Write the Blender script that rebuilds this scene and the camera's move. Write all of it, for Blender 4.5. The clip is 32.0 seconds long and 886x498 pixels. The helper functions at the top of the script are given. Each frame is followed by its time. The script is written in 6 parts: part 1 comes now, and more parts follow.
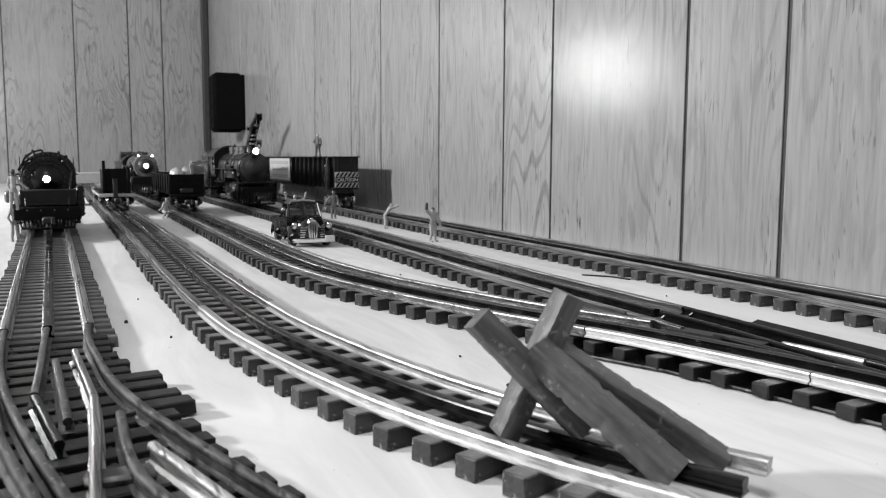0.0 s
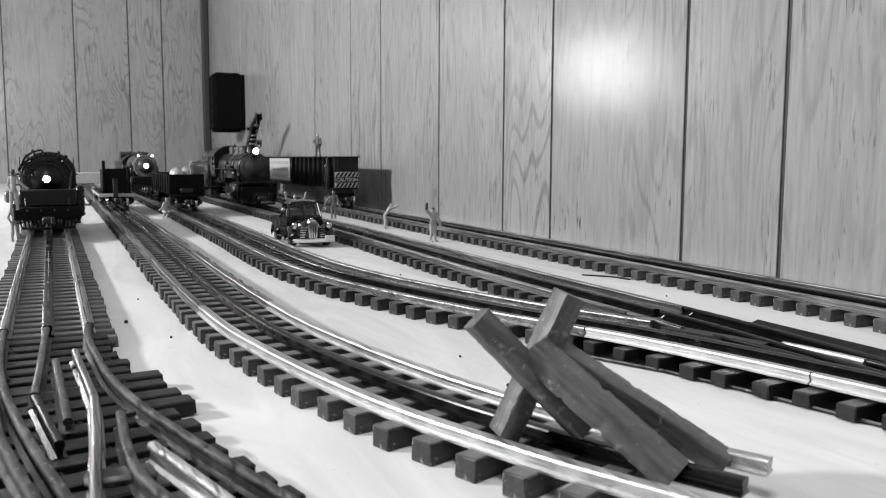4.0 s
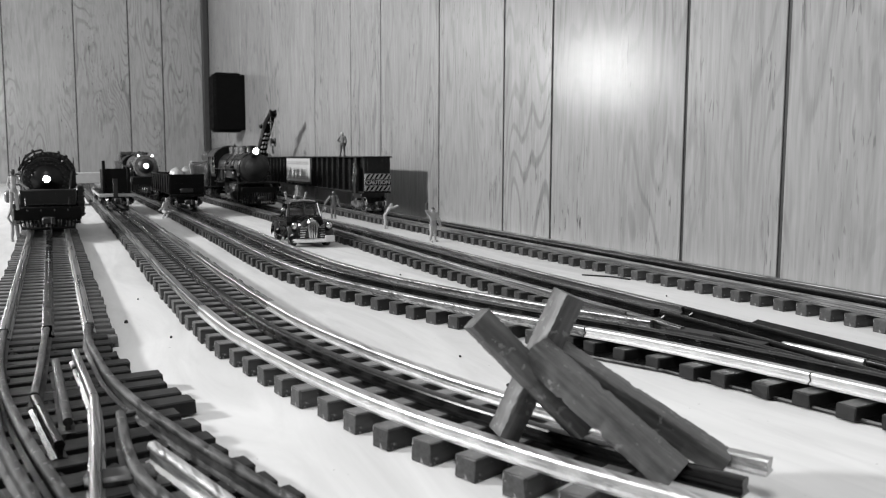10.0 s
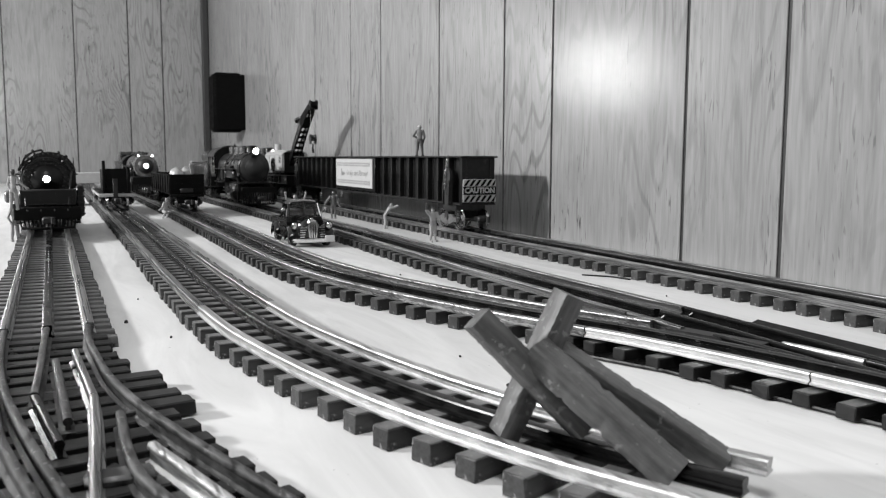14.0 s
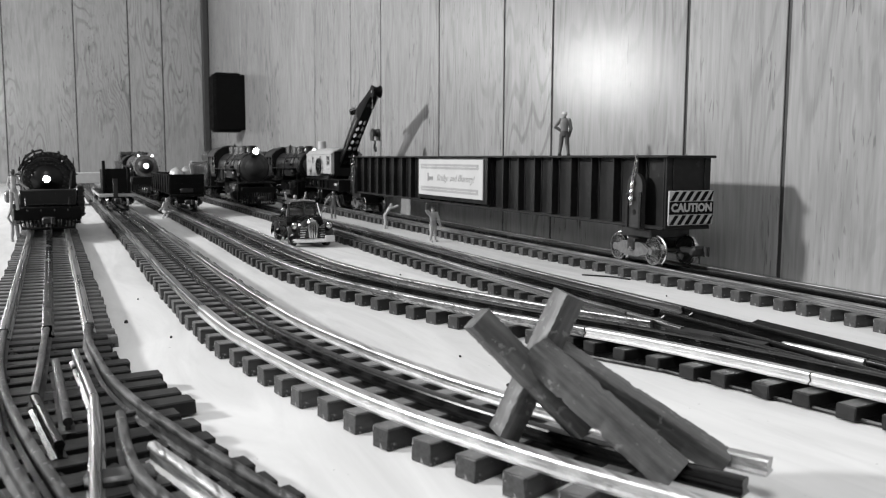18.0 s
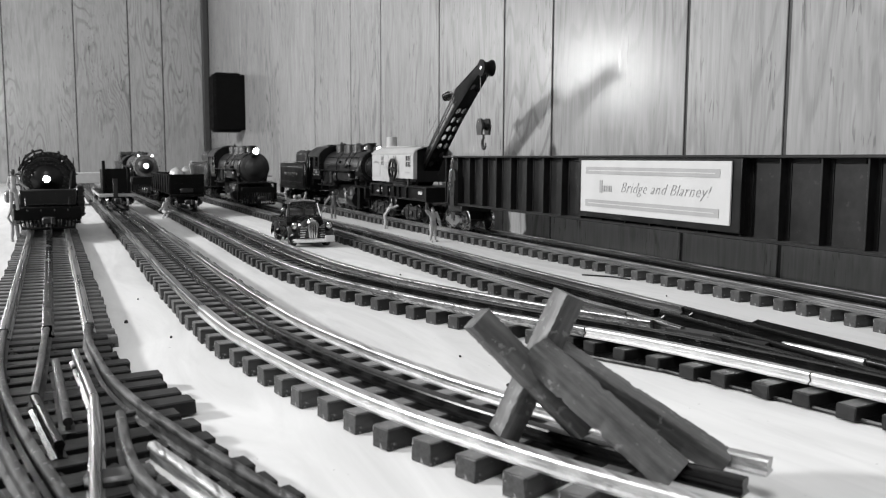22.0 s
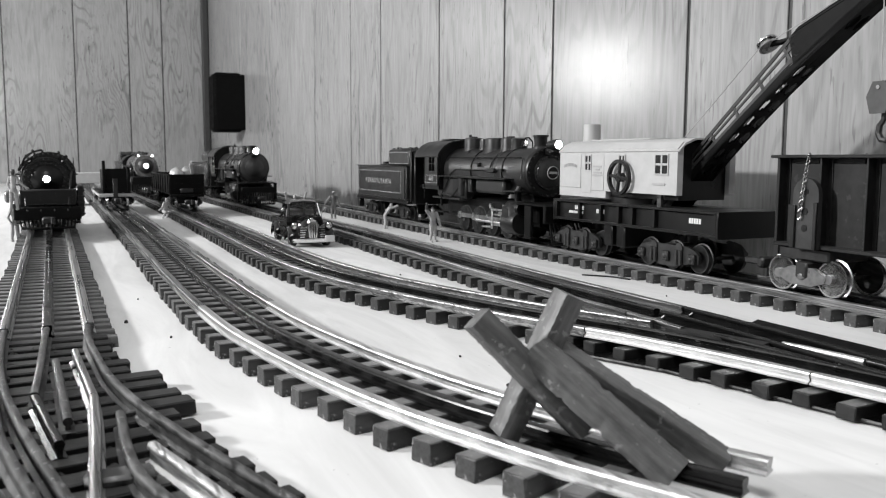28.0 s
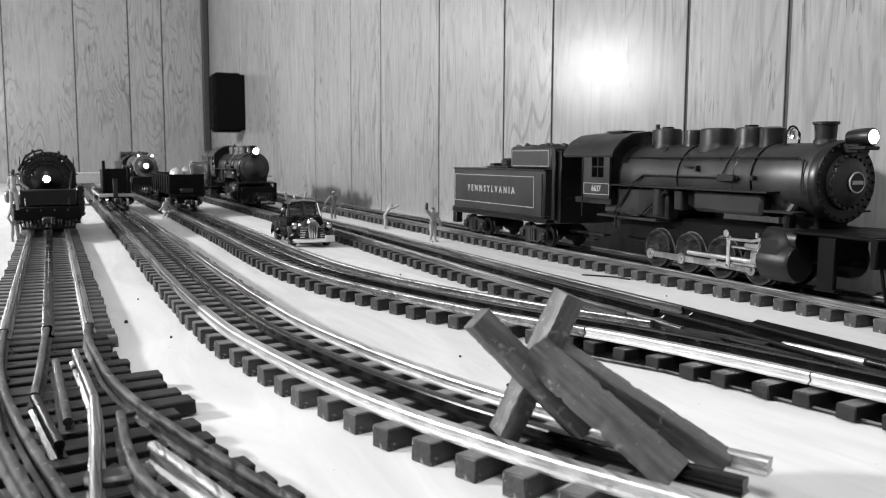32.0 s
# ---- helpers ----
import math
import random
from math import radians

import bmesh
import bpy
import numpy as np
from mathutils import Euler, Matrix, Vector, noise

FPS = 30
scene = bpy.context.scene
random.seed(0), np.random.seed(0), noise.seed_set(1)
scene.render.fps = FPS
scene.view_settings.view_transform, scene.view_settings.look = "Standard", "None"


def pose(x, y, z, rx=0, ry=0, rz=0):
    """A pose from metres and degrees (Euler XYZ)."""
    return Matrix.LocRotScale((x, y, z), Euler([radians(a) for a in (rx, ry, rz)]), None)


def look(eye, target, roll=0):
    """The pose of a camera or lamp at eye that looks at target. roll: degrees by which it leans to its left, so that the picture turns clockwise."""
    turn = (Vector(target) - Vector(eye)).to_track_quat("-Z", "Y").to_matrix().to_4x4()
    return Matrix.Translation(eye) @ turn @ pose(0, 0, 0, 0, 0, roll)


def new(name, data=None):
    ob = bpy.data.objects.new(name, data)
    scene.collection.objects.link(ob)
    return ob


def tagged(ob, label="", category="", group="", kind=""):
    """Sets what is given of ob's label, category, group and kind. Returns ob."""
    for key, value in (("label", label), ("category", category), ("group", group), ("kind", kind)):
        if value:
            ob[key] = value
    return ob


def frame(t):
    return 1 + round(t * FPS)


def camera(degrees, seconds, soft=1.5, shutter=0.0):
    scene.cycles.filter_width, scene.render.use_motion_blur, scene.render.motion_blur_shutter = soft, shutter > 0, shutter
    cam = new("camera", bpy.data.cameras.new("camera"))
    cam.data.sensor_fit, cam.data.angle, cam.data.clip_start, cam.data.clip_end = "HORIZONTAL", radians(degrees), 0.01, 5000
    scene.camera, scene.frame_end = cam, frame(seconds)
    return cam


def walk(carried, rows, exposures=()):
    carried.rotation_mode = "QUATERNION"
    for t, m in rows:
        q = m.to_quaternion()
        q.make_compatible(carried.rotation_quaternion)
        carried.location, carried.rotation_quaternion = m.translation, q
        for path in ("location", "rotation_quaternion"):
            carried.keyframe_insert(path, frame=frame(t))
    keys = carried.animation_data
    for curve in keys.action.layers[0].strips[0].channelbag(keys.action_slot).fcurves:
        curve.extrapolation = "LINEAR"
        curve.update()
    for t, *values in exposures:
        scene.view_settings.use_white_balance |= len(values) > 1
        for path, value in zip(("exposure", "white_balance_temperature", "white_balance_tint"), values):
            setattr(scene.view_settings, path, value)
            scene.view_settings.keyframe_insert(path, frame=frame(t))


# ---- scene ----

# The camera stands still on the layout table.
cam = camera(55.505, 32.0, soft=1.1)
cam.data.dof.use_dof, cam.data.dof.focus_distance, cam.data.dof.aperture_fstop = True, 0.45, 40.0
STAND = pose(0, 0, 0.0825, 90 - 6.127, 0, -24.9) @ pose(0, 0, 0, 0, 0, 0.2177)
walk(cam, [(0.0, STAND), (32.0, STAND)], [(0.0, 0.0), (12.0, 0.0), (20.0, 0.06), (25.0, 0.12), (28.0, 0.16), (32.0, 0.2)])

# ---- world and light ----
world = bpy.data.worlds.new("room_air")
world.use_nodes = True
world.node_tree.nodes["Background"].inputs[0].default_value = (0.5, 0.5, 0.5, 1)
world.node_tree.nodes["Background"].inputs[1].default_value = 0.015
scene.world = world
scene.view_settings.exposure = 0.0


def bulb(name, place, power, radius):
    data = bpy.data.lights.new(name, "POINT")
    data.energy, data.shadow_soft_size = power, radius
    ob = new(name, data)
    ob.location = place
    return ob


def panel_fill(name, place, target, power, size):
    data = bpy.data.lights.new(name, "AREA")
    data.shape, data.size, data.energy = "DISK", size, power
    ob = new(name, data)
    ob.matrix_world = look(place, target)
    return ob


# a lamp across the room and a small lamp at the open edge of the table
bulb("room_lamp_light", (-1.60, 1.12, 0.86), 203.0, 0.07)
bulb("far_table_lamp_light", (-0.30, 1.77, 0.300), 5.6, 0.09)
# broad unseen fill, added over the near end to brighten table and right wall
panel_fill("near_table_fill", (-0.06, 0.03, 0.60), (0.22, 0.18, 0.0), 2.6, 0.24)


# ---- materials ----
def nodes(name):
    m = bpy.data.materials.new(name)
    m.use_nodes = True
    t = m.node_tree
    return m, t, t.nodes["Principled BSDF"]


def link(t, a, b):
    t.links.new(a, b)


def noise_tex(t, scale, detail=4.0, stretch=(1, 1, 1), rough=0.55, distort=0.0, coord="Object"):
    tc = t.nodes.new("ShaderNodeTexCoord")
    mp = t.nodes.new("ShaderNodeMapping")
    mp.inputs["Scale"].default_value = stretch
    nt = t.nodes.new("ShaderNodeTexNoise")
    nt.inputs["Scale"].default_value = scale
    nt.inputs["Detail"].default_value = detail
    nt.inputs["Roughness"].default_value = rough
    nt.inputs["Distortion"].default_value = distort
    link(t, tc.outputs[coord], mp.inputs[0])
    link(t, mp.outputs[0], nt.inputs["Vector"])
    return nt


def ramp(t, fac, stops):
    r = t.nodes.new("ShaderNodeValToRGB")
    e = r.color_ramp.elements
    while len(e) < len(stops):
        e.new(0.5)
    for el, (p, v) in zip(e, stops):
        el.position = p
        el.color = (v, v, v, 1)
    link(t, fac, r.inputs[0])
    return r


def mix(t, kind, fac, a, b):
    n = t.nodes.new("ShaderNodeMixRGB")
    n.blend_type = kind
    for sock, v in zip(n.inputs, (fac, a, b)):
        if isinstance(v, (int, float)):
            sock.default_value = v if sock.type == "VALUE" else (v, v, v, 1)
        else:
            link(t, v, sock)
    return n


def bump(t, bsdf, height, strength, dist=0.0005):
    b = t.nodes.new("ShaderNodeBump")
    b.inputs["Strength"].default_value = strength
    b.inputs["Distance"].default_value = dist
    link(t, height, b.inputs["Height"])
    link(t, b.outputs[0], bsdf.inputs["Normal"])


def grey(name, value, rough=0.5, metal=0.0, spread=0.25, scale=220.0, relief=0.15, dust=0.0, coat=0.0, vary=0.0, grain=(1, 1, 1), spec=0.5, polish=0.0, tarnish=1.0, fleck=0.0):
    """A worn monochrome surface: fine grain, larger stains, some bump and uneven gloss."""
    m, t, p = nodes(name)
    fine = noise_tex(t, scale, 5.0, grain)
    wide = noise_tex(t, scale * 0.16, 3.0, grain)
    c1 = ramp(t, fine.outputs[0], [(0.3, value * (1 - spread)), (0.7, min(1, value * (1 + spread)))])
    c2 = ramp(t, wide.outputs[0], [(0.35, 1 - spread * 0.8), (0.7, 1.0)])
    col = mix(t, "MULTIPLY", 1.0, c1.outputs[0], c2.outputs[0])
    out = col.outputs[0]
    if vary:
        oi = t.nodes.new("ShaderNodeObjectInfo")
        rv = ramp(t, oi.outputs["Random"], [(0.0, 1 - vary), (1.0, 1.0)])
        out = mix(t, "MULTIPLY", 1.0, out, rv.outputs[0]).outputs[0]
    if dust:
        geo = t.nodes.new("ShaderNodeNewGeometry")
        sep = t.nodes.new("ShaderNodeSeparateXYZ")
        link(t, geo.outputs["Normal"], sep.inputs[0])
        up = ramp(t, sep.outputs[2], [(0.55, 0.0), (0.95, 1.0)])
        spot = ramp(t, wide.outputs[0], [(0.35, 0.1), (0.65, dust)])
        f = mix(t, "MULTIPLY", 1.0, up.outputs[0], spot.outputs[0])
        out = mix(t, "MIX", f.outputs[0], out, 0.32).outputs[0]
    if fleck:
        chip = noise_tex(t, scale * 0.9, 3.0)
        c3 = ramp(t, chip.outputs[0], [(0.64, 0.0), (0.69, fleck)])
        out = mix(t, "MIX", c3.outputs[0], out, 0.34).outputs[0]
    rr = ramp(t, wide.outputs[0], [(0.3, max(0.02, rough * 0.8)), (0.7, min(1, rough * 1.25))]).outputs[0]
    if polish:
        # the rail head is worn bright in streaks, the web is tarnished
        geo = t.nodes.new("ShaderNodeNewGeometry")
        sep = t.nodes.new("ShaderNodeSeparateXYZ")
        link(t, geo.outputs["Normal"], sep.inputs[0])
        worn = ramp(t, sep.outputs[2], [(0.10, 0.0), (0.32, 1.0)])
        shine = ramp(t, fine.outputs[0], [(0.35, polish * 0.85), (0.65, min(1.0, polish * 2.1))])
        dull = mix(t, "MULTIPLY", 1.0, out, tarnish)
        out = mix(t, "MIX", worn.outputs[0], dull.outputs[0], out).outputs[0]
        rr = mix(t, "MIX", worn.outputs[0], rr, shine.outputs[0]).outputs[0]
    link(t, out, p.inputs["Base Color"])
    link(t, rr, p.inputs["Roughness"])
    p.inputs["Metallic"].default_value = metal
    p.inputs["Specular IOR Level"].default_value = spec
    if coat:
        p.inputs["Coat Weight"].default_value = coat
        p.inputs["Coat Roughness"].default_value = 0.08
    if relief:
        bump(t, p, fine.outputs[0], relief, 0.0004)
    return m


def glow(name, value, strength):
    m, t, p = nodes(name)
    p.inputs["Base Color"].default_value = (value, value, value, 1)
    p.inputs["Emission Color"].default_value = (1, 1, 1, 1)
    p.inputs["Emission Strength"].default_value = strength
    return m


def panel_wood():
    """Printed wood panelling under a satin varnish: upright grain, streaks and long flames."""
    m, t, p = nodes("panel_wood")
    oi = t.nodes.new("ShaderNodeObjectInfo")
    tc = t.nodes.new("ShaderNodeTexCoord")
    add = t.nodes.new("ShaderNodeVectorMath")
    sc = t.nodes.new("ShaderNodeVectorMath")
    sc.operation = "SCALE"
    comb = t.nodes.new("ShaderNodeCombineXYZ")
    for i in range(3):
        link(t, oi.outputs["Random"], comb.inputs[i])
    link(t, comb.outputs[0], sc.inputs[0])
    sc.inputs["Scale"].default_value = 37.0
    link(t, tc.outputs["Object"], add.inputs[0])
    link(t, sc.outputs[0], add.inputs[1])

    def tex(scale, stretch, detail, distort):
        mp = t.nodes.new("ShaderNodeMapping")
        mp.inputs["Scale"].default_value = stretch
        n = t.nodes.new("ShaderNodeTexNoise")
        n.inputs["Scale"].default_value = scale
        n.inputs["Detail"].default_value = detail
        n.inputs["Distortion"].default_value = distort
        link(t, add.outputs[0], mp.inputs[0])
        link(t, mp.outputs[0], n.inputs["Vector"])
        return n
    fine = tex(300.0, (1, 1, 0.07), 5.0, 0.5)
    flame = tex(30.0, (1, 1, 0.22), 3.0, 1.6)
    streak = tex(95.0, (1, 1, 0.17), 4.0, 1.4)
    pore = tex(400.0, (1, 1, 0.11), 1.0, 0.7)
    patch = tex(14.0, (1, 1, 0.35), 2.0, 0.5)
    wide = tex(7.0, (1, 1, 0.4), 2.0, 0.4)
    contour = tex(11.0, (1, 1, 0.20), 1.5, 0.25)
    turns = t.nodes.new("ShaderNodeMath")
    turns.operation = "MULTIPLY"
    turns.inputs[1].default_value = 150.0
    link(t, contour.outputs[0], turns.inputs[0])
    sine = t.nodes.new("ShaderNodeMath")
    sine.operation = "SINE"
    link(t, turns.outputs[0], sine.inputs[0])
    c = ramp(t, fine.outputs[0], [(0.25, 0.245), (0.72, 0.325)])
    f = ramp(t, flame.outputs[0], [(0.34, 0.84), (0.46, 1.0), (0.60, 1.0), (0.74, 0.93)])
    rings = ramp(t, sine.outputs[0], [(0.55, 1.0), (0.92, 0.64)])
    s = ramp(t, streak.outputs[0], [(0.28, 0.35), (0.37, 1.0)])
    w = ramp(t, wide.outputs[0], [(0.3, 0.88), (0.7, 1.0)])
    k = ramp(t, pore.outputs[0], [(0.30, 0.30), (0.365, 1.0)])
    g = ramp(t, patch.outputs[0], [(0.46, 0.06), (0.66, 0.95)])
    spread = ramp(t, tex(5.0, (1, 1, 0.5), 2.0, 0.3).outputs[0], [(0.42, 0.0), (0.64, 0.85)])
    col = mix(t, "MULTIPLY", 1.0, c.outputs[0], f.outputs[0])
    col = mix(t, "MULTIPLY", g.outputs[0], col.outputs[0], k.outputs[0])
    col = mix(t, "MULTIPLY", 0.16, col.outputs[0], s.outputs[0])
    col = mix(t, "MULTIPLY", spread.outputs[0], col.outputs[0], rings.outputs[0])
    col = mix(t, "MULTIPLY", 1.0, col.outputs[0], w.outputs[0])
    link(t, col.outputs[0], p.inputs["Base Color"])
    r = ramp(t, fine.outputs[0], [(0.3, 0.17), (0.7, 0.26)])
    link(t, r.outputs[0], p.inputs["Roughness"])
    p.inputs["Specular IOR Level"].default_value = 0.5
    lumps = mix(t, "MIX", 0.5, fine.outputs[0], patch.outputs[0])
    bump(t, p, lumps.outputs[0], 0.20, 0.0008)
    return m


def plywood():
    """Pale sanded plywood painted thinly, with grain along the tracks and a few scuffs."""
    m, t, p = nodes("table_plywood")
    grain = noise_tex(t, 42.0, 6.0, (1.0, 0.14, 1.0), 0.6, 1.6)
    wide = noise_tex(t, 7.0, 3.0, (1, 0.5, 1), 0.5, 0.6)
    speck = noise_tex(t, 420.0, 2.0)
    c = ramp(t, grain.outputs[0], [(0.3, 0.58), (0.62, 0.71)])
    w = ramp(t, wide.outputs[0], [(0.3, 0.84), (0.62, 1.0)])
    k = ramp(t, speck.outputs[0], [(0.235, 0.45), (0.27, 1.0)])
    col = mix(t, "MULTIPLY", 1.0, c.outputs[0], w.outputs[0])
    col = mix(t, "MULTIPLY", 0.7, col.outputs[0], k.outputs[0])
    link(t, col.outputs[0], p.inputs["Base Color"])
    p.inputs["Roughness"].default_value = 0.55
    bump(t, p, grain.outputs[0], 0.12, 0.0006)
    return m


WALLWOOD = panel_wood()
PLY = plywood()
GROOVE = grey("groove_paint", 0.03, 0.6)
CREAM = grey("ceiling_paint", 0.3, 0.8, scale=30)
CARPET = grey("floor_carpet", 0.12, 0.95, scale=90, relief=0.4)
STEEL = grey("rail_steel", 0.47, 0.42, 1.0, 0.6, 1500, 0.25, grain=(1, 0.012, 1), polish=0.24, tarnish=0.6)
# lighter steel: reflected glare put into near rails' colour, and worn switch rails
BRIGHTRAIL = grey("worn_and_glare_bright_rail", 0.70, 0.38, 1.0, 0.14, 1500, 0.10, grain=(1, 0.012, 1), polish=0.34, tarnish=0.85)
DULLSTEEL = grey("dull_steel", 0.15, 0.62, 0.85, 0.7, 480, 0.45, grain=(1, 0.2, 1), polish=0.42, tarnish=0.5, fleck=0.5)
BOOMPAINT = grey("flat_black_paint", 0.004, 0.5, 0, 0.3, 260, 0.1, spec=0.1)
BLACKRAIL = grey("blackened_rail", 0.005, 0.24, 0.0, 0.3, spec=0.3)
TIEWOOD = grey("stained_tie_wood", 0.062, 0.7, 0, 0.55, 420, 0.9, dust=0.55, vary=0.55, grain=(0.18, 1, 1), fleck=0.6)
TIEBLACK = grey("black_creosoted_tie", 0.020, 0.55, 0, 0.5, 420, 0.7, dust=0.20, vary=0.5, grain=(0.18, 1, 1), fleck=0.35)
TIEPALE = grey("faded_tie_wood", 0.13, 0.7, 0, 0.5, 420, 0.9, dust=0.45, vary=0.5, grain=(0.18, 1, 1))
TIEDARK = grey("black_tie_plastic", 0.010, 0.55, 0, 0.5, 300, 0.5, dust=0.05, vary=0.4, spec=0.3)
IRON = grey("black_loco_paint", 0.0045, 0.34, 0.0, 0.35, 260, 0.12, dust=0.015, spec=0.36)
IRONSHINE = grey("satin_boiler_paint", 0.009, 0.40, 0.0, 0.3, 260, 0.15, dust=0.02, spec=0.32)
GONDOLA = grey("gondola_paint", 0.008, 0.5, 0, 0.5, 200, 0.2, dust=0.03, spec=0.3, fleck=0.04)
SILVER = grey("bright_rod_metal", 0.5, 0.34, 1.0, 0.3)
WHEELM = grey("blackened_wheel_metal", 0.026, 0.42, 0.3, 0.4)
TREAD = grey("polished_wheel_tread", 0.62, 0.22, 1.0, 0.15)
WHITE = grey("white_painted_steel", 0.38, 0.45, 0, 0.06, 120, 0.05)
PAPER = grey("sign_card", 0.46, 0.6, 0, 0.04, 60, 0.03)
INK = grey("pale_sign_ink", 0.31, 0.6, 0, 0.1, 60, 0)
LETTER = grey("lettering_paint", 0.62, 0.5, 0, 0.1, 100, 0)
DIMLETTER = grey("dull_gold_lettering", 0.34, 0.5, 0, 0.15, 100, 0)
FIGURE = grey("moulded_figure_plastic", 0.36, 0.55, 0, 0.2, 400, 0.1)
LOCOGREY = grey("grey_boiler_paint", 0.16, 0.32, 0.2, 0.3, 260, 0.1)
BOILERP = grey("satin_grey_black_boiler", 0.018, 0.36, 0.0, 0.25, 200, 0.1)
CABP = grey("black_cab_paint", 0.010, 0.38, 0.0, 0.25, 200, 0.1)
TENDERP = grey("black_tender_paint", 0.014, 0.4, 0.0, 0.25, 200, 0.1)
DISCGREY = grey("dull_smokebox_paint", 0.024, 0.4, 0.0, 0.3, 260, 0.1)
FIGUREDARK = grey("dark_figure_paint", 0.10, 0.6, 0, 0.3, 400, 0.1)
SKIN, _t, _p = nodes("painted_figure")
_tc = _t.nodes.new("ShaderNodeTexCoord")
_sx = _t.nodes.new("ShaderNodeSeparateXYZ")
link(_t, _tc.outputs["Object"], _sx.inputs[0])
_mul = _t.nodes.new("ShaderNodeMath")
_mul.operation = "MULTIPLY"
_mul.inputs[1].default_value = 25.0
link(_t, _sx.outputs[2], _mul.inputs[0])
_cr = ramp(_t, _mul.outputs[0], [(0.0, 0.33), (0.40, 0.32), (0.42, 0.27), (0.52, 0.27), (0.54, 0.34), (0.79, 0.33), (0.82, 0.04), (1.0, 0.04)])
link(_t, _cr.outputs[0], _p.inputs["Base Color"])
_p.inputs["Roughness"].default_value = 0.5
OVERALLS, _t, _p = nodes("painted_workman")
_tc = _t.nodes.new("ShaderNodeTexCoord")
_sx = _t.nodes.new("ShaderNodeSeparateXYZ")
link(_t, _tc.outputs["Object"], _sx.inputs[0])
_mul = _t.nodes.new("ShaderNodeMath")
_mul.operation = "MULTIPLY"
_mul.inputs[1].default_value = 25.0
link(_t, _sx.outputs[2], _mul.inputs[0])
_cr = ramp(_t, _mul.outputs[0], [(0.0, 0.02), (0.04, 0.02), (0.05, 0.06), (0.50, 0.05), (0.52, 0.13), (0.79, 0.14), (0.80, 0.25), (0.85, 0.27), (0.86, 0.5), (1.0, 0.5)])
link(_t, _cr.outputs[0], _p.inputs["Base Color"])
_p.inputs["Roughness"].default_value = 0.6
CARPAINT = grey("black_car_enamel", 0.005, 0.14, 0, 0.1, 200, 0, coat=0.5, spec=0.35)
CHROME = grey("chrome_trim", 0.8, 0.1, 1.0, 0.05, 100, 0)
RUBBER = grey("black_rubber", 0.02, 0.7)
BUMPERWOOD = grey("stained_bumper_wood", 0.115, 0.5, 0, 0.6, 420, 0.6, dust=0.05, grain=(1, 1, 0.16), fleck=0.4)
SPEAKERM = grey("speaker_cloth", 0.003, 0.85, 0, 0.3, 500, 0.2, spec=0.08)
BULB = glow("lit_bulb", 1.0, 14.0)
GLASS, _t, _p = nodes("clear_glazing")
_p.inputs["Base Color"].default_value = (0.9, 0.9, 0.9, 1)
_p.inputs["Roughness"].default_value = 0.05
_p.inputs["Transmission Weight"].default_value = 1.0
COAL = grey("broken_coal", 0.02, 0.5, 0, 0.5, 300, 0.5)


# ---- mesh tools ----
def box(bm, x0, x1, y0, y1, z0, z1, bev=0.0, m=None):
    c = Matrix.Translation(((x0 + x1) / 2, (y0 + y1) / 2, (z0 + z1) / 2)) @ Matrix.Diagonal((x1 - x0, y1 - y0, z1 - z0, 1))
    if m is not None:
        c = m @ c
    vs = bmesh.ops.create_cube(bm, size=1.0, matrix=c)["verts"]
    if bev:
        es = list({e for v in vs for e in v.link_edges})
        bmesh.ops.bevel(bm, geom=es, offset=bev, segments=1, affect="EDGES")
    return bm


def rod(bm, a, b, r, r2=None, n=12):
    a, b = Vector(a), Vector(b)
    d = b - a
    q = d.to_track_quat("Z", "Y").to_matrix().to_4x4()
    bmesh.ops.create_cone(bm, cap_ends=True, segments=n, radius1=r, radius2=r if r2 is None else r2, depth=d.length,
                          matrix=Matrix.Translation((a + b) / 2) @ q)
    return bm


def ball(bm, c, r, squash=(1, 1, 1), n=12):
    bmesh.ops.create_uvsphere(bm, u_segments=n, v_segments=max(6, n // 2 + 2), radius=r,
                              matrix=Matrix.Translation(c) @ Matrix.Diagonal((*squash, 1)))
    return bm


def prism(bm, poly, axis, lo, hi):
    """Extrudes a flat outline along x, y or z. The outline gives the two other coordinates in order."""
    def at(u, v, w):
        return {"x": (w, u, v), "y": (u, w, v), "z": (u, v, w)}[axis]
    a = [bm.verts.new(at(u, v, lo)) for u, v in poly]
    b = [bm.verts.new(at(u, v, hi)) for u, v in poly]
    n = len(poly)
    fs = [bm.faces.new(a), bm.faces.new(list(reversed(b)))]
    for i in range(n):
        fs.append(bm.faces.new((a[i], b[i], b[(i + 1) % n], a[(i + 1) % n])))
    bmesh.ops.recalc_face_normals(bm, faces=fs)
    return bm


def lathe(bm, prof, origin, axis="z", n=20):
    """Turns a profile of (radius, height) about an axis through origin."""
    rings = []
    for r, h in prof:
        ring = []
        for i in range(n):
            c, s = math.cos(2 * math.pi * i / n) * r, math.sin(2 * math.pi * i / n) * r
            p = {"z": (c, s, h), "y": (c, h, s), "x": (h, c, s)}[axis]
            ring.append(bm.verts.new(Vector(origin) + Vector(p)))
        rings.append(ring)
    fs = []
    for a, b in zip(rings, rings[1:]):
        for i in range(n):
            fs.append(bm.faces.new((a[i], a[(i + 1) % n], b[(i + 1) % n], b[i])))
    fs.append(bm.faces.new(rings[0]))
    fs.append(bm.faces.new(rings[-1]))
    bmesh.ops.recalc_face_normals(bm, faces=fs)
    return bm


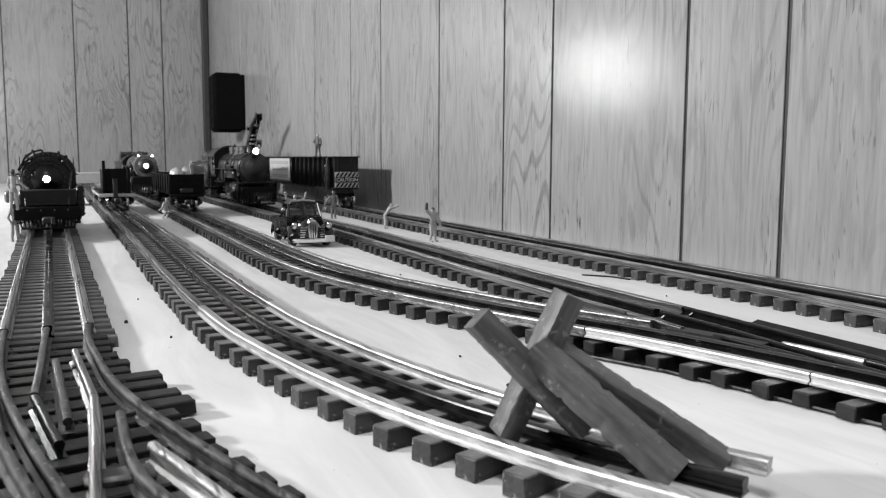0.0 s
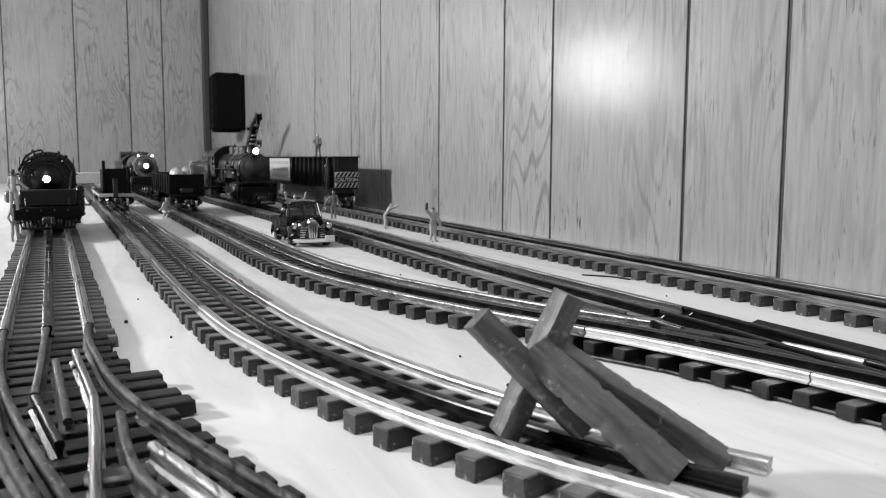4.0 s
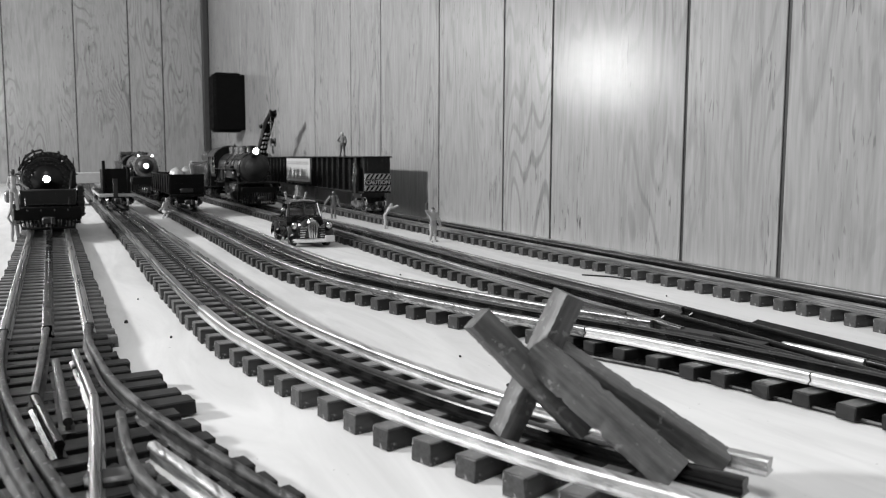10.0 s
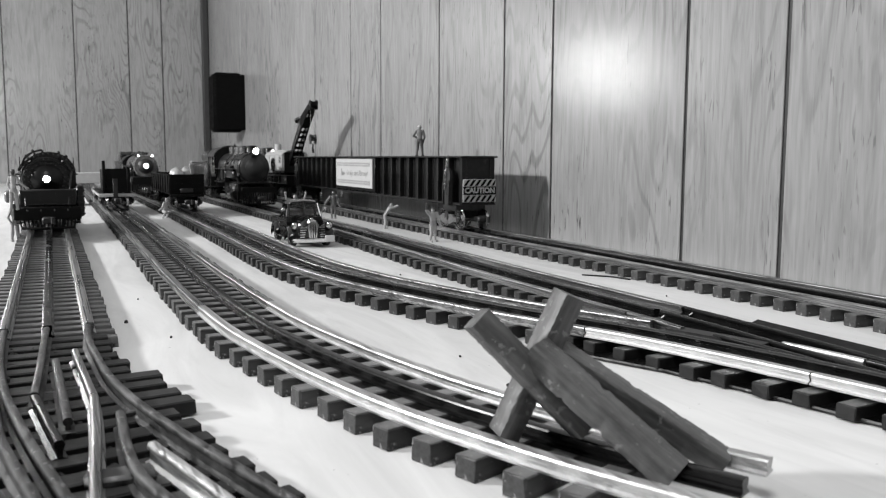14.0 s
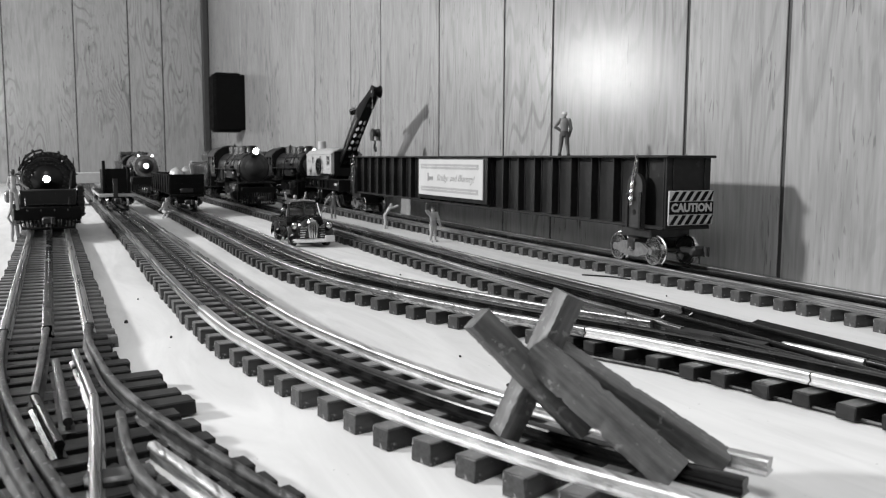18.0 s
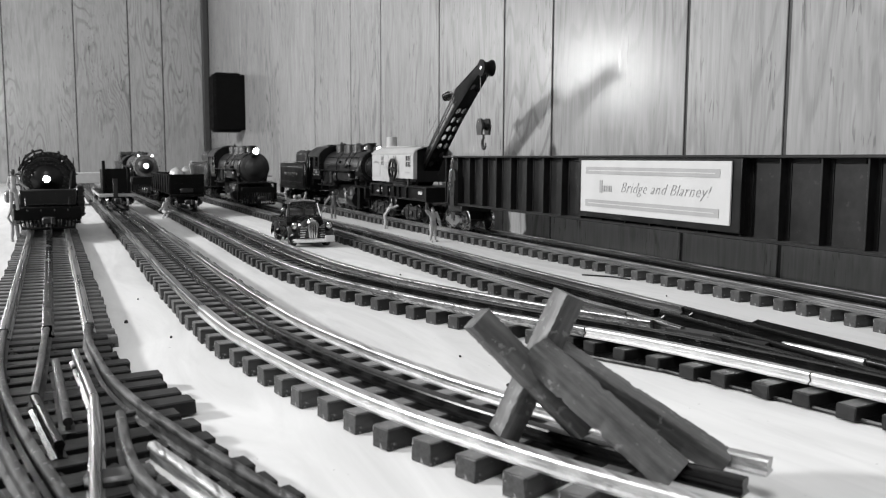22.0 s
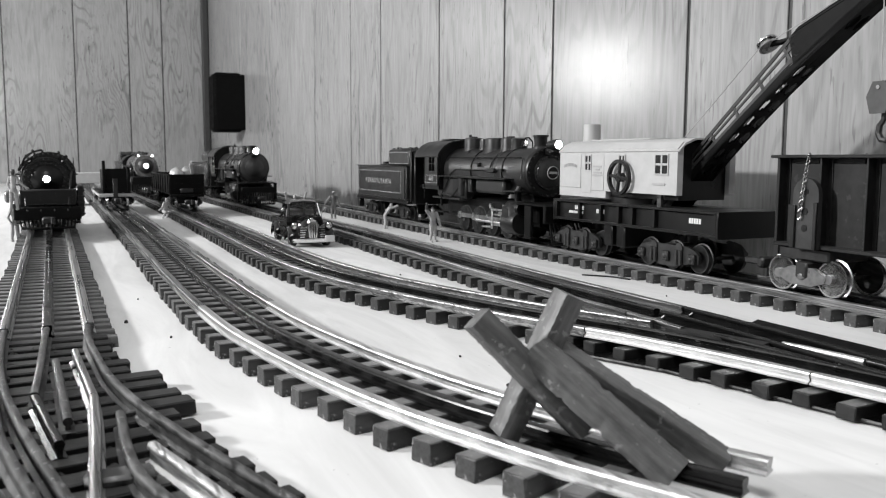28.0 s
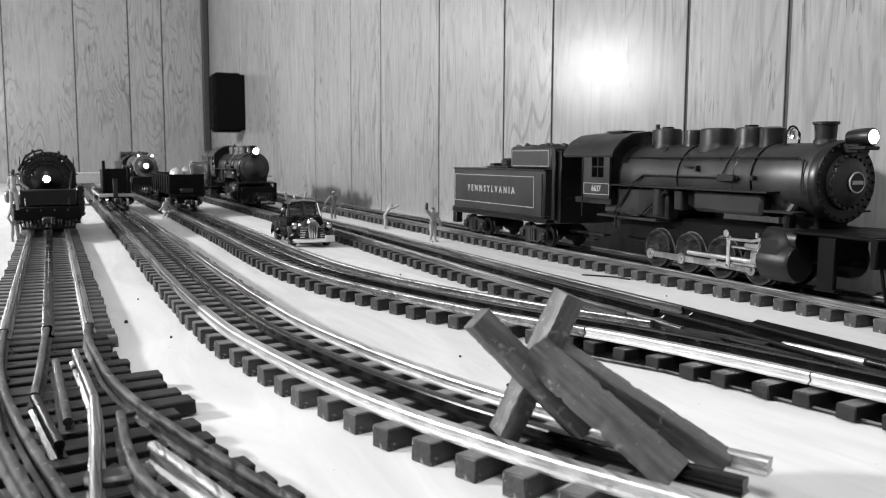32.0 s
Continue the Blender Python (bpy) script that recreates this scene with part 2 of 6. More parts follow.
def sweep(bm, pts, prof, up=Vector((0, 0, 1))):
    """Carries a flat outline (across, up) along a line of points."""
    pts = [Vector(p) for p in pts]
    rings = []
    for i, p in enumerate(pts):
        d = (pts[min(i + 1, len(pts) - 1)] - pts[max(i - 1, 0)]).normalized()
        side = d.cross(up)
        side = side.normalized() if side.length > 1e-6 else Vector((1, 0, 0))
        top = side.cross(d)
        rings.append([bm.verts.new(p + side * u + top * v) for u, v in prof])
    n = len(prof)
    fs = []
    for a, b in zip(rings, rings[1:]):
        for i in range(n):
            fs.append(bm.faces.new((a[i], a[(i + 1) % n], b[(i + 1) % n], b[i])))
    fs += [bm.faces.new(rings[0]), bm.faces.new(rings[-1])]
    bmesh.ops.recalc_face_normals(bm, faces=fs)
    return bm


def circle(r, n=8):
    return [(math.cos(2 * math.pi * i / n) * r, math.sin(2 * math.pi * i / n) * r) for i in range(n)]


def wire(bm, pts, r, n=6):
    return sweep(bm, pts, circle(r, n), Vector((0.13, 0.21, 0.97)))


def mesh_of(bm, name, mat, soft=True):
    if soft:
        for fc in bm.faces:
            fc.smooth = True
        for e in bm.edges:
            if len(e.link_faces) == 2 and e.calc_face_angle(0.0) > 0.62:
                e.smooth = False
    me = bpy.data.meshes.new(name)
    bm.to_mesh(me)
    bm.free()
    me.materials.append(mat)
    return me


def part(name, bm, mat, parent=None, label="", place=None):
    ob = new(name, mesh_of(bm, name, mat))
    ob.parent = parent
    if place is not None:
        ob.matrix_basis = place
    if label:
        ob["label"] = label
    return ob


def piece(name, mesh, parent, m):
    ob = new(name, mesh)
    ob.parent = parent
    ob.matrix_basis = m
    return ob


def thing(name, m, label, category, group="", kind=""):
    ob = new(name)
    ob.empty_display_size = 0.01
    ob.matrix_basis = m
    return tagged(ob, label, category, group, kind)


def bm_():
    return bmesh.new()


def words(name, text, size, mat, parent, place, bold=0.0, shear=0.0, gap=1.0, thick=0.0001):
    """Lettering as a thin raised mesh, centred on its place; x runs along the line, y up the letters."""
    cu = bpy.data.curves.new(name, "FONT")
    cu.body, cu.size, cu.align_x, cu.align_y = text, size, "CENTER", "CENTER"
    cu.extrude, cu.offset, cu.shear, cu.space_character, cu.resolution_u = thick, bold, shear, gap, 2
    tmp = bpy.data.objects.new(name, cu)
    scene.collection.objects.link(tmp)
    me = bpy.data.meshes.new_from_object(tmp.evaluated_get(bpy.context.evaluated_depsgraph_get()))
    bpy.data.objects.remove(tmp)
    bpy.data.curves.remove(cu)
    me.materials.clear()
    me.materials.append(mat)
    ob = new(name, me)
    ob.parent = parent
    ob.matrix_basis = place
    return ob


# Lettering planes: on a side that faces -x, and on an end that faces -y.
def side_face(x, y, z):
    return Matrix.Translation((x, y, z)) @ Matrix(((0, 0, -1, 0), (-1, 0, 0, 0), (0, 1, 0, 0), (0, 0, 0, 1)))


def end_face(x, y, z):
    return Matrix.Translation((x, y, z)) @ Matrix(((1, 0, 0, 0), (0, 0, -1, 0), (0, 1, 0, 0), (0, 0, 0, 1)))


# ---- the room and the table ----
WALL_A, WALL_B, BACK_Y = 0.452, 0.0165, 2.975
TURN = -math.degrees(math.atan(WALL_B))
RAILTOP = 0.0105


def panelled_wall(name, origin, turn, length, cuts, label):
    """A wall of panel boards between dark grooves. Local y runs along the wall; the face is x = 0 and looks to -x."""
    wall = thing(name, pose(*origin, 0, 0, turn), label, "wall", kind="structure")
    part("backing", box(bm_(), 0.0014, 0.10, 0, length, -0.9, 1.75), GROOVE, wall)
    for a, b in zip(cuts, cuts[1:]):
        w = 0.0019
        part("panel", box(bm_(), 0.0, 0.0014, a + w, b - w, -0.9, 1.75, 0.0004), WALLWOOD, wall)
    return wall


right_wall = panelled_wall("wall_east", (WALL_A - 0.7 * WALL_B, -0.7, 0), TURN, 3.675,
                           [0, 0.28, 0.56, 0.83, 1.132, 1.235, 1.439, 1.543, 1.725, 1.952, 2.105, 2.338, 2.72, 3.1, 3.675],
                           "pale varnished wood panelling with dark upright grooves")
back_wall = panelled_wall("wall_north", (WALL_A + WALL_B * BACK_Y, BACK_Y, 0), 90, 5.0,
                          [0, 0.150, 0.255, 0.418, 0.621, 0.85, 1.15, 1.38, 1.75, 2.1, 2.4, 2.75, 3.0, 3.4, 3.7, 4.1, 4.5, 5.0],
                          "pale varnished wood panelling with dark upright grooves")
trim = part("corner_trim", box(bm_(), 0.452 + WALL_B * BACK_Y - 0.024, 0.452 + WALL_B * BACK_Y - 0.001, BACK_Y - 0.022, BACK_Y - 0.001, -0.9, 1.75, 0.004), GROOVE)
tagged(trim, "dark corner moulding between two panelled walls", "moulding", kind="structure")

tagged(part("wall_south", box(bm_(), -4.5, 0.44, -2.6, -2.5, -0.9, 1.75), CREAM), "plain painted wall behind the layout", "wall", kind="structure")
tagged(part("wall_west", box(bm_(), -4.6, -4.5, -2.6, 3.2, -0.9, 1.75), CREAM), "plain painted side wall", "wall", kind="structure")
tagged(part("wall_east_rear", box(bm_(), 0.44, 0.54, -2.6, -0.72, -0.9, 1.75), CREAM), "plain painted wall", "wall", kind="structure")
tagged(part("ceiling", box(bm_(), -4.6, 0.7, -2.6, 3.2, 1.75, 1.85), CREAM), "plain painted ceiling", "ceiling", kind="structure")
tagged(part("floor", box(bm_(), -4.6, 0.7, -2.6, 3.2, -1.0, -0.9), CARPET), "dark carpeted floor", "floor", kind="structure")

table = thing("layout_table", pose(0, 0, 0), "pale plywood train table standing along the walls", "table")
bm = bm_()
prism(bm, [(-0.85, -0.62), (WALL_A - 0.62 * WALL_B - 0.003, -0.62), (WALL_A + (BACK_Y - 0.003) * WALL_B - 0.003, BACK_Y - 0.003), (-0.85, BACK_Y - 0.003)], "z", -0.018, 0.0)
part("tabletop", bm, PLY, table)
for x in (-0.8, 0.38):
    for y in (-0.55, 1.2, 2.9):
        part("leg", box(bm_(), x - 0.03, x + 0.03, y - 0.03, y + 0.03, -0.9, -0.018, 0.003), BUMPERWOOD, table)


# ---- tracks ----
def smooth_line(keys, step=0.008):
    """A smooth centre line x(y) through keys of (x, y), from far to near, as evenly spaced points."""
    keys = [Vector((x, y, 0)) for x, y in keys]
    pts = []
    for i in range(len(keys) - 1):
        p0, p1, p2, p3 = keys[max(i - 1, 0)], keys[i], keys[i + 1], keys[min(i + 2, len(keys) - 1)]
        k = max(2, int((p2 - p1).length / 0.004))
        m1 = (p2 - p0) * ((p2 - p1).length / max((p2 - p0).length, 1e-6))
        m2 = (p3 - p1) * ((p2 - p1).length / max((p3 - p1).length, 1e-6))
        for j in range(k):
            s = j / k
            pts.append((2 * s**3 - 3 * s**2 + 1) * p1 + (s**3 - 2 * s**2 + s) * m1 + (-2 * s**3 + 3 * s**2) * p2 + (s**3 - s**2) * m2)
    pts.append(keys[-1])
    out, want = [pts[0]], step
    gone = 0.0
    for a, b in zip(pts, pts[1:]):
        d = (b - a).length
        while gone + d >= want:
            out.append(a.lerp(b, (want - gone) / d))
            want += step
        gone += d
    out.append(pts[-1])
    return out


def offset_line(pts, o):
    out = []
    for i, p in enumerate(pts):
        d = (pts[min(i + 1, len(pts) - 1)] - pts[max(i - 1, 0)]).normalized()
        out.append(p + Vector((-d.y, d.x, 0)) * o)
    return out


RAIL = [(-0.0026, 0.0), (-0.0026, 0.0008), (-0.0014, 0.0014), (-0.0014, 0.0026), (-0.0019, 0.0032), (-0.0020, 0.0047), (-0.0017, 0.0054), (-0.0012, 0.0056),
        (0.0012, 0.0056), (0.0017, 0.0054), (0.0020, 0.0047), (0.0019, 0.0032), (0.0014, 0.0026), (0.0014, 0.0014), (0.0026, 0.0008), (0.0026, 0.0)]
TIE_H = RAILTOP - 0.0056


def tie_mesh(name, length, width, height, mat, seed):
    rnd = random.Random(seed)
    bm = box(bm_(), -length / 2, length / 2, -width / 2, width / 2, 0.0, height, 0.0004)
    for v in bm.verts:
        v.co += Vector((rnd.uniform(-1, 1) * 0.0003 * (abs(v.co.x) > length * 0.4), rnd.uniform(-1, 1) * 0.0002, rnd.uniform(-1, 1) * 0.0001))
    return mesh_of(bm, name, mat, soft=False)


def rail_piece(parent, line, z, mat, name="rail", label=""):
    """A rail from the tie tops, at height z, up to the common rail top."""
    k = (RAILTOP - z) / 0.0056
    return part(name, sweep(bm_(), [p + Vector((0, 0, z)) for p in line], [(u, v * k) for u, v in RAIL]), mat, parent, label)


def cut_line(line, joints):
    """Splits a line at the given distances along it, with a hair's gap."""
    out, cur, gone = [], [line[0]], 0.0
    js = list(joints)
    for a, b in zip(line, line[1:]):
        d = (b - a).length
        if js and gone + d >= js[0]:
            out.append(cur + [a.lerp(b, max(0.0, (js[0] - gone - 0.0003) / d))])
            cur = [a.lerp(b, min(1.0, (js[0] - gone + 0.0003) / d))]
            js.pop(0)
        cur.append(b)
        gone += d
    out.append(cur)
    return [c for c in out if len(c) > 1]


def railway(name, keys, label, pitch=0.016, tie=(0.050, 0.0075), mat=None, joints=(), centre=None, first=0.006, gauge=0.0168, stop_ties=None, base=0.0, stop_rail=None, bright=(), tie_h=0.0064):
    """Three-rail toy track: ties laid across, two steel running rails and a dark middle rail, cut at the joints."""
    track = thing(name, pose(0, 0, 0), label, "toy track", "toy tracks")
    line = smooth_line(keys)
    for o, m, nm in ((-gauge, STEEL, "running_rail"), (0.0, centre or BLACKRAIL, "middle_rail"), (gauge, STEEL, "running_rail")):
        for k, seg in enumerate(cut_line(offset_line(line, o), joints)):
            if stop_rail and stop_rail(o, seg):
                seg = [p for p in seg if p.y > stop_rail(o, seg)]
            if len(seg) > 1:
                # lengths listed in bright take the lighter steel in place of reflected glare
                rail_piece(track, seg, tie_h, BRIGHTRAIL if o and k in bright else m, nm)
    meshes = [tie_mesh("tie", tie[0], tie[1], tie_h, mat or TIEWOOD, 10 + i) for i in range(6)]
    fine = smooth_line(keys, pitch)
    rnd = random.Random(len(keys) * 7 + int(pitch * 1e5))
    for i, p in enumerate(fine[:-1]):
        if stop_ties and not stop_ties(p):
            continue
        d = (fine[i + 1] - p).normalized()
        ang = math.degrees(math.atan2(d.y, d.x)) + 90
        piece("tie", meshes[rnd.randrange(6)], track, pose(p.x + d.x * first, p.y + d.y * first, base, 0, 0, ang + rnd.uniform(-1.2, 1.2)) @ Matrix.Translation((rnd.uniform(-1, 1) * 0.0007, 0, 0)))
    return track


EA, EB = 0.3776, 0.0184
LINE_A = [(-0.0042, 2.95), (-0.0042, 2.0), (-0.0042, 1.0), (-0.0042, 0.395)]
LINE_B = [(0.086, 2.95), (0.085, 1.6), (0.0835, 0.9), (0.081, 0.62), (0.0804, 0.5055), (0.0811, 0.4283), (0.084, 0.3586), (0.0919, 0.2958), (0.1001, 0.2516), (0.1078, 0.2208), (0.1166, 0.1951), (0.1253, 0.1715), (0.1345, 0.151), (0.1405, 0.1386)]
LINE_C = [(0.17, 2.95), (0.169, 1.2), (0.165, 0.85), (0.161, 0.66), (0.1625, 0.56), (0.1706, 0.4844), (0.1831, 0.4272), (0.1932, 0.3904), (0.2048, 0.353), (0.2157, 0.3235), (0.2283, 0.2905), (0.2383, 0.256), (0.2492, 0.209), (0.2571, 0.162), (0.2633, 0.1045), (0.2675, 0.0209)]
LINE_D = [(0.283, 2.95), (0.282, 1.25), (0.281, 0.92), (0.277, 0.76), (0.271, 0.6), (0.2665, 0.48), (0.265, 0.4), (0.264, 0.322)]
LINE_E = [(EA + EB * y, y) for y in (2.95, 2.0, 1.0, 0.5, 0.0, -0.5)]

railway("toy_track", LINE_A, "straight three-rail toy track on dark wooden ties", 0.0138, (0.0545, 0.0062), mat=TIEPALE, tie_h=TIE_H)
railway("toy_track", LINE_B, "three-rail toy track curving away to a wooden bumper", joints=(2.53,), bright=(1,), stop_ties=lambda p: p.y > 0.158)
railway("toy_track", LINE_C, "three-rail toy track with near rails coloured brighter for glare", mat=TIEBLACK, joints=(2.37, 2.66, 2.76), stop_ties=lambda p: p.y > 0.318, stop_rail=lambda o, seg: 0.294 if o > 0 else 0, bright=(2, 3))
railway("toy_track", LINE_D, "three-rail toy track running into a switch", mat=TIEBLACK, joints=(2.2,))
railway("toy_track", LINE_E, "straight three-rail toy track along the panelled wall", joints=(2.2,))


# ---- rolling stock; local y runs backwards along the vehicle, z starts at the rail top ----
TURNING = []          # (part, axle centre, radius) of the moving train
CRANKS = []           # (rod, crank radius, wheel radius, place)


def wheelset(parent, y, r, moving, gauge=0.0155, spokes=0, tread=TREAD, body=WHEELM, width=0.0035, z=None):
    """An axle with its two flanged wheels."""
    z = r if z is None else z
    bm = rod(bm_(), (-gauge, 0, 0), (gauge, 0, 0), 0.0013, n=8)
    for s in (-1, 1):
        x0, x1 = s * gauge, s * (gauge - width)
        if spokes:
            for k in range(spokes):
                a = 2 * math.pi * k / spokes
                rod(bm, (s * (gauge - 0.0014), 0, 0), (s * (gauge - 0.0014), math.cos(a) * r * 0.82, math.sin(a) * r * 0.82), 0.0007, n=5)
            lathe(bm, [(r * 0.74, x1), (r * 0.92, x1), (r * 0.92, x0), (r * 0.74, x0), (r * 0.74, x1)], (0, 0, 0), "x", 24)
            lathe(bm, [(0.0005, x1), (r * 0.25, x1), (r * 0.25, x0 + s * 0.0004), (0.0005, x0 + s * 0.0004)], (0, 0, 0), "x", 12)
            box(bm, min(x0, x1), max(x0, x1), -r * 0.5, r * 0.5, -r * 0.75, -r * 0.42)
        else:
            lathe(bm, [(0.0004, x1), (r * 0.9, x1), (r * 0.9, x0), (r * 0.68, x0), (r * 0.62, x0 - s * 0.0009), (r * 0.28, x0 - s * 0.0009), (r * 0.2, x0), (0.0004, x0)], (0, 0, 0), "x", 24)
    ws = part("wheelset", bm, body, parent, place=Matrix.Translation((0, y, z)))
    for s in (-1, 1):
        bm = bm_()
        x0, x1, x2 = s * gauge, s * (gauge - width * 0.72), s * (gauge - width)
        lathe(bm, [(r * 0.9, x0), (r * 0.985, x0), (r, x1), (r * 1.10, x1 - s * 0.0003), (r * 1.10, x2), (r * 0.9, x2), (r * 0.9, x0)], (0, 0, 0), "x", 28)
        part("tyre", bm, tread, ws, "bright worn wheel tread")
    if moving:
        TURNING.append((ws, (0, y, z), r))
    return ws


def freight_truck(parent, y, moving, wheels=(-0.0175, 0.0175), r=0.0098, heavy=False, tread=TREAD, slim=False):
    """A sprung freight bogie: side frames with journal boxes, a bolster and its wheelsets."""
    lo, hi = y + wheels[0], y + wheels[-1]
    bm = box(bm_(), -0.020, 0.020, y - 0.004, y + 0.004, r - 0.001, r + 0.008, 0.001)
    rod(bm, (0, y, r), (0, y, r + 0.014), 0.004)
    truck = part("bogie", bm, WHEELM, parent)
    for s in (-1, 1):
        if slim:
            bm = bm_()
            prism(bm, [(lo + 0.001, r + 0.001), (lo + 0.009, r + 0.0048), (hi - 0.009, r + 0.0048), (hi - 0.001, r + 0.001), (hi - 0.002, r - 0.002), (y + 0.007, r - 0.0050), (y - 0.007, r - 0.0050), (lo + 0.002, r - 0.002)], "x", *sorted((s * 0.0163, s * 0.0188)))
            for w in wheels:
                rod(bm, (s * 0.0150, y + w, r), (s * 0.0184, y + w, r), 0.0026, n=10)
            ball(bm, (s * 0.0188, y, r + 0.0002), 0.0030, (0.5, 1, 0.8), 10)
            part("side_frame", bm, LOCOGREY, truck, "pale grey side frame")
            continue
        bm = bm_()
        top = r + (0.0075 if heavy else 0.0062)
        poly = [(lo - 0.005, r + 0.0025), (lo - 0.002, r + 0.0052), (lo + 0.006, top), (hi - 0.006, top), (hi + 0.002, r + 0.0052), (hi + 0.005, r + 0.0025),
                (hi + 0.005, r - 0.0025), (hi - 0.004, r - 0.0035), (y + 0.007, r - 0.0065), (y - 0.007, r - 0.0065), (lo + 0.004, r - 0.0035), (lo - 0.005, r - 0.0025)]
        prism(bm, poly, "x", *sorted((s * 0.0178, s * 0.0202)))
        for k, w in enumerate(wheels):
            box(bm, *sorted((s * 0.0200, s * 0.0228)), y + w - 0.0032, y + w + 0.0032, r - 0.0032, r + 0.0034, 0.0008)
            ball(bm, (s * 0.0228, y + w, r), 0.0018, (0.6, 1, 1), 8)
        for w in ([-0.0035, 0.0, 0.0035] if not heavy else [w + d for w in (sum(wheels[:2]) / 2, sum(wheels[1:]) / 2) for d in (-0.002, 0.002)]):
            rod(bm, (s * 0.0212, y + w, r - 0.0048), (s * 0.0212, y + w, r + 0.0048), 0.0014, n=8)
        if heavy:
            for w in (sum(wheels[:2]) / 2, sum(wheels[1:]) / 2):
                rod(bm, (s * 0.0204, y + w, r + 0.006), (s * 0.0214, y + w, r + 0.006), 0.0035, n=10)
        part("side_frame", bm, WHEELM, truck)
    for w in wheels:
        wheelset(parent, y + w, r, moving, tread=tread, body=DULLSTEEL if slim else WHEELM)
    return truck


def knuckle(parent, y, s):
    """A knuckle coupler that points along s."""
    bm = box(bm_(), -0.0022, 0.0022, *sorted((y, y + s * 0.014)), 0.0095, 0.0135, 0.0008)
    box(bm, -0.0055, 0.0055, *sorted((y + s * 0.013, y + s * 0.0185)), 0.0082, 0.0150, 0.0015)
    rod(bm, (0.004, y + s * 0.020, 0.0085), (0.004, y + s * 0.020, 0.0148), 0.0020)
    rod(bm, (0.002, y + s * 0.0155, 0.0030), (0.002, y + s * 0.0155, 0.009), 0.0008, n=6)
    return part("coupler", bm, WHEELM, parent, "dull metal coupler")


def chain(parent, pts, mat, link_r=0.0011):
    """A short chain hung along a line of points."""
    pts = [Vector(p) for p in pts]
    bm = bm_()
    total = sum((b - a).length for a, b in zip(pts, pts[1:]))
    n = int(total / 0.0023)
    for i in range(n):
        s = total * (i + 0.5) / n
        for a, b in zip(pts, pts[1:]):
            d = (b - a).length
            if s <= d:
                c, u = a.lerp(b, s / d), (b - a).normalized()
                break
            s -= d
        side = Vector((0, 1, 0)) if i % 2 else Vector((1, 0, 0))
        side = (side - u * side.dot(u)).normalized()
        ring = [c + u * math.cos(2 * math.pi * k / 8) * link_r * 1.5 + side * math.sin(2 * math.pi * k / 8) * link_r for k in range(9)]
        wire(bm, ring, 0.00042, 5)
    return part("chain", bm, mat, parent, "bright brass chain")


def hazard_plate(parent, y):
    """A white warning plate with black slanting stripes and its word, facing the way of travel."""
    plate = part("warning_plate", box(bm_(), -0.0185, 0.0185, y, y + 0.0015, 0.0285, 0.0515, 0.0004), WHITE, parent, "white plate with black hazard stripes")
    for z0 in (0.0448, 0.0290):
        for k in range(6):
            bm = bm_()
            x0 = -0.0180 + k * 0.0062
            h = 0.0062
            pts = [(x0, z0), (min(x0 + 0.0030, 0.0182), z0), (min(x0 + 0.0030 + 0.0046, 0.0182), z0 + h), (min(x0 + 0.0046, 0.0182), z0 + h)]
            if pts[1][0] - pts[0][0] < 0.0005:
                continue
            prism(bm, pts, "y", y - 0.0004, y + 0.0003)
            part("stripe", bm, BOOMPAINT, plate)
    part("band", box(bm_(), -0.0182, 0.0182, y - 0.0003, y + 0.0002, 0.0358, 0.0443), BOOMPAINT, plate)
    words("lettering", "CAUTION", 0.0076, WHITE, plate, end_face(0, y - 0.0005, 0.0400), 0.00032, gap=0.98)
    return plate


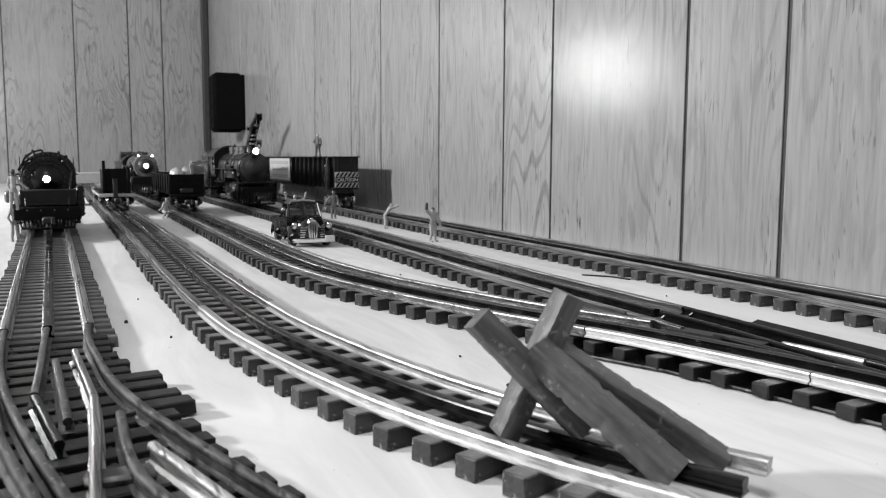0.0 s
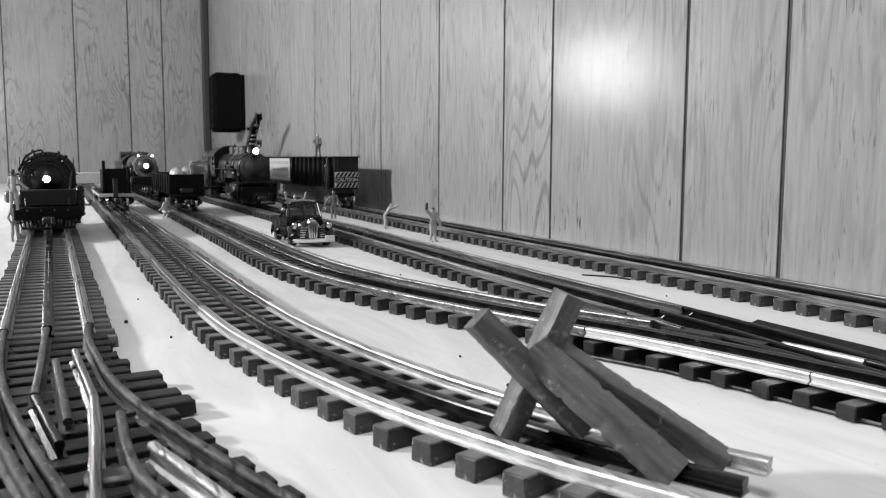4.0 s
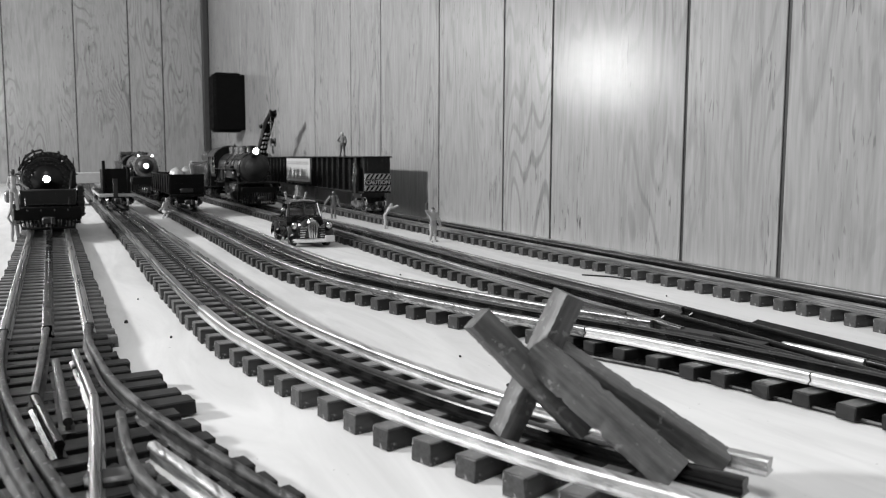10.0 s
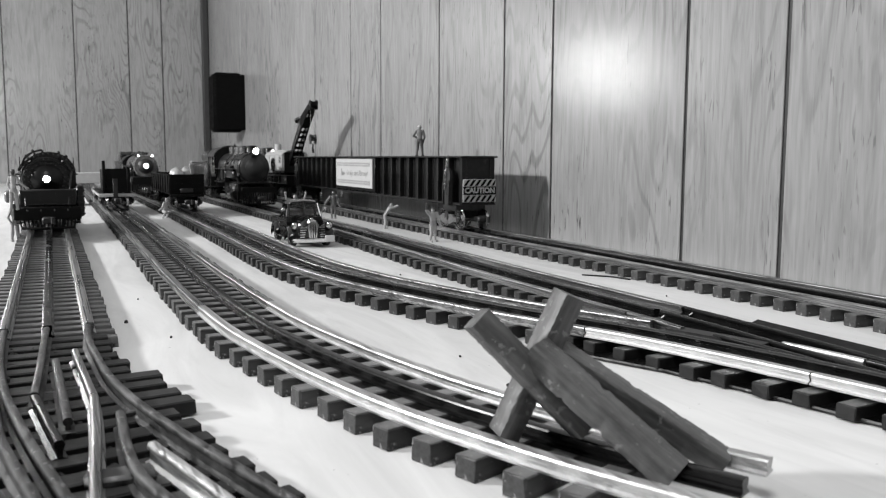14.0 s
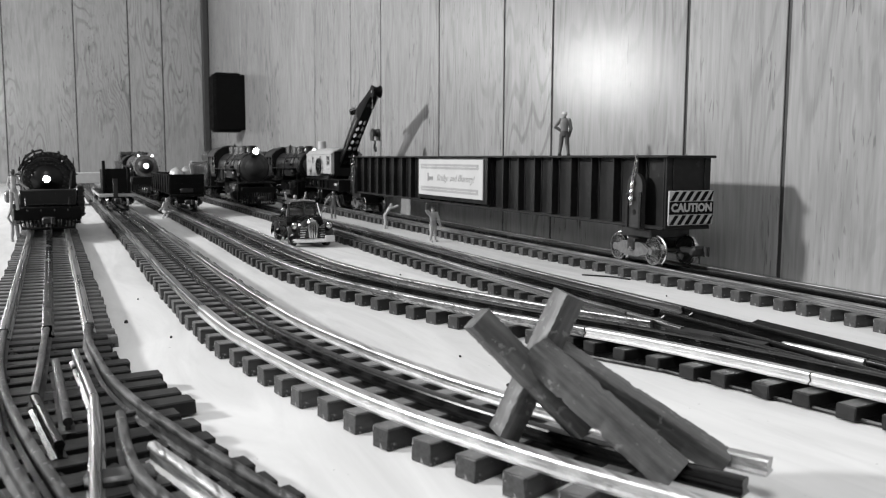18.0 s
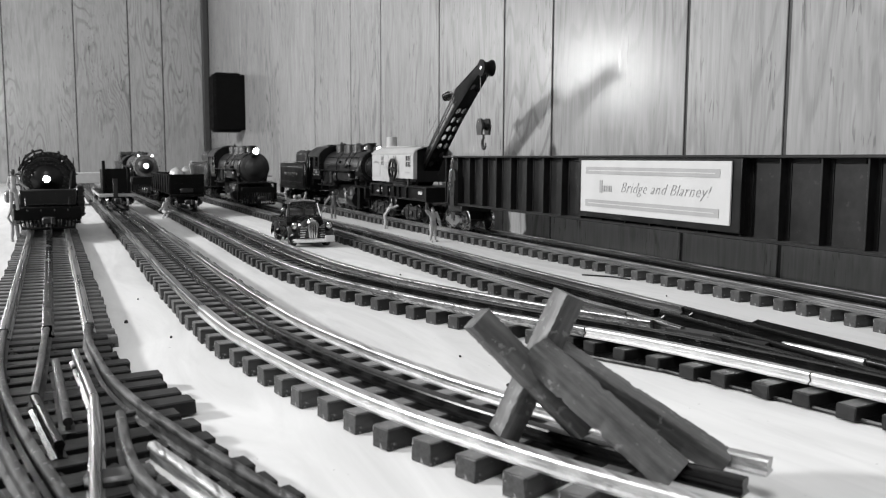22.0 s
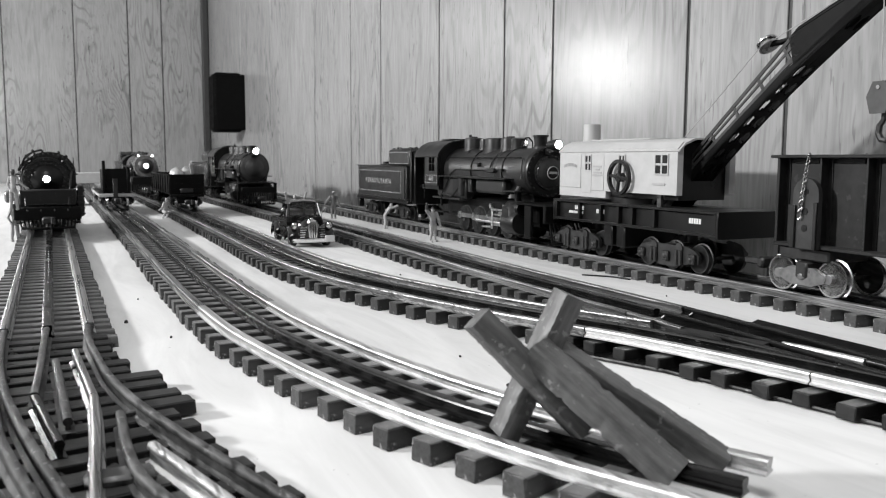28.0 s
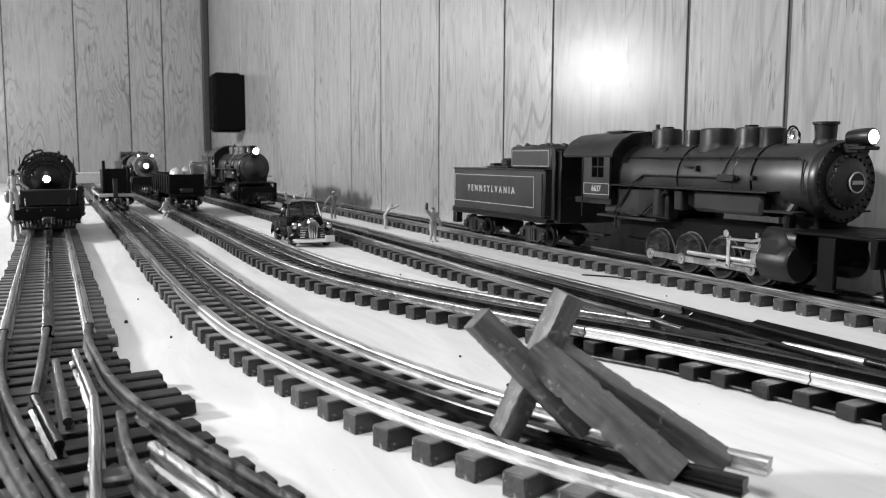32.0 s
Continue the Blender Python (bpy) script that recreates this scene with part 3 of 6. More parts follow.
def girder_car(m, moving=True):
    """A long bridge girder slung between two bogies, with a sign on its side."""
    car = thing("girder_car", m, "long black steel bridge girder slung between two bogies", "railway car")
    lo, hi, zb, zt, hw = 0.0, 0.6815, 0.0255, 0.0742, 0.0185
    part("girder", box(bm_(), -hw + 0.0056, hw - 0.0056, lo + 0.002, hi - 0.002, zb + 0.001, zt - 0.001), GONDOLA, car)
    part("top_flange", box(bm_(), -hw - 0.0020, hw + 0.0020, lo - 0.004, hi + 0.004, zt - 0.0012, zt + 0.0006, 0.0004), GONDOLA, car)
    part("bottom_flange", box(bm_(), -hw - 0.0015, hw + 0.0015, lo, hi, zb - 0.0004, zb + 0.0016, 0.0004), GONDOLA, car)
    rib = mesh_of(box(bm_(), -0.0031, 0.0031, -0.0006, 0.0006, zb + 0.0012, zt - 0.001, 0.0002), "rib", GONDOLA)
    foot = mesh_of(box(bm_(), -0.0005, 0.0005, -0.0030, 0.0030, zb + 0.0012, zt - 0.001, 0.0002), "rib_foot", GONDOLA)
    lip = mesh_of(box(bm_(), -0.0008, 0.0008, -0.0085, 0.0085, zt - 0.0040, zt - 0.0012, 0.0003), "panel_head", GONDOLA)
    rivets = bm_()
    for k in range(9):
        bmesh.ops.create_icosphere(rivets, subdivisions=1, radius=0.00032, matrix=Matrix.Translation((0, 0, zb + 0.005 + k * 0.0048)))
    rivets = mesh_of(rivets, "rivet_row", GONDOLA)
    for k in range(25):
        y = lo + 0.0012 + 0.0283 * k
        for s in (-1, 1):
            r = piece("rib", rib, car, Matrix.Translation((s * (hw - 0.0025), y, 0)))
            piece("rib_foot", foot, r, Matrix.Translation((-s * 0.0029, 0, 0)))
            piece("rivet_row", rivets, r, Matrix.Translation((-s * 0.0024, 0.0021, 0)))
            if k < 24:
                piece("panel_head", lip, car, Matrix.Translation((s * (hw - 0.0054), y + 0.0142, 0)))
    for ye in (lo, hi):
        part("end_plate", box(bm_(), -hw, hw, ye - 0.001, ye + 0.001, zb, zt - 0.001, 0.0004), GONDOLA, car)
    h0, h1, h2 = hw + 0.0010, hw + 0.0038, hw + 0.0052
    for yc in (0.0277, 0.6580):
        for s in (-1, 1):
            bm = bm_()
            pts = [(yc - 0.0085, 0.0250), (yc + 0.0085, 0.0250)] + [(yc + 0.0085 * math.cos(a), 0.0540 + 0.0085 * math.sin(a)) for a in [math.pi * k / 8 for k in range(9)]]
            prism(bm, pts, "x", *sorted((s * h0, s * h1)))
            br = part("hanger", bm, DISCGREY, car, "grey suspension hanger with bolt holes")
            part("hanger_rib", box(bm_(), *sorted((s * h1, s * h2)), yc + 0.0058, yc + 0.0085, 0.0250, 0.0480, 0.0003), IRONSHINE, br)
            part("hanger_rib", box(bm_(), *sorted((s * h1, s * h2)), yc - 0.0085, yc - 0.0062, 0.0250, 0.0500, 0.0003), IRONSHINE, br)
            part("hanger_wing", box(bm_(), *sorted((s * (hw - 0.002), s * h0)), yc + 0.0110, yc + 0.0145, 0.0250, 0.0480, 0.0003), IRONSHINE, br)
            for zz in (0.0360, 0.0450, 0.0555):
                part("bolt_hole", lathe(bm_(), [(0.0002, s * (h1 - 0.0002)), (0.0019, s * (h1 - 0.0002)), (0.0019, s * (h1 + 0.0003)), (0.0002, s * (h1 + 0.0003))], (0, yc, zz), "x", 10), IRON, br)
            chain(br, [(s * (hw + 0.0024), yc, 0.0752), (s * (h1 + 0.0012), yc + 0.0010, 0.0560), (s * (h1 + 0.0016), yc + 0.0024, 0.0410)], TREAD)
        part("saddle", box(bm_(), -0.0170, 0.0170, yc - 0.012, yc + 0.022, 0.0180, 0.0252, 0.001), WHEELM, car)
    freight_truck(car, 0.0345, moving, (-0.0200, 0.0200), slim=True)
    freight_truck(car, 0.6615, moving, (-0.0170, 0.0170), slim=True)
    knuckle(car, 0.680, 1)
    knuckle(car, 0.004, -1)
    hazard_plate(car, -0.0045)
    for x in (-0.0100, 0.0100):
        part("plate_stay", box(bm_(), x - 0.002, x + 0.002, -0.0032, -0.0008, 0.030, 0.050), GONDOLA, car)
    # the card sign on a dark board
    x0 = -hw - 0.0030
    board = part("sign_board", box(bm_(), x0, -hw + 0.0005, 0.2540, 0.4260, 0.0290, 0.0728, 0.0004), IRON, car)
    card = part("sign_card", box(bm_(), x0 - 0.0014, x0 - 0.0001, 0.2610, 0.4200, 0.0330, 0.0712, 0.0003), PAPER, board, "white card sign with pale bands and writing")
    c0 = x0 - 0.0014
    for z0, z1 in ((0.0612, 0.0664), (0.0372, 0.0424)):
        part("sign_band", box(bm_(), c0 - 0.0003, c0 + 0.0001, 0.2700, 0.4130, z0, z1), INK, card)
        part("band_line", box(bm_(), c0 - 0.0005, c0 - 0.0002, 0.2740, 0.4090, (z0 + z1) / 2 - 0.0003, (z0 + z1) / 2 + 0.0003), PAPER, card)
    words("writing", "Bridge and Blarney!", 0.0108, INK, card, side_face(c0 - 0.0003, 0.3240, 0.0520), -0.00022, 0.42, 1.06)
    for yy, w, z0, z1 in ((0.3930, 0.0032, 0.0478, 0.0568), (0.3895, 0.0020, 0.0488, 0.0530), (0.3865, 0.0020, 0.0488, 0.0530), (0.3835, 0.0020, 0.0488, 0.0530), (0.3807, 0.0018, 0.0488, 0.0530)):
        part("name_bar", box(bm_(), c0 - 0.0004, c0 + 0.0001, yy - w / 2, yy + w / 2, z0, z1), INK, card)
    return car


def crane_car(m, moving=True):
    """A wrecking crane: black flat frame on six-wheel bogies, white cab with a handwheel, and a pierced black boom with a hook."""
    car = thing("crane_car", m, "black railway crane with a white cab and raised boom", "railway crane")
    # frame with bays
    fr = part("frame", box(bm_(), -0.0215, 0.0215, 0.031, 0.2115, 0.0262, 0.0388, 0.0005), IRON, car)
    part("deck", box(bm_(), -0.0248, 0.0248, 0.0285, 0.2130, 0.0390, 0.0408, 0.0004), IRON, car)
    for s in (-1, 1):
        part("sill", box(bm_(), *sorted((s * 0.0216, s * 0.0248)), 0.0285, 0.2130, 0.0250, 0.0268, 0.0003), IRON, fr)
        for yy in (0.030, 0.088, 0.112, 0.128, 0.150, 0.178, 0.2105):
            part("post", box(bm_(), *sorted((s * 0.0216, s * 0.0244)), yy - 0.0012, yy + 0.0012, 0.0268, 0.0389), IRON, fr)
    for ye in (0.0275, 0.2135):
        part("end_beam", box(bm_(), -0.0248, 0.0248, ye - 0.001, ye + 0.001, 0.0240, 0.0408, 0.0004), IRON, fr)
    for yy, z0, w, h in ((0.1810, 0.0352, 0.0125, 0.0030), (0.1855, 0.0315, 0.0200, 0.0018), (0.1530, 0.0338, 0.0105, 0.0030), (0.0500, 0.0338, 0.0115, 0.0034)):
        n = max(4, int(w / 0.0021))
        for k in range(n):
            yk = yy + w / 2 - (k + 0.5) * w / n
            part("marking_bar", box(bm_(), -0.0220, -0.0214, yk - w / n * 0.34, yk + w / n * 0.34, z0 - h / 2, z0 + h / 2), LETTER, fr)
    for yc in (0.186, 0.078):
        freight_truck(car, yc, moving, (-0.0255, 0.0, 0.0255), 0.0092, True, WHEELM)
    box_bm = bm_()
    for yy in (0.140, 0.125):
        box(box_bm, -0.024, 0.024, yy - 0.005, yy + 0.005, 0.010, 0.026, 0.001)
    part("air_tank", box_bm, IRON, car)
    knuckle(car, 0.0275, -1)
    knuckle(car, 0.2135, 1)
    part("turntable", rod(bm_(), (0, 0.13, 0.0408), (0, 0.13, 0.0450), 0.023, n=28), IRON, car)
    # white cab
    bm = bm_()
    prism(bm, [(-0.0238, 0.0440), (0.0238, 0.0440), (0.0238, 0.0768), (0.0192, 0.0822), (0.012, 0.0850), (-0.012, 0.0850), (-0.0192, 0.0822), (-0.0238, 0.0768)], "y", 0.1440, 0.2065)
    cab = part("cab", bm, WHITE, car, "white painted crane cab with a shallow roof")
    bm = bm_()
    prism(bm, [(-0.0238, 0.0490), (-0.0192, 0.0490), (-0.0192, 0.0835), (-0.0238, 0.0790)], "y", 0.0660, 0.1440)
    part("cheek", bm, WHITE, cab)
    bm = bm_()
    prism(bm, [(0.0238, 0.0490), (0.0192, 0.0490), (0.0192, 0.0835), (0.0238, 0.0790)], "y", 0.0660, 0.1440)
    part("cheek", bm, WHITE, cab)
    bm = bm_()
    prism(bm, [(-0.0245, 0.0775), (-0.0192, 0.0826), (-0.012, 0.0856), (0.012, 0.0856), (0.0192, 0.0826), (0.0245, 0.0775), (0.0238, 0.0768), (0.0187, 0.0815), (0.011, 0.0845), (-0.011, 0.0845), (-0.0187, 0.0815), (-0.0238, 0.0768)], "y", 0.0640, 0.2080)
    part("roof", bm, WHITE, cab)
    part("roof_hatch", box(bm_(), -0.0085, 0.0085, 0.1150, 0.1860, 0.0856, 0.0868, 0.0004), WHITE, cab)
    part("chimney", lathe(bm_(), [(0.0070, 0.0840), (0.0066, 0.0990), (0.0058, 0.0990), (0.0056, 0.0900)], (0, 0.1985, 0), "z", 18), WHITE, cab)
    part("dark_bay", box(bm_(), -0.0190, 0.0190, 0.0700, 0.1438, 0.0455, 0.0825), IRON, cab)

    def window(y0, y1, z0, z1, bars):
        wf = part("window", box(bm_(), -0.0242, -0.0236, y0, y1, z0, z1), IRON, cab)
        t = 0.0007
        part("window_frame", box(box(box(box(bm_(), -0.0246, -0.0240, y0 - t, y1 + t, z1, z1 + t), -0.0246, -0.0240, y0 - t, y1 + t, z0 - t, z0), -0.0246, -0.0240, y0 - t, y0, z0, z1), -0.0246, -0.0240, y1, y1 + t, z0, z1), WHITE, wf)
        part("glazing_bar", box(bm_(), -0.0245, -0.0240, (y0 + y1) / 2 - t, (y0 + y1) / 2 + t, z0, z1), WHITE, wf)
        if bars:
            part("glazing_bar", box(bm_(), -0.0245, -0.0240, y0, y1, (z0 + z1) / 2 - t, (z0 + z1) / 2 + t), WHITE, wf)
    window(0.1630, 0.1700, 0.0640, 0.0745, True)
    window(0.0750, 0.0875, 0.0628, 0.0748, True)
    window(0.1215, 0.1275, 0.0690, 0.0745, False)
    for y0, y1, z0, z1 in ((0.1765, 0.2040, 0.0505, 0.0755), (0.1465, 0.1620, 0.0490, 0.0755)):
        part("door_panel", box(bm_(), -0.0243, -0.0237, y0, y1, z0, z1, 0.0003), WHITE, cab)
    part("door_leaf", box(bm_(), -0.0241, -0.0237, 0.1625, 0.1760, 0.0470, 0.0760, 0.0003), WHITE, cab)
    for k in range(9):
        yk = 0.1990 - k * 0.0021
        part("marking_bar", box(bm_(), -0.0247, -0.0242, yk - 0.0007, yk + 0.0007, 0.0655 + 0.0012 * math.sin(k / 8 * math.pi), 0.0678 + 0.0012 * math.sin(k / 8 * math.pi)), INK, cab)
    for z0, w in ((0.0668, 0.0110), (0.0645, 0.0050), (0.0622, 0.0100), (0.0603, 0.0125)):
        part("marking_bar", box(bm_(), -0.0247, -0.0242, 0.1540 - w / 2, 0.1540 + w / 2, z0 - 0.0006, z0 + 0.0006), INK, cab)
    part("marking_bar", box(bm_(), -0.0243, -0.0237, 0.0775, 0.0905, 0.0552, 0.0566), INK, cab)
    part("stanchion", box(bm_(), -0.0238, -0.0215, 0.0815, 0.0855, 0.0408, 0.0490), DULLSTEEL, car)
    # handwheel
    bm = bm_()
    c = Vector((-0.0272, 0.1236, 0.0594))
    ring = [c + Vector((0, math.cos(2 * math.pi * k / 28) * 0.0114, math.sin(2 * math.pi * k / 28) * 0.0114)) for k in range(29)]
    sweep(bm, ring, [(-0.0011, -0.0013), (0.0011, -0.0013), (0.0011, 0.0013), (-0.0011, 0.0013)], Vector((1, 0, 0)))
    for k in range(4):
        a = 0.12 + math.pi / 2 * k
        rod(bm, c, c + Vector((0, math.cos(a) * 0.0108, math.sin(a) * 0.0108)), 0.0014, 0.0011, 8)
    rod(bm, c + Vector((-0.001, 0, 0)), c + Vector((0.004, 0, 0)), 0.0032)
    part("handwheel", bm, IRON, car, "black spoked handwheel")
    # boom
    foot, tip = Vector((0, 0.1076, 0.0410)), Vector((0, -0.0612, 0.1689))
    d = (tip - foot).normalized()
    nrm = Vector((0, d.z, -d.y))             # towards the upper side
    L = (tip - foot).length

    def P(x, s, h):
        if h < -0.007:
            h += 0.0060 * math.sin(math.pi * min(max(s / L, 0.0), 1.0))     # the underside is a little hollow
        q = foot + d * s + nrm * h
        return Vector((x * (1 - 0.40 * max(0.0, s) / L), q.y, q.z))

    def bar(bm, a, b, w=0.0010):
        rod(bm, a, b, w, n=6)

    def crest(s):
        return 0.0035 + 0.0577 * (s - 0.02)
    under = bm_()
    hw = 0.0098

    def plate(bm, x0, x1, outline):
        """A flat plate between two sideways places, with an outline of (along, up) on the boom."""
        a = [bm.verts.new(P(x0, s, h)) for s, h in outline]
        b = [bm.verts.new(P(x1, s, h)) for s, h in outline]
        n = len(a)
        fs = [bm.faces.new(a), bm.faces.new(list(reversed(b)))] + [bm.faces.new((a[i], b[i], b[(i + 1) % n], a[(i + 1) % n])) for i in range(n)]
        bmesh.ops.recalc_face_normals(bm, faces=fs)

    def slab(bm, x0, x1, s0, s1, h0, h1):
        plate(bm, x0, x1, [(s0, h0), (s1, h0), (s1, h1), (s0, h1)])
    for x0, x1 in [(-hw, -hw + 0.0022), (-0.0011, 0.0011), (hw - 0.0022, hw)]:
        for k in range(10):
            slab(under, x0, x1, k * (L - 0.006) / 10, (k + 1) * (L - 0.006) / 10, -0.0125, -0.0110)
    prev = 0.0
    for hs in [0.052 + 0.0150 * k for k in range(7)] + [0.182]:
        slab(under, -hw, hw, prev, hs - 0.0054, -0.0124, -0.0111)
        prev = hs + 0.0054
        for sx in (-1, 1):
            for e in (-1, 1):
                slab(under, *sorted((sx * 0.0011, sx * 0.0030)), *sorted((hs + e * 0.0054, hs + e * 0.0036)), -0.0124, -0.0111)
                slab(under, *sorted((sx * (hw - 0.0022), sx * (hw - 0.0038))), *sorted((hs + e * 0.0054, hs + e * 0.0036)), -0.0124, -0.0111)
    slab(under, -hw, hw, prev, L - 0.006, -0.0124, -0.0111)
    boom = part("boom", under, BOOMPAINT, car, "black boom with two rows of holes and lattice sides")
    for s in (-1, 1):
        x0, x1 = sorted((s * hw, s * (hw - 0.0010)))
        sb = bm_()
        run = [k * (L - 0.008) / 10 for k in range(11)]
        plate(sb, x0, x1, [(v, -0.0125) for v in run] + [(v, -0.0078) for v in reversed(run)])
        part("boom_flange", sb, BOOMPAINT, boom)
        sb = bm_()
        plate(sb, x0, x1, [(0.0, crest(0.0) - 0.0022), (0.155, crest(0.155) - 0.0022), (0.155, crest(0.155)), (0.0, crest(0.0))])
        slab(sb, *sorted((s * hw, s * (hw - 0.0030))), 0.150, 0.156, 0.0100, 0.0112)
        part("top_chord", sb, CABP, boom)
        sb = bm_()
        plate(sb, x0, x1, [(0.03, -0.0034), (0.150, -0.0012), (0.150, 0.0008), (0.03, -0.0014)])
        plate(sb, x0, x1, [(0.03, crest(0.03) - 0.0042), (0.150, crest(0.150) - 0.0062), (0.150, crest(0.150) - 0.0046), (0.03, crest(0.03) - 0.0030)])
        for k in range(5):
            s0 = 0.046 + 0.0240 * k
            slab(sb, x0, x1, s0, s0 + 0.0020, -0.0020, crest(s0) - 0.001)
        part("lattice", sb, DISCGREY, boom, "worn grey ladder of thin bars")
        sb = bm_()
        plate(sb, x0, x1, [(0.143, -0.0090), (L - 0.004, -0.0120), (L, -0.0060), (0.205, -0.0032), (0.155, 0.0112), (0.149, 0.0105)])
        part("tip_plate", sb, BOOMPAINT, boom)
        sb = bm_()
        plate(sb, *sorted((s * (hw + 0.0006), s * (hw - 0.0030))), [(0.155, 0.0104), (0.205, -0.0040), (0.205, -0.0030), (0.155, 0.0114)])
        part("tip_flange", sb, BOOMPAINT, boom)
        part("sheave_cheek", rod(bm_(), P(s * 0.0082, L, -0.0105), P(s * 0.0102, L, -0.0105), 0.0082, n=20), BOOMPAINT, boom)
        part("cheek_boss", rod(bm_(), P(s * 0.0098, L, -0.0105), P(s * 0.0108, L, -0.0105), 0.0020, n=12), TREAD, boom)
    part("tip_sheave", lathe(bm_(), [(0.0002, -0.0046), (0.0078, -0.0046), (0.0060, -0.002), (0.0060, 0.002), (0.0078, 0.0046), (0.0002, 0.0046)], P(0, L, -0.0105), "x", 20), BOOMPAINT, boom)
    pc = Vector((-0.0060, 0.0112, 0.1378))
    sh = bm_()
    q = Matrix.Translation(pc) @ Euler((radians(-35), 0, 0)).to_matrix().to_4x4()
    bmesh.ops.create_cone(sh, cap_ends=True, segments=20, radius1=0.0062, radius2=0.0052, depth=0.0030, matrix=q)
    bmesh.ops.create_cone(sh, cap_ends=True, segments=20, radius1=0.0062, radius2=0.0062, depth=0.0010, matrix=q @ Matrix.Translation((0, 0, 0.0022)))
    part("guide_sheave", sh, TREAD, boom, "bright guide pulley")
    bm = bm_()
    bar(bm, pc, P(-0.006, 0.150, 0.0105), 0.0012)
    bar(bm, pc, P(0.006, 0.150, 0.0105), 0.0012)
    part("sheave_arm", bm, BOOMPAINT, boom)
    bm = bm_()
    wire(bm, [P(-0.0080, 0.156, 0.0118), P(-0.0080, L - 0.004, -0.0025)], 0.0006)
    wire(bm, [P(0.0080, 0.156, 0.0118), P(0.0080, L - 0.004, -0.0025)], 0.0006)
    part("stay_rod", bm, BOOMPAINT, boom)
    bm = bm_()
    wire(bm, [(-0.007, 0.0170, 0.1370), (-0.004, 0.0560, 0.1085), (-0.002, 0.0900, 0.0838)], 0.00028, 5)
    wire(bm, [(-0.005, 0.0080, 0.1410), P(-0.003, L, -0.0025)], 0.0003, 5)
    part("hoist_cord", bm, INK, boom)
    # hook block on two falls of cord
    hy = -0.0625
    bm = bm_()
    wire(bm, [(-0.0036, hy + 0.001, 0.1560), (-0.0034, hy, 0.1110)], 0.0003, 5)
    wire(bm, [(0.0036, hy + 0.001, 0.1560), (0.0034, hy, 0.1110)], 0.0003, 5)
    part("fall_cord", bm, INK, car)
    hb = part("hook_block", prism(bm_(), [(hy - 0.0070, 0.1040), (hy - 0.0035, 0.1115), (hy + 0.0035, 0.1115), (hy + 0.0070, 0.1040), (hy + 0.0045, 0.0955), (hy - 0.0045, 0.0955)], "x", -0.0052, -0.0035), DISCGREY, car, "grey hook block")
    part("block_cheek", prism(bm_(), [(hy - 0.0070, 0.1040), (hy - 0.0035, 0.1115), (hy + 0.0035, 0.1115), (hy + 0.0070, 0.1040), (hy + 0.0045, 0.0955), (hy - 0.0045, 0.0955)], "x", 0.0035, 0.0052), DISCGREY, hb)
    part("block_sheave", lathe(bm_(), [(0.0002, -0.003), (0.0060, -0.003), (0.0045, 0), (0.0060, 0.003), (0.0002, 0.003)], (0, hy, 0.1060), "x", 16), DULLSTEEL, hb)
    part("block_pin", rod(bm_(), (-0.0058, hy, 0.1085), (0.0058, hy, 0.1085), 0.0011), TREAD, hb)
    hk = [(0, hy, 0.0960), (0, hy, 0.0925), (0, hy + 0.0022, 0.0895), (0, hy + 0.0026, 0.0855), (0, hy + 0.0010, 0.0825), (0, hy - 0.0020, 0.0818), (0, hy - 0.0042, 0.0840), (0, hy - 0.0046, 0.0872)]
    bm = bm_()
    for a, b, r0, r1 in zip(hk, hk[1:], (0.0012, 0.0013, 0.0015, 0.0016, 0.0016, 0.0014, 0.0011), (0.0013, 0.0015, 0.0016, 0.0016, 0.0014, 0.0011, 0.0006)):
        rod(bm, a, b, r0, r1, 8)
        ball(bm, b, r1, n=8)
    part("hook", bm, DISCGREY, hb)
    return car


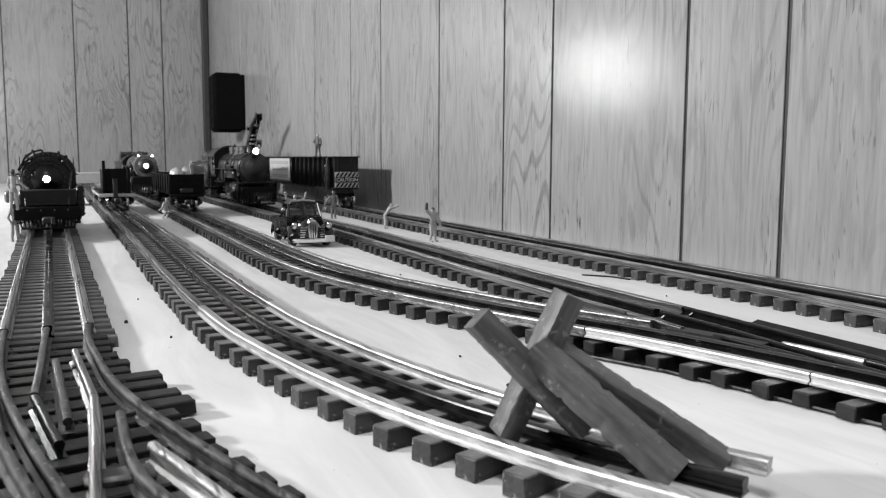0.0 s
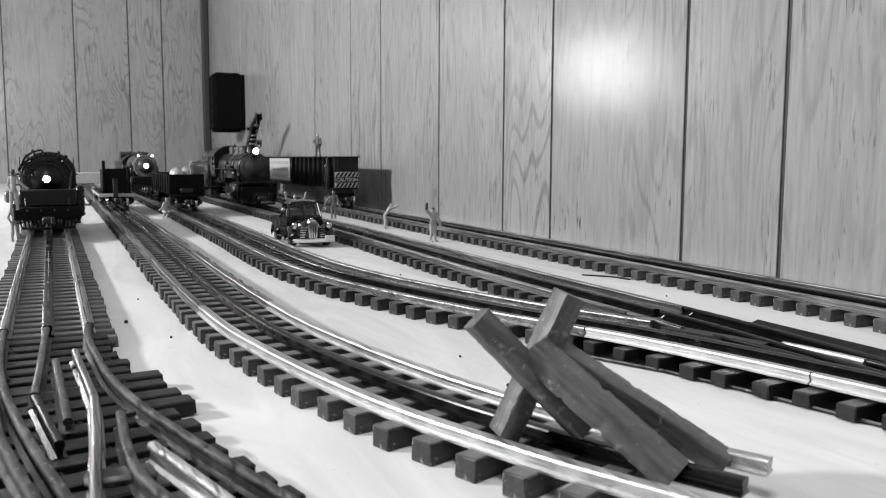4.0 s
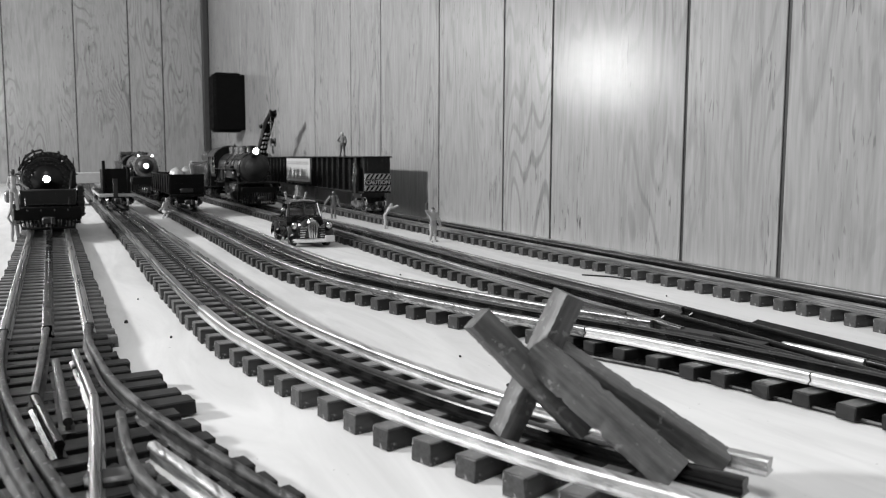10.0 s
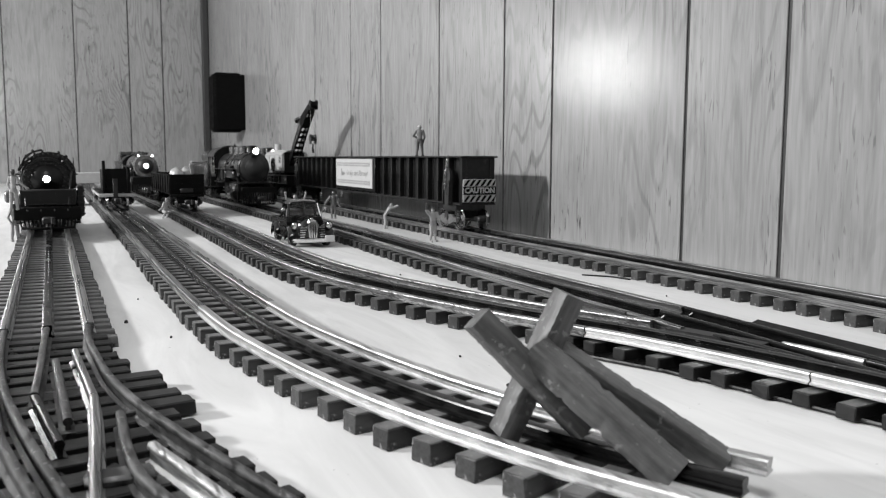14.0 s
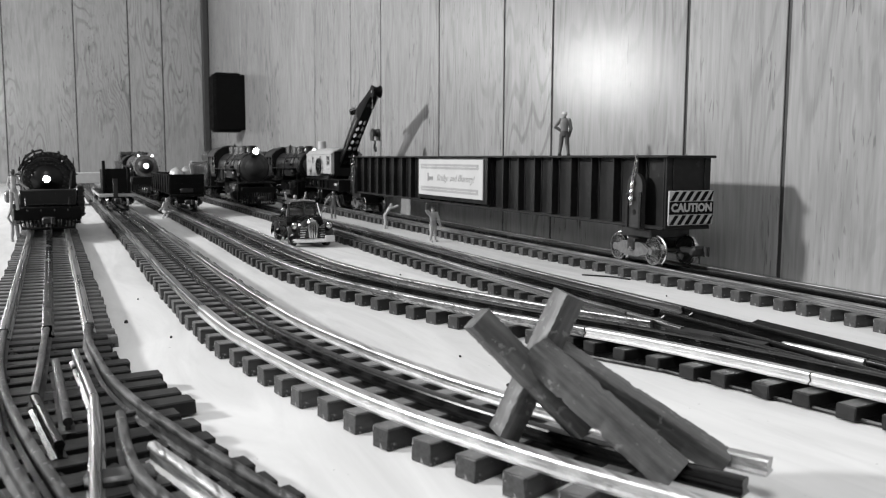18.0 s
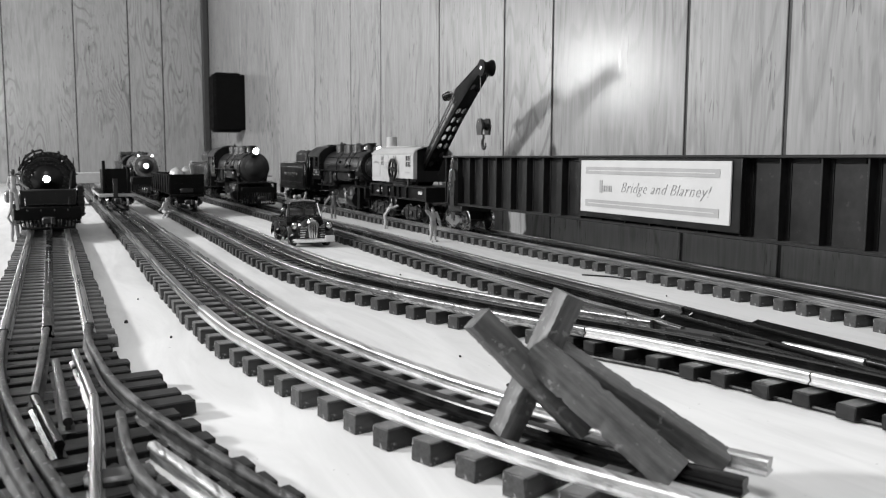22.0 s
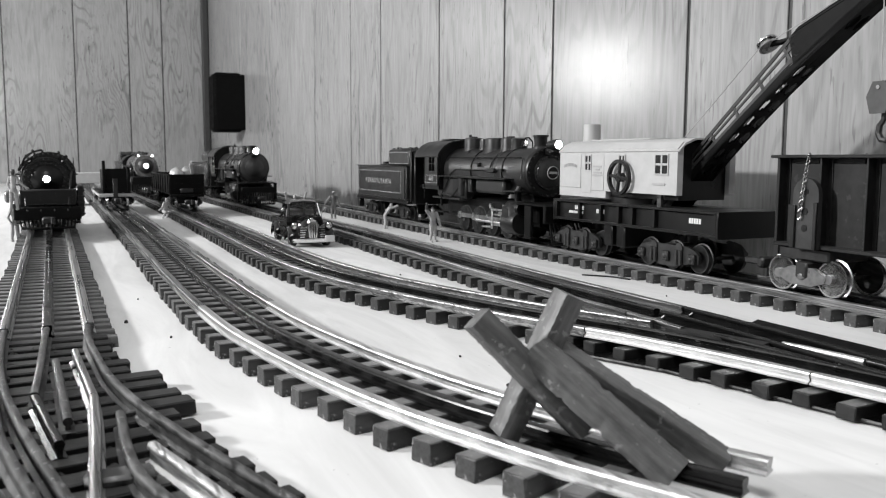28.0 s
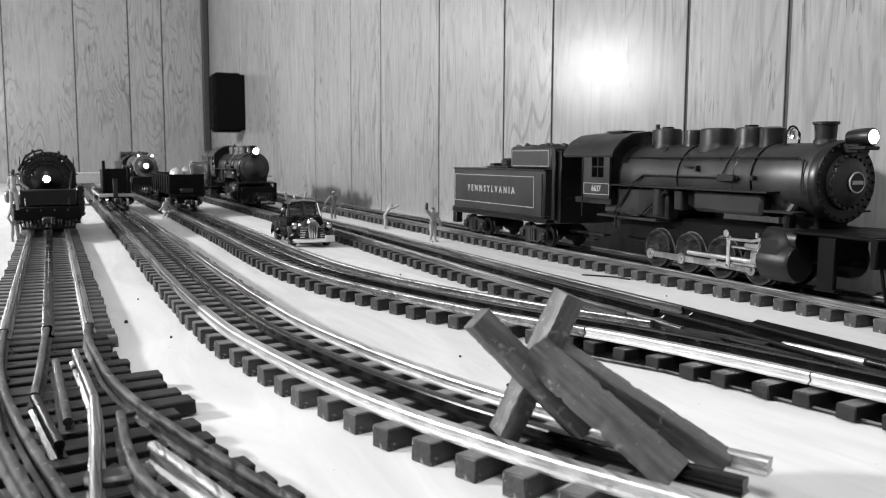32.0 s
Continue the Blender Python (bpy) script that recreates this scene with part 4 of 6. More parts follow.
def steam_loco(m, label, moving=False, lamp_top=True, r=0.0212, zc=0.0603, markers=False, number="", far=False, marker_glow=False, dome=1.0, low=0.0, lens=1.0, drop=0.0, shell=None, plain=False):
    """A toy steam locomotive with eight drivers. Its smokebox front lies near y = 0.01."""
    lc = thing("steam_locomotive", m, label, "locomotive", "steam locomotives")
    n = 28
    # boiler and smokebox
    prof = [(0.001, 0.020), (r - 0.0006, 0.020), (r, 0.021), (r, 0.062), (r - 0.0008, 0.0625), (r - 0.0008, 0.078), (r - 0.0004, 0.0785), (r - 0.0004, 0.128), (r, 0.1285), (r + 0.0012, 0.185), (r + 0.0014, 0.196), (0.001, 0.196)]
    boiler = part("boiler", lathe(bm_(), prof, (0, 0, zc), "y", 32), shell or BOILERP, lc)
    for yy in (0.064, 0.128):
        part("boiler_band", lathe(bm_(), [(r - 0.0002, yy - 0.0007), (r + 0.0006, yy - 0.0007), (r + 0.0006, yy + 0.0007), (r - 0.0002, yy + 0.0007)], (0, 0, zc), "y", 32), shell or BOILERP, boiler)
    ring = part("smokebox_ring", lathe(bm_(), [(0.001, 0.016), (r + 0.0002, 0.016), (r + 0.0012, 0.0175), (r + 0.0012, 0.0215), (0.001, 0.0215)], (0, 0, zc), "y", 36), shell or IRON, boiler)
    bm = bm_()
    for k in range(26):
        a = 2 * math.pi * k / 26
        ball(bm, (math.cos(a) * (r - 0.0012), 0.0158, zc + math.sin(a) * (r - 0.0012)), 0.0010, n=6)
    if plain:
        bm.free()
        part("smokebox_front", lathe(bm_(), [(0.0005, 0.0125), (r * 0.6, 0.0135), (r * 0.9, 0.0150), (r * 0.96, 0.0165), (0.0005, 0.0165)], (0, 0, zc), "y", 36), DISCGREY, ring, "plain dull grey smokebox front")
    else:
        part("rivet_ring", bm, DISCGREY if drop else IRON, ring)
    if lamp_top and not plain:
        dish = [(0.0005, 0.0108), (0.0070, 0.0110), (r * 0.46, 0.0118), (r * 0.56, 0.0130), (r * 0.60, 0.0132), (r * 0.62, 0.0140), (r * 0.70, 0.0142), (r * 0.71, 0.0165), (0.0005, 0.0165)]
    else:
        dish = [(0.0005, 0.0095), (0.0055, 0.0100), (r * 0.58, 0.0125), (r * 0.70, 0.0150), (r * 0.70, 0.0165), (0.0005, 0.0165)]
    door = part("smokebox_door", lathe(bm_(), dish, (0, 0, zc), "y", 32), IRON if drop else DISCGREY, boiler)
    if not plain:
        studs = bm_()
        for k in range(22):
            a = 2 * math.pi * (k + 0.5) / 22
            rr = r * (0.78 if drop else 0.66)
            rod(studs, (math.cos(a) * rr, 0.0165, zc + math.sin(a) * rr), (math.cos(a) * rr, 0.0130, zc + math.sin(a) * rr), 0.0009, n=6)
        part("stud_ring", studs, DISCGREY, door)
    bm = bm_()
    for k in range(14):
        a = 2 * math.pi * (k + 0.5) / 14
        rod(bm, (math.cos(a) * r * 0.62, 0.0150, zc + math.sin(a) * r * 0.62), (math.cos(a) * r * 0.78, 0.0150, zc + math.sin(a) * r * 0.78), 0.0009, n=6)
    if plain or not drop:
        bm.free()
    else:
        part("door_clamp", bm, IRONSHINE, door)
    if lamp_top and not plain:
        part("number_disc", lathe(bm_(), [(0.0003, 0.0090), (0.0052, 0.0090), (0.0055, 0.0110), (0.0003, 0.0110)], (0, 0, zc), "y", 20), IRON, door)
        part("disc_rim", wire(bm_(), [(0.0053 * math.cos(k * math.pi / 14), 0.0092, zc + 0.0053 * math.sin(k * math.pi / 14)) for k in range(29)], 0.00045), DIMLETTER, door)
        part("number_bar", box(bm_(), -0.0038, 0.0038, 0.0085, 0.0091, zc - 0.0010, zc + 0.0010), DIMLETTER, door)
    hz_ = zc + r + 0.0025 if lamp_top else zc + 0.0006
    hy_ = 0.0005 if lamp_top else 0.0040
    hl_ = part("headlight", lathe(bm_(), [(0.0005, 0.0150), (0.0034, 0.0150), (0.0044, 0.0100), (0.0047, 0.0010), (0.0042, 0.0000), (0.0005, 0.0018)], (0, hy_, hz_), "y", 20), IRON, boiler)
    part("lit_lens", lathe(bm_(), [(0.0003, -0.0016), (0.0022 * lens, -0.0012), (0.0038 * lens, 0.0004), (0.0038 * lens, 0.0012), (0.0003, 0.0016)], (0, hy_, hz_), "y", 20), BULB, hl_, "glowing headlight lens")
    if lamp_top:
        part("lamp_bracket", box(bm_(), -0.0045, 0.0045, 0.006, 0.020, zc + r - 0.006, hz_ - 0.0035, 0.0006), IRON, hl_)
        part("lamp_shelf", box(bm_(), -0.0055, 0.0055, 0.001, 0.012, hz_ - 0.0068, hz_ - 0.0046, 0.0005), IRON, hl_)
    for s in (-1, 1):
        if marker_glow:
            part("marker_lamp", ball(bm_(), (s * 0.0130, 0.018, zc + r - 0.0008), 0.0020, n=10), BULB, boiler, "glowing class lamp")
        elif markers:
            mk = part("marker_lamp", rod(bm_(), (s * 0.0145, 0.018, zc + r * 0.72), (s * 0.0145, 0.018, zc + r * 0.72 + 0.006), 0.0022), IRON, boiler)
            part("marker_lens", ball(bm_(), (s * 0.0150, 0.0162, zc + r * 0.72 + 0.003), 0.0013, n=8), CHROME, mk)
    top = zc + r - 0.011 * (1 - dome)
    # chimney, domes, bell, whistle
    part("chimney", lathe(bm_(), [(0.0066, top - 0.003), (0.0062, top + 0.001), (0.0055, top + 0.002), (0.0060, top + 0.0095), (0.0070, top + 0.0098), (0.0070, top + 0.0112), (0.0050, top + 0.0112), (0.0046, top + 0.004)], (0, 0.031, 0), "z", 22), IRONSHINE, lc)
    for nm, yy, rr, h in (("sand_dome", 0.0860, 0.0094, 0.0102), ("steam_dome", 0.1150, 0.0110, 0.0105), ("turret", 0.1375, 0.0062, 0.0100), ("rear_dome", 0.1640, 0.0098, 0.0115)):
        d = part(nm, lathe(bm_(), [(rr * 1.22, top - 0.0050), (rr * 1.05, top - 0.0005), (rr, top + 0.0015), (rr, top + h - 0.0022), (rr * 0.93, top + h - 0.0005), (rr * 0.6, top + h), (0.0005, top + h)], (0, yy, 0), "z", 22), IRONSHINE, lc)
        if nm in ("sand_dome", "rear_dome"):
            part("dome_cap", rod(bm_(), (0, yy, top + h), (0, yy, top + h + 0.0012), rr * 0.42), IRON, d)
    part("air_dome", lathe(bm_(), [(0.0080, top - 0.004), (0.0075, top + 0.002), (0.0075, top + 0.0088), (0.0040, top + 0.0098), (0.0004, top + 0.0098)], (0, 0.0690, 0), "z", 20), IRONSHINE, lc)
    bl = part("bell", lathe(bm_(), [(0.0040, top + 0.0010), (0.0030, top + 0.0030), (0.0026, top + 0.0058), (0.0012, top + 0.0072), (0.0003, top + 0.0074)], (0, 0.0540, 0.0012), "z", 16), CHROME, lc, "polished bell in a dark yoke")
    bm = bm_()
    for s in (-1, 1):
        wire(bm, [(s * 0.0050, 0.0540, top - 0.001), (s * 0.0052, 0.0540, top + 0.0055), (s * 0.0020, 0.0540, top + 0.0092), (0, 0.0540, top + 0.0096)], 0.0007)
    part("bell_yoke", bm, IRON, bl)
    bm = rod(bm_(), (0.003, 0.1790, top), (0.003, 0.1790, top + 0.0125), 0.0008)
    rod(bm, (0.003, 0.1790, top + 0.0100), (0.003, 0.1790, top + 0.0150), 0.0015)
    rod(bm, (-0.002, 0.1770, top), (-0.002, 0.1770, top + 0.0110), 0.0010)
    part("whistle", bm, DULLSTEEL, lc)
    # running boards, pipes, handrails
    for s in (-1, 1):
        part("running_board", box(bm_(), *sorted((s * 0.0185, s * 0.0300)), 0.0420, 0.1880, 0.0535, 0.0548, 0.0003), IRON, lc)
        part("front_shelf", box(bm_(), *sorted((s * 0.0190, s * 0.0290)), 0.0235, 0.0450, 0.0432, 0.0445, 0.0003), IRONSHINE, lc)
        bm = bm_()
        hx = math.sqrt(r * r - 0.0130 ** 2) + 0.0018
        wire(bm, [(s * hx, 0.030, zc + 0.0130), (s * (hx + 0.0020), 0.0262, zc + 0.0115), (s * (r + 0.0018), 0.0250, zc - 0.0060)], 0.0007)
        part("front_handrail", bm, IRONSHINE, lc)
        bm = bm_()
        wire(bm, [(s * hx, 0.030, zc + 0.0130), (s * hx, 0.184, zc + 0.0130)], 0.0006)
        for k in range(6):
            rod(bm, (s * (hx - 0.0030), 0.034 + k * 0.029, zc + 0.0120), (s * (hx + 0.0003), 0.034 + k * 0.029, zc + 0.0130), 0.0006, n=6)
        part("handrail", bm, IRONSHINE, lc)
        bm = bm_()
        wire(bm, [(s * (r + 0.0008), 0.072, zc + 0.0010), (s * (r + 0.0014), 0.160, zc + 0.0010), (s * (r + 0.0026), 0.170, zc - 0.004), (s * 0.0240, 0.1750, 0.0500), (s * 0.0250, 0.190, 0.0340)], 0.0007)
        box(bm, *sorted((s * (r + 0.0002), s * (r + 0.0030))), 0.074, 0.088, zc - 0.0012, zc + 0.0030, 0.0006)
        rod(bm, (s * (r - 0.001), 0.060, zc + 0.0014), (s * (r + 0.0028), 0.060, zc + 0.0014), 0.0014)
        rod(bm, (s * (r - 0.001), 0.108, zc + 0.0055), (s * (r + 0.0022), 0.108, zc + 0.0055), 0.0012)
        box(bm, *sorted((s * (r - 0.002), s * (r + 0.0012))), 0.108, 0.120, zc + 0.0070, zc + 0.0080)
        wire(bm, [(s * (r + 0.0006), 0.086, zc + 0.0030), (s * (r - 0.001), 0.0850, zc + 0.0080), (s * (r - 0.009), 0.0840, zc + 0.0195)], 0.00055)
        wire(bm, [(s * (r + 0.0004), 0.150, zc + 0.001), (s * (r - 0.002), 0.150, zc + 0.009), (s * (r - 0.010), 0.150, zc + 0.0195)], 0.00055)
        part("feed_pipe", bm, IRONSHINE, lc)
        part("air_tank", box(bm_(), *sorted((s * 0.0175, s * 0.0272)), 0.0480, 0.1050, 0.0405, 0.0533, 0.0022), CABP, lc)
        bm = box(bm_(), *sorted((s * 0.0200, s * 0.0262)), 0.116, 0.124, 0.0400, 0.0530, 0.001)
        rod(bm, (s * 0.0235, 0.140, 0.0360), (s * 0.0235, 0.140, 0.0530), 0.0050)
        box(bm, *sorted((s * 0.0150, s * 0.0240)), 0.1320, 0.1640, 0.0330, 0.0532, 0.001)
        wire(bm, [(s * 0.0262, 0.1300, 0.0530), (s * 0.0266, 0.158, 0.0345), (s * 0.0250, 0.1800, 0.0335)], 0.0008)
        wire(bm, [(s * 0.0270, 0.1580, 0.0345), (s * 0.0270, 0.1820, 0.0360), (s * 0.0270, 0.1850, 0.0280), (s * 0.0260, 0.1860, 0.0240)], 0.0011)
        part("injector_pipe", bm, IRONSHINE, lc)
        # cylinder and valve chest
        cy = part("cylinder", lathe(bm_(), [(0.001, 0.0240), (0.0095, 0.0240), (0.0108, 0.0260), (0.0108, 0.0450), (0.0095, 0.0468), (0.001, 0.0468)], (s * 0.0215, 0, 0.0165), "y", 22), IRONSHINE, lc)
        part("valve_chest", lathe(bm_(), [(0.001, 0.0230), (0.0060, 0.0230), (0.0065, 0.0245), (0.0065, 0.0460), (0.001, 0.0475)], (s * 0.0210, 0, 0.0290), "y", 18), IRON, cy)
        part("cylinder_cover", box(bm_(), *sorted((s * 0.0110, s * 0.0312)), 0.0268, 0.0472, 0.0075, 0.0335, 0.0042), IRONSHINE, cy, "satin black cylinder block")
        bm = bm_()
        wire(bm, [(s * 0.0190, 0.0350, 0.0330), (s * 0.0205, 0.0340, 0.0420), (s * 0.0190, 0.0330, 0.0480)], 0.0032, 10)
        part("steam_pipe", bm, IRONSHINE, cy)
        # crosshead, guides, valve gear
        gear = part("crosshead_guide", box(box(bm_(), *sorted((s * 0.0205, s * 0.0232)), 0.0470, 0.0760, 0.0205, 0.0219, 0.0003), *sorted((s * 0.0205, s * 0.0232)), 0.0470, 0.0760, 0.0110, 0.0124, 0.0003), SILVER, lc, "bright crosshead guides")
        part("crosshead", box(bm_(), *sorted((s * 0.0208, s * 0.0240)), 0.0500, 0.0585, 0.0124, 0.0205, 0.0008), SILVER, gear)
        part("piston_rod", rod(bm_(), (s * 0.0218, 0.0440, 0.0165), (s * 0.0218, 0.0540, 0.0165), 0.0011), SILVER, gear)
        bm = bm_()
        box(bm, *sorted((s * 0.0235, s * 0.0246)), 0.0740, 0.0770, 0.0080, 0.0290, 0.0004)
        box(bm, *sorted((s * 0.0232, s * 0.0250)), 0.0560, 0.0770, 0.0250, 0.0268, 0.0004)
        wire(bm, [(s * 0.0244, 0.0560, 0.0262), (s * 0.0246, 0.0490, 0.0275)], 0.0010)
        wire(bm, [(s * 0.0246, 0.0520, 0.0150), (s * 0.0248, 0.0500, 0.0270)], 0.0009)
        wire(bm, [(s * 0.0252, 0.0755, 0.0100), (s * 0.0252, 0.0930, 0.0090)], 0.0009)
        box(bm, *sorted((s * 0.0238, s * 0.0252)), 0.0480, 0.0620, 0.0218, 0.0246, 0.0005)
        box(bm, *sorted((s * 0.0240, s * 0.0256)), 0.0500, 0.0570, 0.0128, 0.0200, 0.0008)
        rod(bm, (s * 0.0236, 0.0530, 0.0280), (s * 0.0236, 0.0530, 0.0310), 0.0016)
        rod(bm, (s * 0.0236, 0.0756, 0.0290), (s * 0.0262, 0.0756, 0.0290), 0.0022)
        part("valve_gear", bm, SILVER, gear)
        part("frame_plate", box(bm_(), *sorted((s * 0.0100, s * 0.0118)), 0.0100, 0.2000, 0.0140, 0.0330), BOOMPAINT, lc)
        part("cab_step", box(bm_(), *sorted((s * 0.0245, s * 0.0285)), 0.2080, 0.2190, 0.0130, 0.0142), IRON, lc)
    fb = part("firebox", box(bm_(), -0.0230, 0.0230, 0.1480, 0.2050, 0.0330, 0.0535, 0.002), BOILERP if not (drop or plain or far) else IRON, lc, "dull grey-black firebox side")
    part("firebox_ledge", box(bm_(), -0.0272, 0.0272, 0.1400, 0.2080, 0.0312, 0.0330, 0.0004), CABP, fb)
    part("ash_pan", box(bm_(), -0.0140, 0.0140, 0.0100, 0.1900, 0.0160, 0.0340, 0.002), BOOMPAINT, lc)
    part("saddle", box(bm_(), -0.0120, 0.0120, 0.0230, 0.0480, 0.0140, 0.0420, 0.002), BOOMPAINT, lc)
    # cab
    cab = part("cab", box(bm_(), -0.0270, 0.0270, 0.1890, 0.1905, 0.0440, 0.0800 - low), IRON, lc)
    for s in (-1, 1):
        x0, x1 = sorted((s * 0.0285, s * 0.0300))
        bm = box(bm_(), x0, x1, 0.1890, 0.2230, 0.0440, 0.0590)
        zz = max(0.0610, 0.0760 - low)
        box(bm, x0, x1, 0.1890, 0.1962, 0.0590, zz)
        box(bm, x0, x1, 0.2112, 0.2230, 0.0590, zz)
        box(bm, x0, x1, 0.1962, 0.2112, zz - 0.0015, zz)
        side = part("cab_side", bm, CABP, cab)
        bm = box(bm_(), x0, x1, 0.2030, 0.2040, 0.0590, zz - 0.001)
        if not low:
            box(bm, x0, x1, 0.1962, 0.2112, 0.0662, 0.0670)
        part("window_frame", bm, IRONSHINE, side)
        bm = bm_()
        for a0, a1, b0, b1 in ((0.1890, 0.2210, 0.0545, 0.0549), (0.1890, 0.2210, 0.0467, 0.0471), (0.1890, 0.1895, 0.0467, 0.0549), (0.2205, 0.2210, 0.0467, 0.0549)):
            box(bm, *sorted((s * 0.0298, s * 0.0303)), a0, a1, b0, b1)
        part("plate_line", bm, DIMLETTER, side)
        part("grab_rail", rod(bm_(), (s * 0.0302, 0.2225, 0.0300), (s * 0.0302, 0.2225, 0.0720), 0.0006, n=6), IRON, side)
        if number and s < 0:
            words("number", number, 0.0058, DIMLETTER, side, side_face(-0.0302, 0.2050, 0.0509), 0.00015)
    arc = [(x, z - low) for x, z in ((-0.0318, 0.0748), (-0.0300, 0.0790), (-0.0240, 0.0855), (-0.0150, 0.0900), (0, 0.0918), (0.0150, 0.0900), (0.0240, 0.0855), (0.0300, 0.0790), (0.0318, 0.0748))]
    inner = [(x * 0.955, z - 0.0014) for x, z in reversed(arc)]
    roof = part("cab_roof", prism(bm_(), arc + inner, "y", 0.1840, 0.2480), CABP, cab)
    part("roof_hatch", box(bm_(), -0.0100, 0.0100, 0.2020, 0.2220, 0.0912 - low, 0.0928 - low, 0.0004), IRON, roof)
    part("cab_front", prism(bm_(), [(x * 0.95, z - 0.0010) for x, z in arc], "y", 0.1895, 0.1910), IRON, cab)
    part("cab_floor", box(bm_(), -0.0280, 0.0280, 0.1890, 0.2350, 0.0400, 0.0440), IRON, cab)
    # drivers and side rods
    for yy in (0.0580, 0.0890, 0.1190, 0.1500):
        wheelset(lc, yy, 0.0128, moving, gauge=0.0172, spokes=12, body=WHEELM, tread=DULLSTEEL, width=0.0042)
    for s in (-1, 1):
        bm = bm_()
        for a, b in ((0.0580, 0.0890), (0.0890, 0.1190), (0.1190, 0.1500)):
            box(bm, *sorted((s * 0.0190, s * 0.0202)), a, b, -0.0021, 0.0021, 0.0004)
        for yy in (0.0580, 0.0890, 0.1190, 0.1500):
            lathe(bm, [(0.0003, s * 0.0188), (0.0036, s * 0.0188), (0.0036, s * 0.0206), (0.0003, s * 0.0206)], (0, yy, 0), "x", 12)
            rod(bm, (s * 0.0200, yy, 0), (s * 0.0216, yy, 0), 0.0012)
        rd = part("side_rod", bm, SILVER, lc, "bright connecting rod", Matrix.Translation((0, 0, 0.0130)) @ Matrix.Translation((0, 0.0030, -0.0040)))
        if moving:
            CRANKS.append((rd, 0.0050, 0.0130, (0, 0, 0.0130), 0.0))
        bm = bm_()
        rod(bm, (s * 0.0222, 0.0, 0.0), (s * 0.0222, 0.0580, 0.0), 0.0016, n=8)
        part("main_rod", bm, SILVER, lc, "bright connecting rod", Matrix.Translation((0, 0.0545, 0.0140)))
    # pilot
    nose = 0.014 if plain else 0.0
    before = set(lc.children)
    part("pilot_deck", box(bm_(), -0.0280, 0.0280, -0.0250, 0.0250, 0.0330 - drop, 0.0350 - drop, 0.0006), BOOMPAINT, lc)
    wb = 0.0260 if plain else 0.0300
    part("pilot_beam", box(bm_(), -wb, wb, -0.0290, -0.0250, 0.0200 - drop * 0.8, 0.0345 - drop - (0.006 if plain else 0), 0.0008), BOOMPAINT, lc)
    if drop:
        sd = part("pump_shield", box(bm_(), -0.0250, 0.0265, -0.0210, -0.0100, 0.0350 - drop, 0.0405, 0.0012), IRON, lc, "black shield box before the smokebox")
        for k in range(4):
            part("shield_rib", box(bm_(), -0.0235 + k * 0.0155, -0.0222 + k * 0.0155, -0.0216, -0.0209, 0.0262, 0.0395), IRONSHINE, sd)
        part("side_tank", box(bm_(), -0.0390, -0.0310, 0.0100, 0.0300, 0.0265, 0.0385, 0.0018), LOCOGREY, lc, "grey box hung beside the boiler")
        for s in (-1, 1):
            bm = bm_()
            wire(bm, [(s * 0.0190, -0.0270, 0.0250), (s * 0.0215, -0.0080, 0.0480), (s * 0.0235, 0.0140, zc + 0.0080), (s * 0.0150, 0.0170, zc + r + 0.0005)], 0.0008)
            part("front_handrail", bm, IRONSHINE, lc)
        part("air_pump", box(bm_(), 0.0262, 0.0335, -0.0160, 0.0060, 0.0130, 0.0440, 0.0015), IRON, lc, "black upright pump box")
        hood = [(0.0025 + 0.0247 * math.cos(a), 0.0570 + 0.0205 * math.sin(a)) for a in [math.pi * k / 14 for k in range(15)]]
        part("boiler_hood", prism(bm_(), [(0.0275, 0.0400)] + hood + [(-0.0225, 0.0400)], "y", 0.0180, 0.0900), IRON, boiler, "rounded black boiler casing")
        bolts = bm_()
        for k in range(15):
            a = math.pi * (0.03 + 0.94 * k / 14)
            ball(bolts, (0.0025 + 0.0225 * math.cos(a), 0.0176, 0.0570 + 0.0185 * math.sin(a)), 0.0011, n=6)
        part("hood_bolt", bolts, DISCGREY, boiler)
        fittings = bm_()
        for x, h, w in ((-0.0165, 0.0004, 0.0014), (-0.0105, 0.0010, 0.0012), (-0.0030, 0.0012, 0.0012), (0.0120, 0.0010, 0.0014), (0.0190, 0.0004, 0.0016)):
            z0 = 0.0570 + 0.0205 * math.sqrt(max(0.0, 1 - ((x - 0.0025) / 0.0247) ** 2))
            rod(fittings, (x, 0.0220, z0 - 0.001), (x, 0.0220, z0 + h), w, w * 0.7, 8)
            ball(fittings, (x, 0.0220, z0 + h), w, n=8)
        wire(fittings, [(-0.0225, 0.0165, 0.0600), (-0.0200, 0.0160, 0.0700), (-0.0120, 0.0160, 0.0770), (-0.0030, 0.0165, 0.0795)], 0.0010)
        part("top_fitting", fittings, IRONSHINE, boiler)
        # a metal wire and bead added in place of highlights on the casing
        glint = bm_()
        wire(glint, [(-0.0230, 0.0150, 0.0640), (-0.0185, 0.0140, 0.0735), (-0.0130, 0.0150, 0.0765)], 0.0007)
        ball(glint, (-0.0120, 0.0150, 0.0785), 0.0015, n=8)
        part("added_glint", glint, DULLSTEEL, boiler, "bright wire and bead added as highlights along the boiler top")
        for k in range(5):
            part("pump_rib", box(bm_(), 0.0258, 0.0342, -0.0166, -0.0159, 0.0150 + k * 0.0058, 0.0166 + k * 0.0058, 0.0002), IRONSHINE, lc)
        for x in (-0.0180, -0.0060, 0.0060, 0.0180):
            part("beam_bolt", ball(bm_(), (x, -0.0292, 0.0205), 0.0011, n=6), DISCGREY, lc)
        bm = bm_()
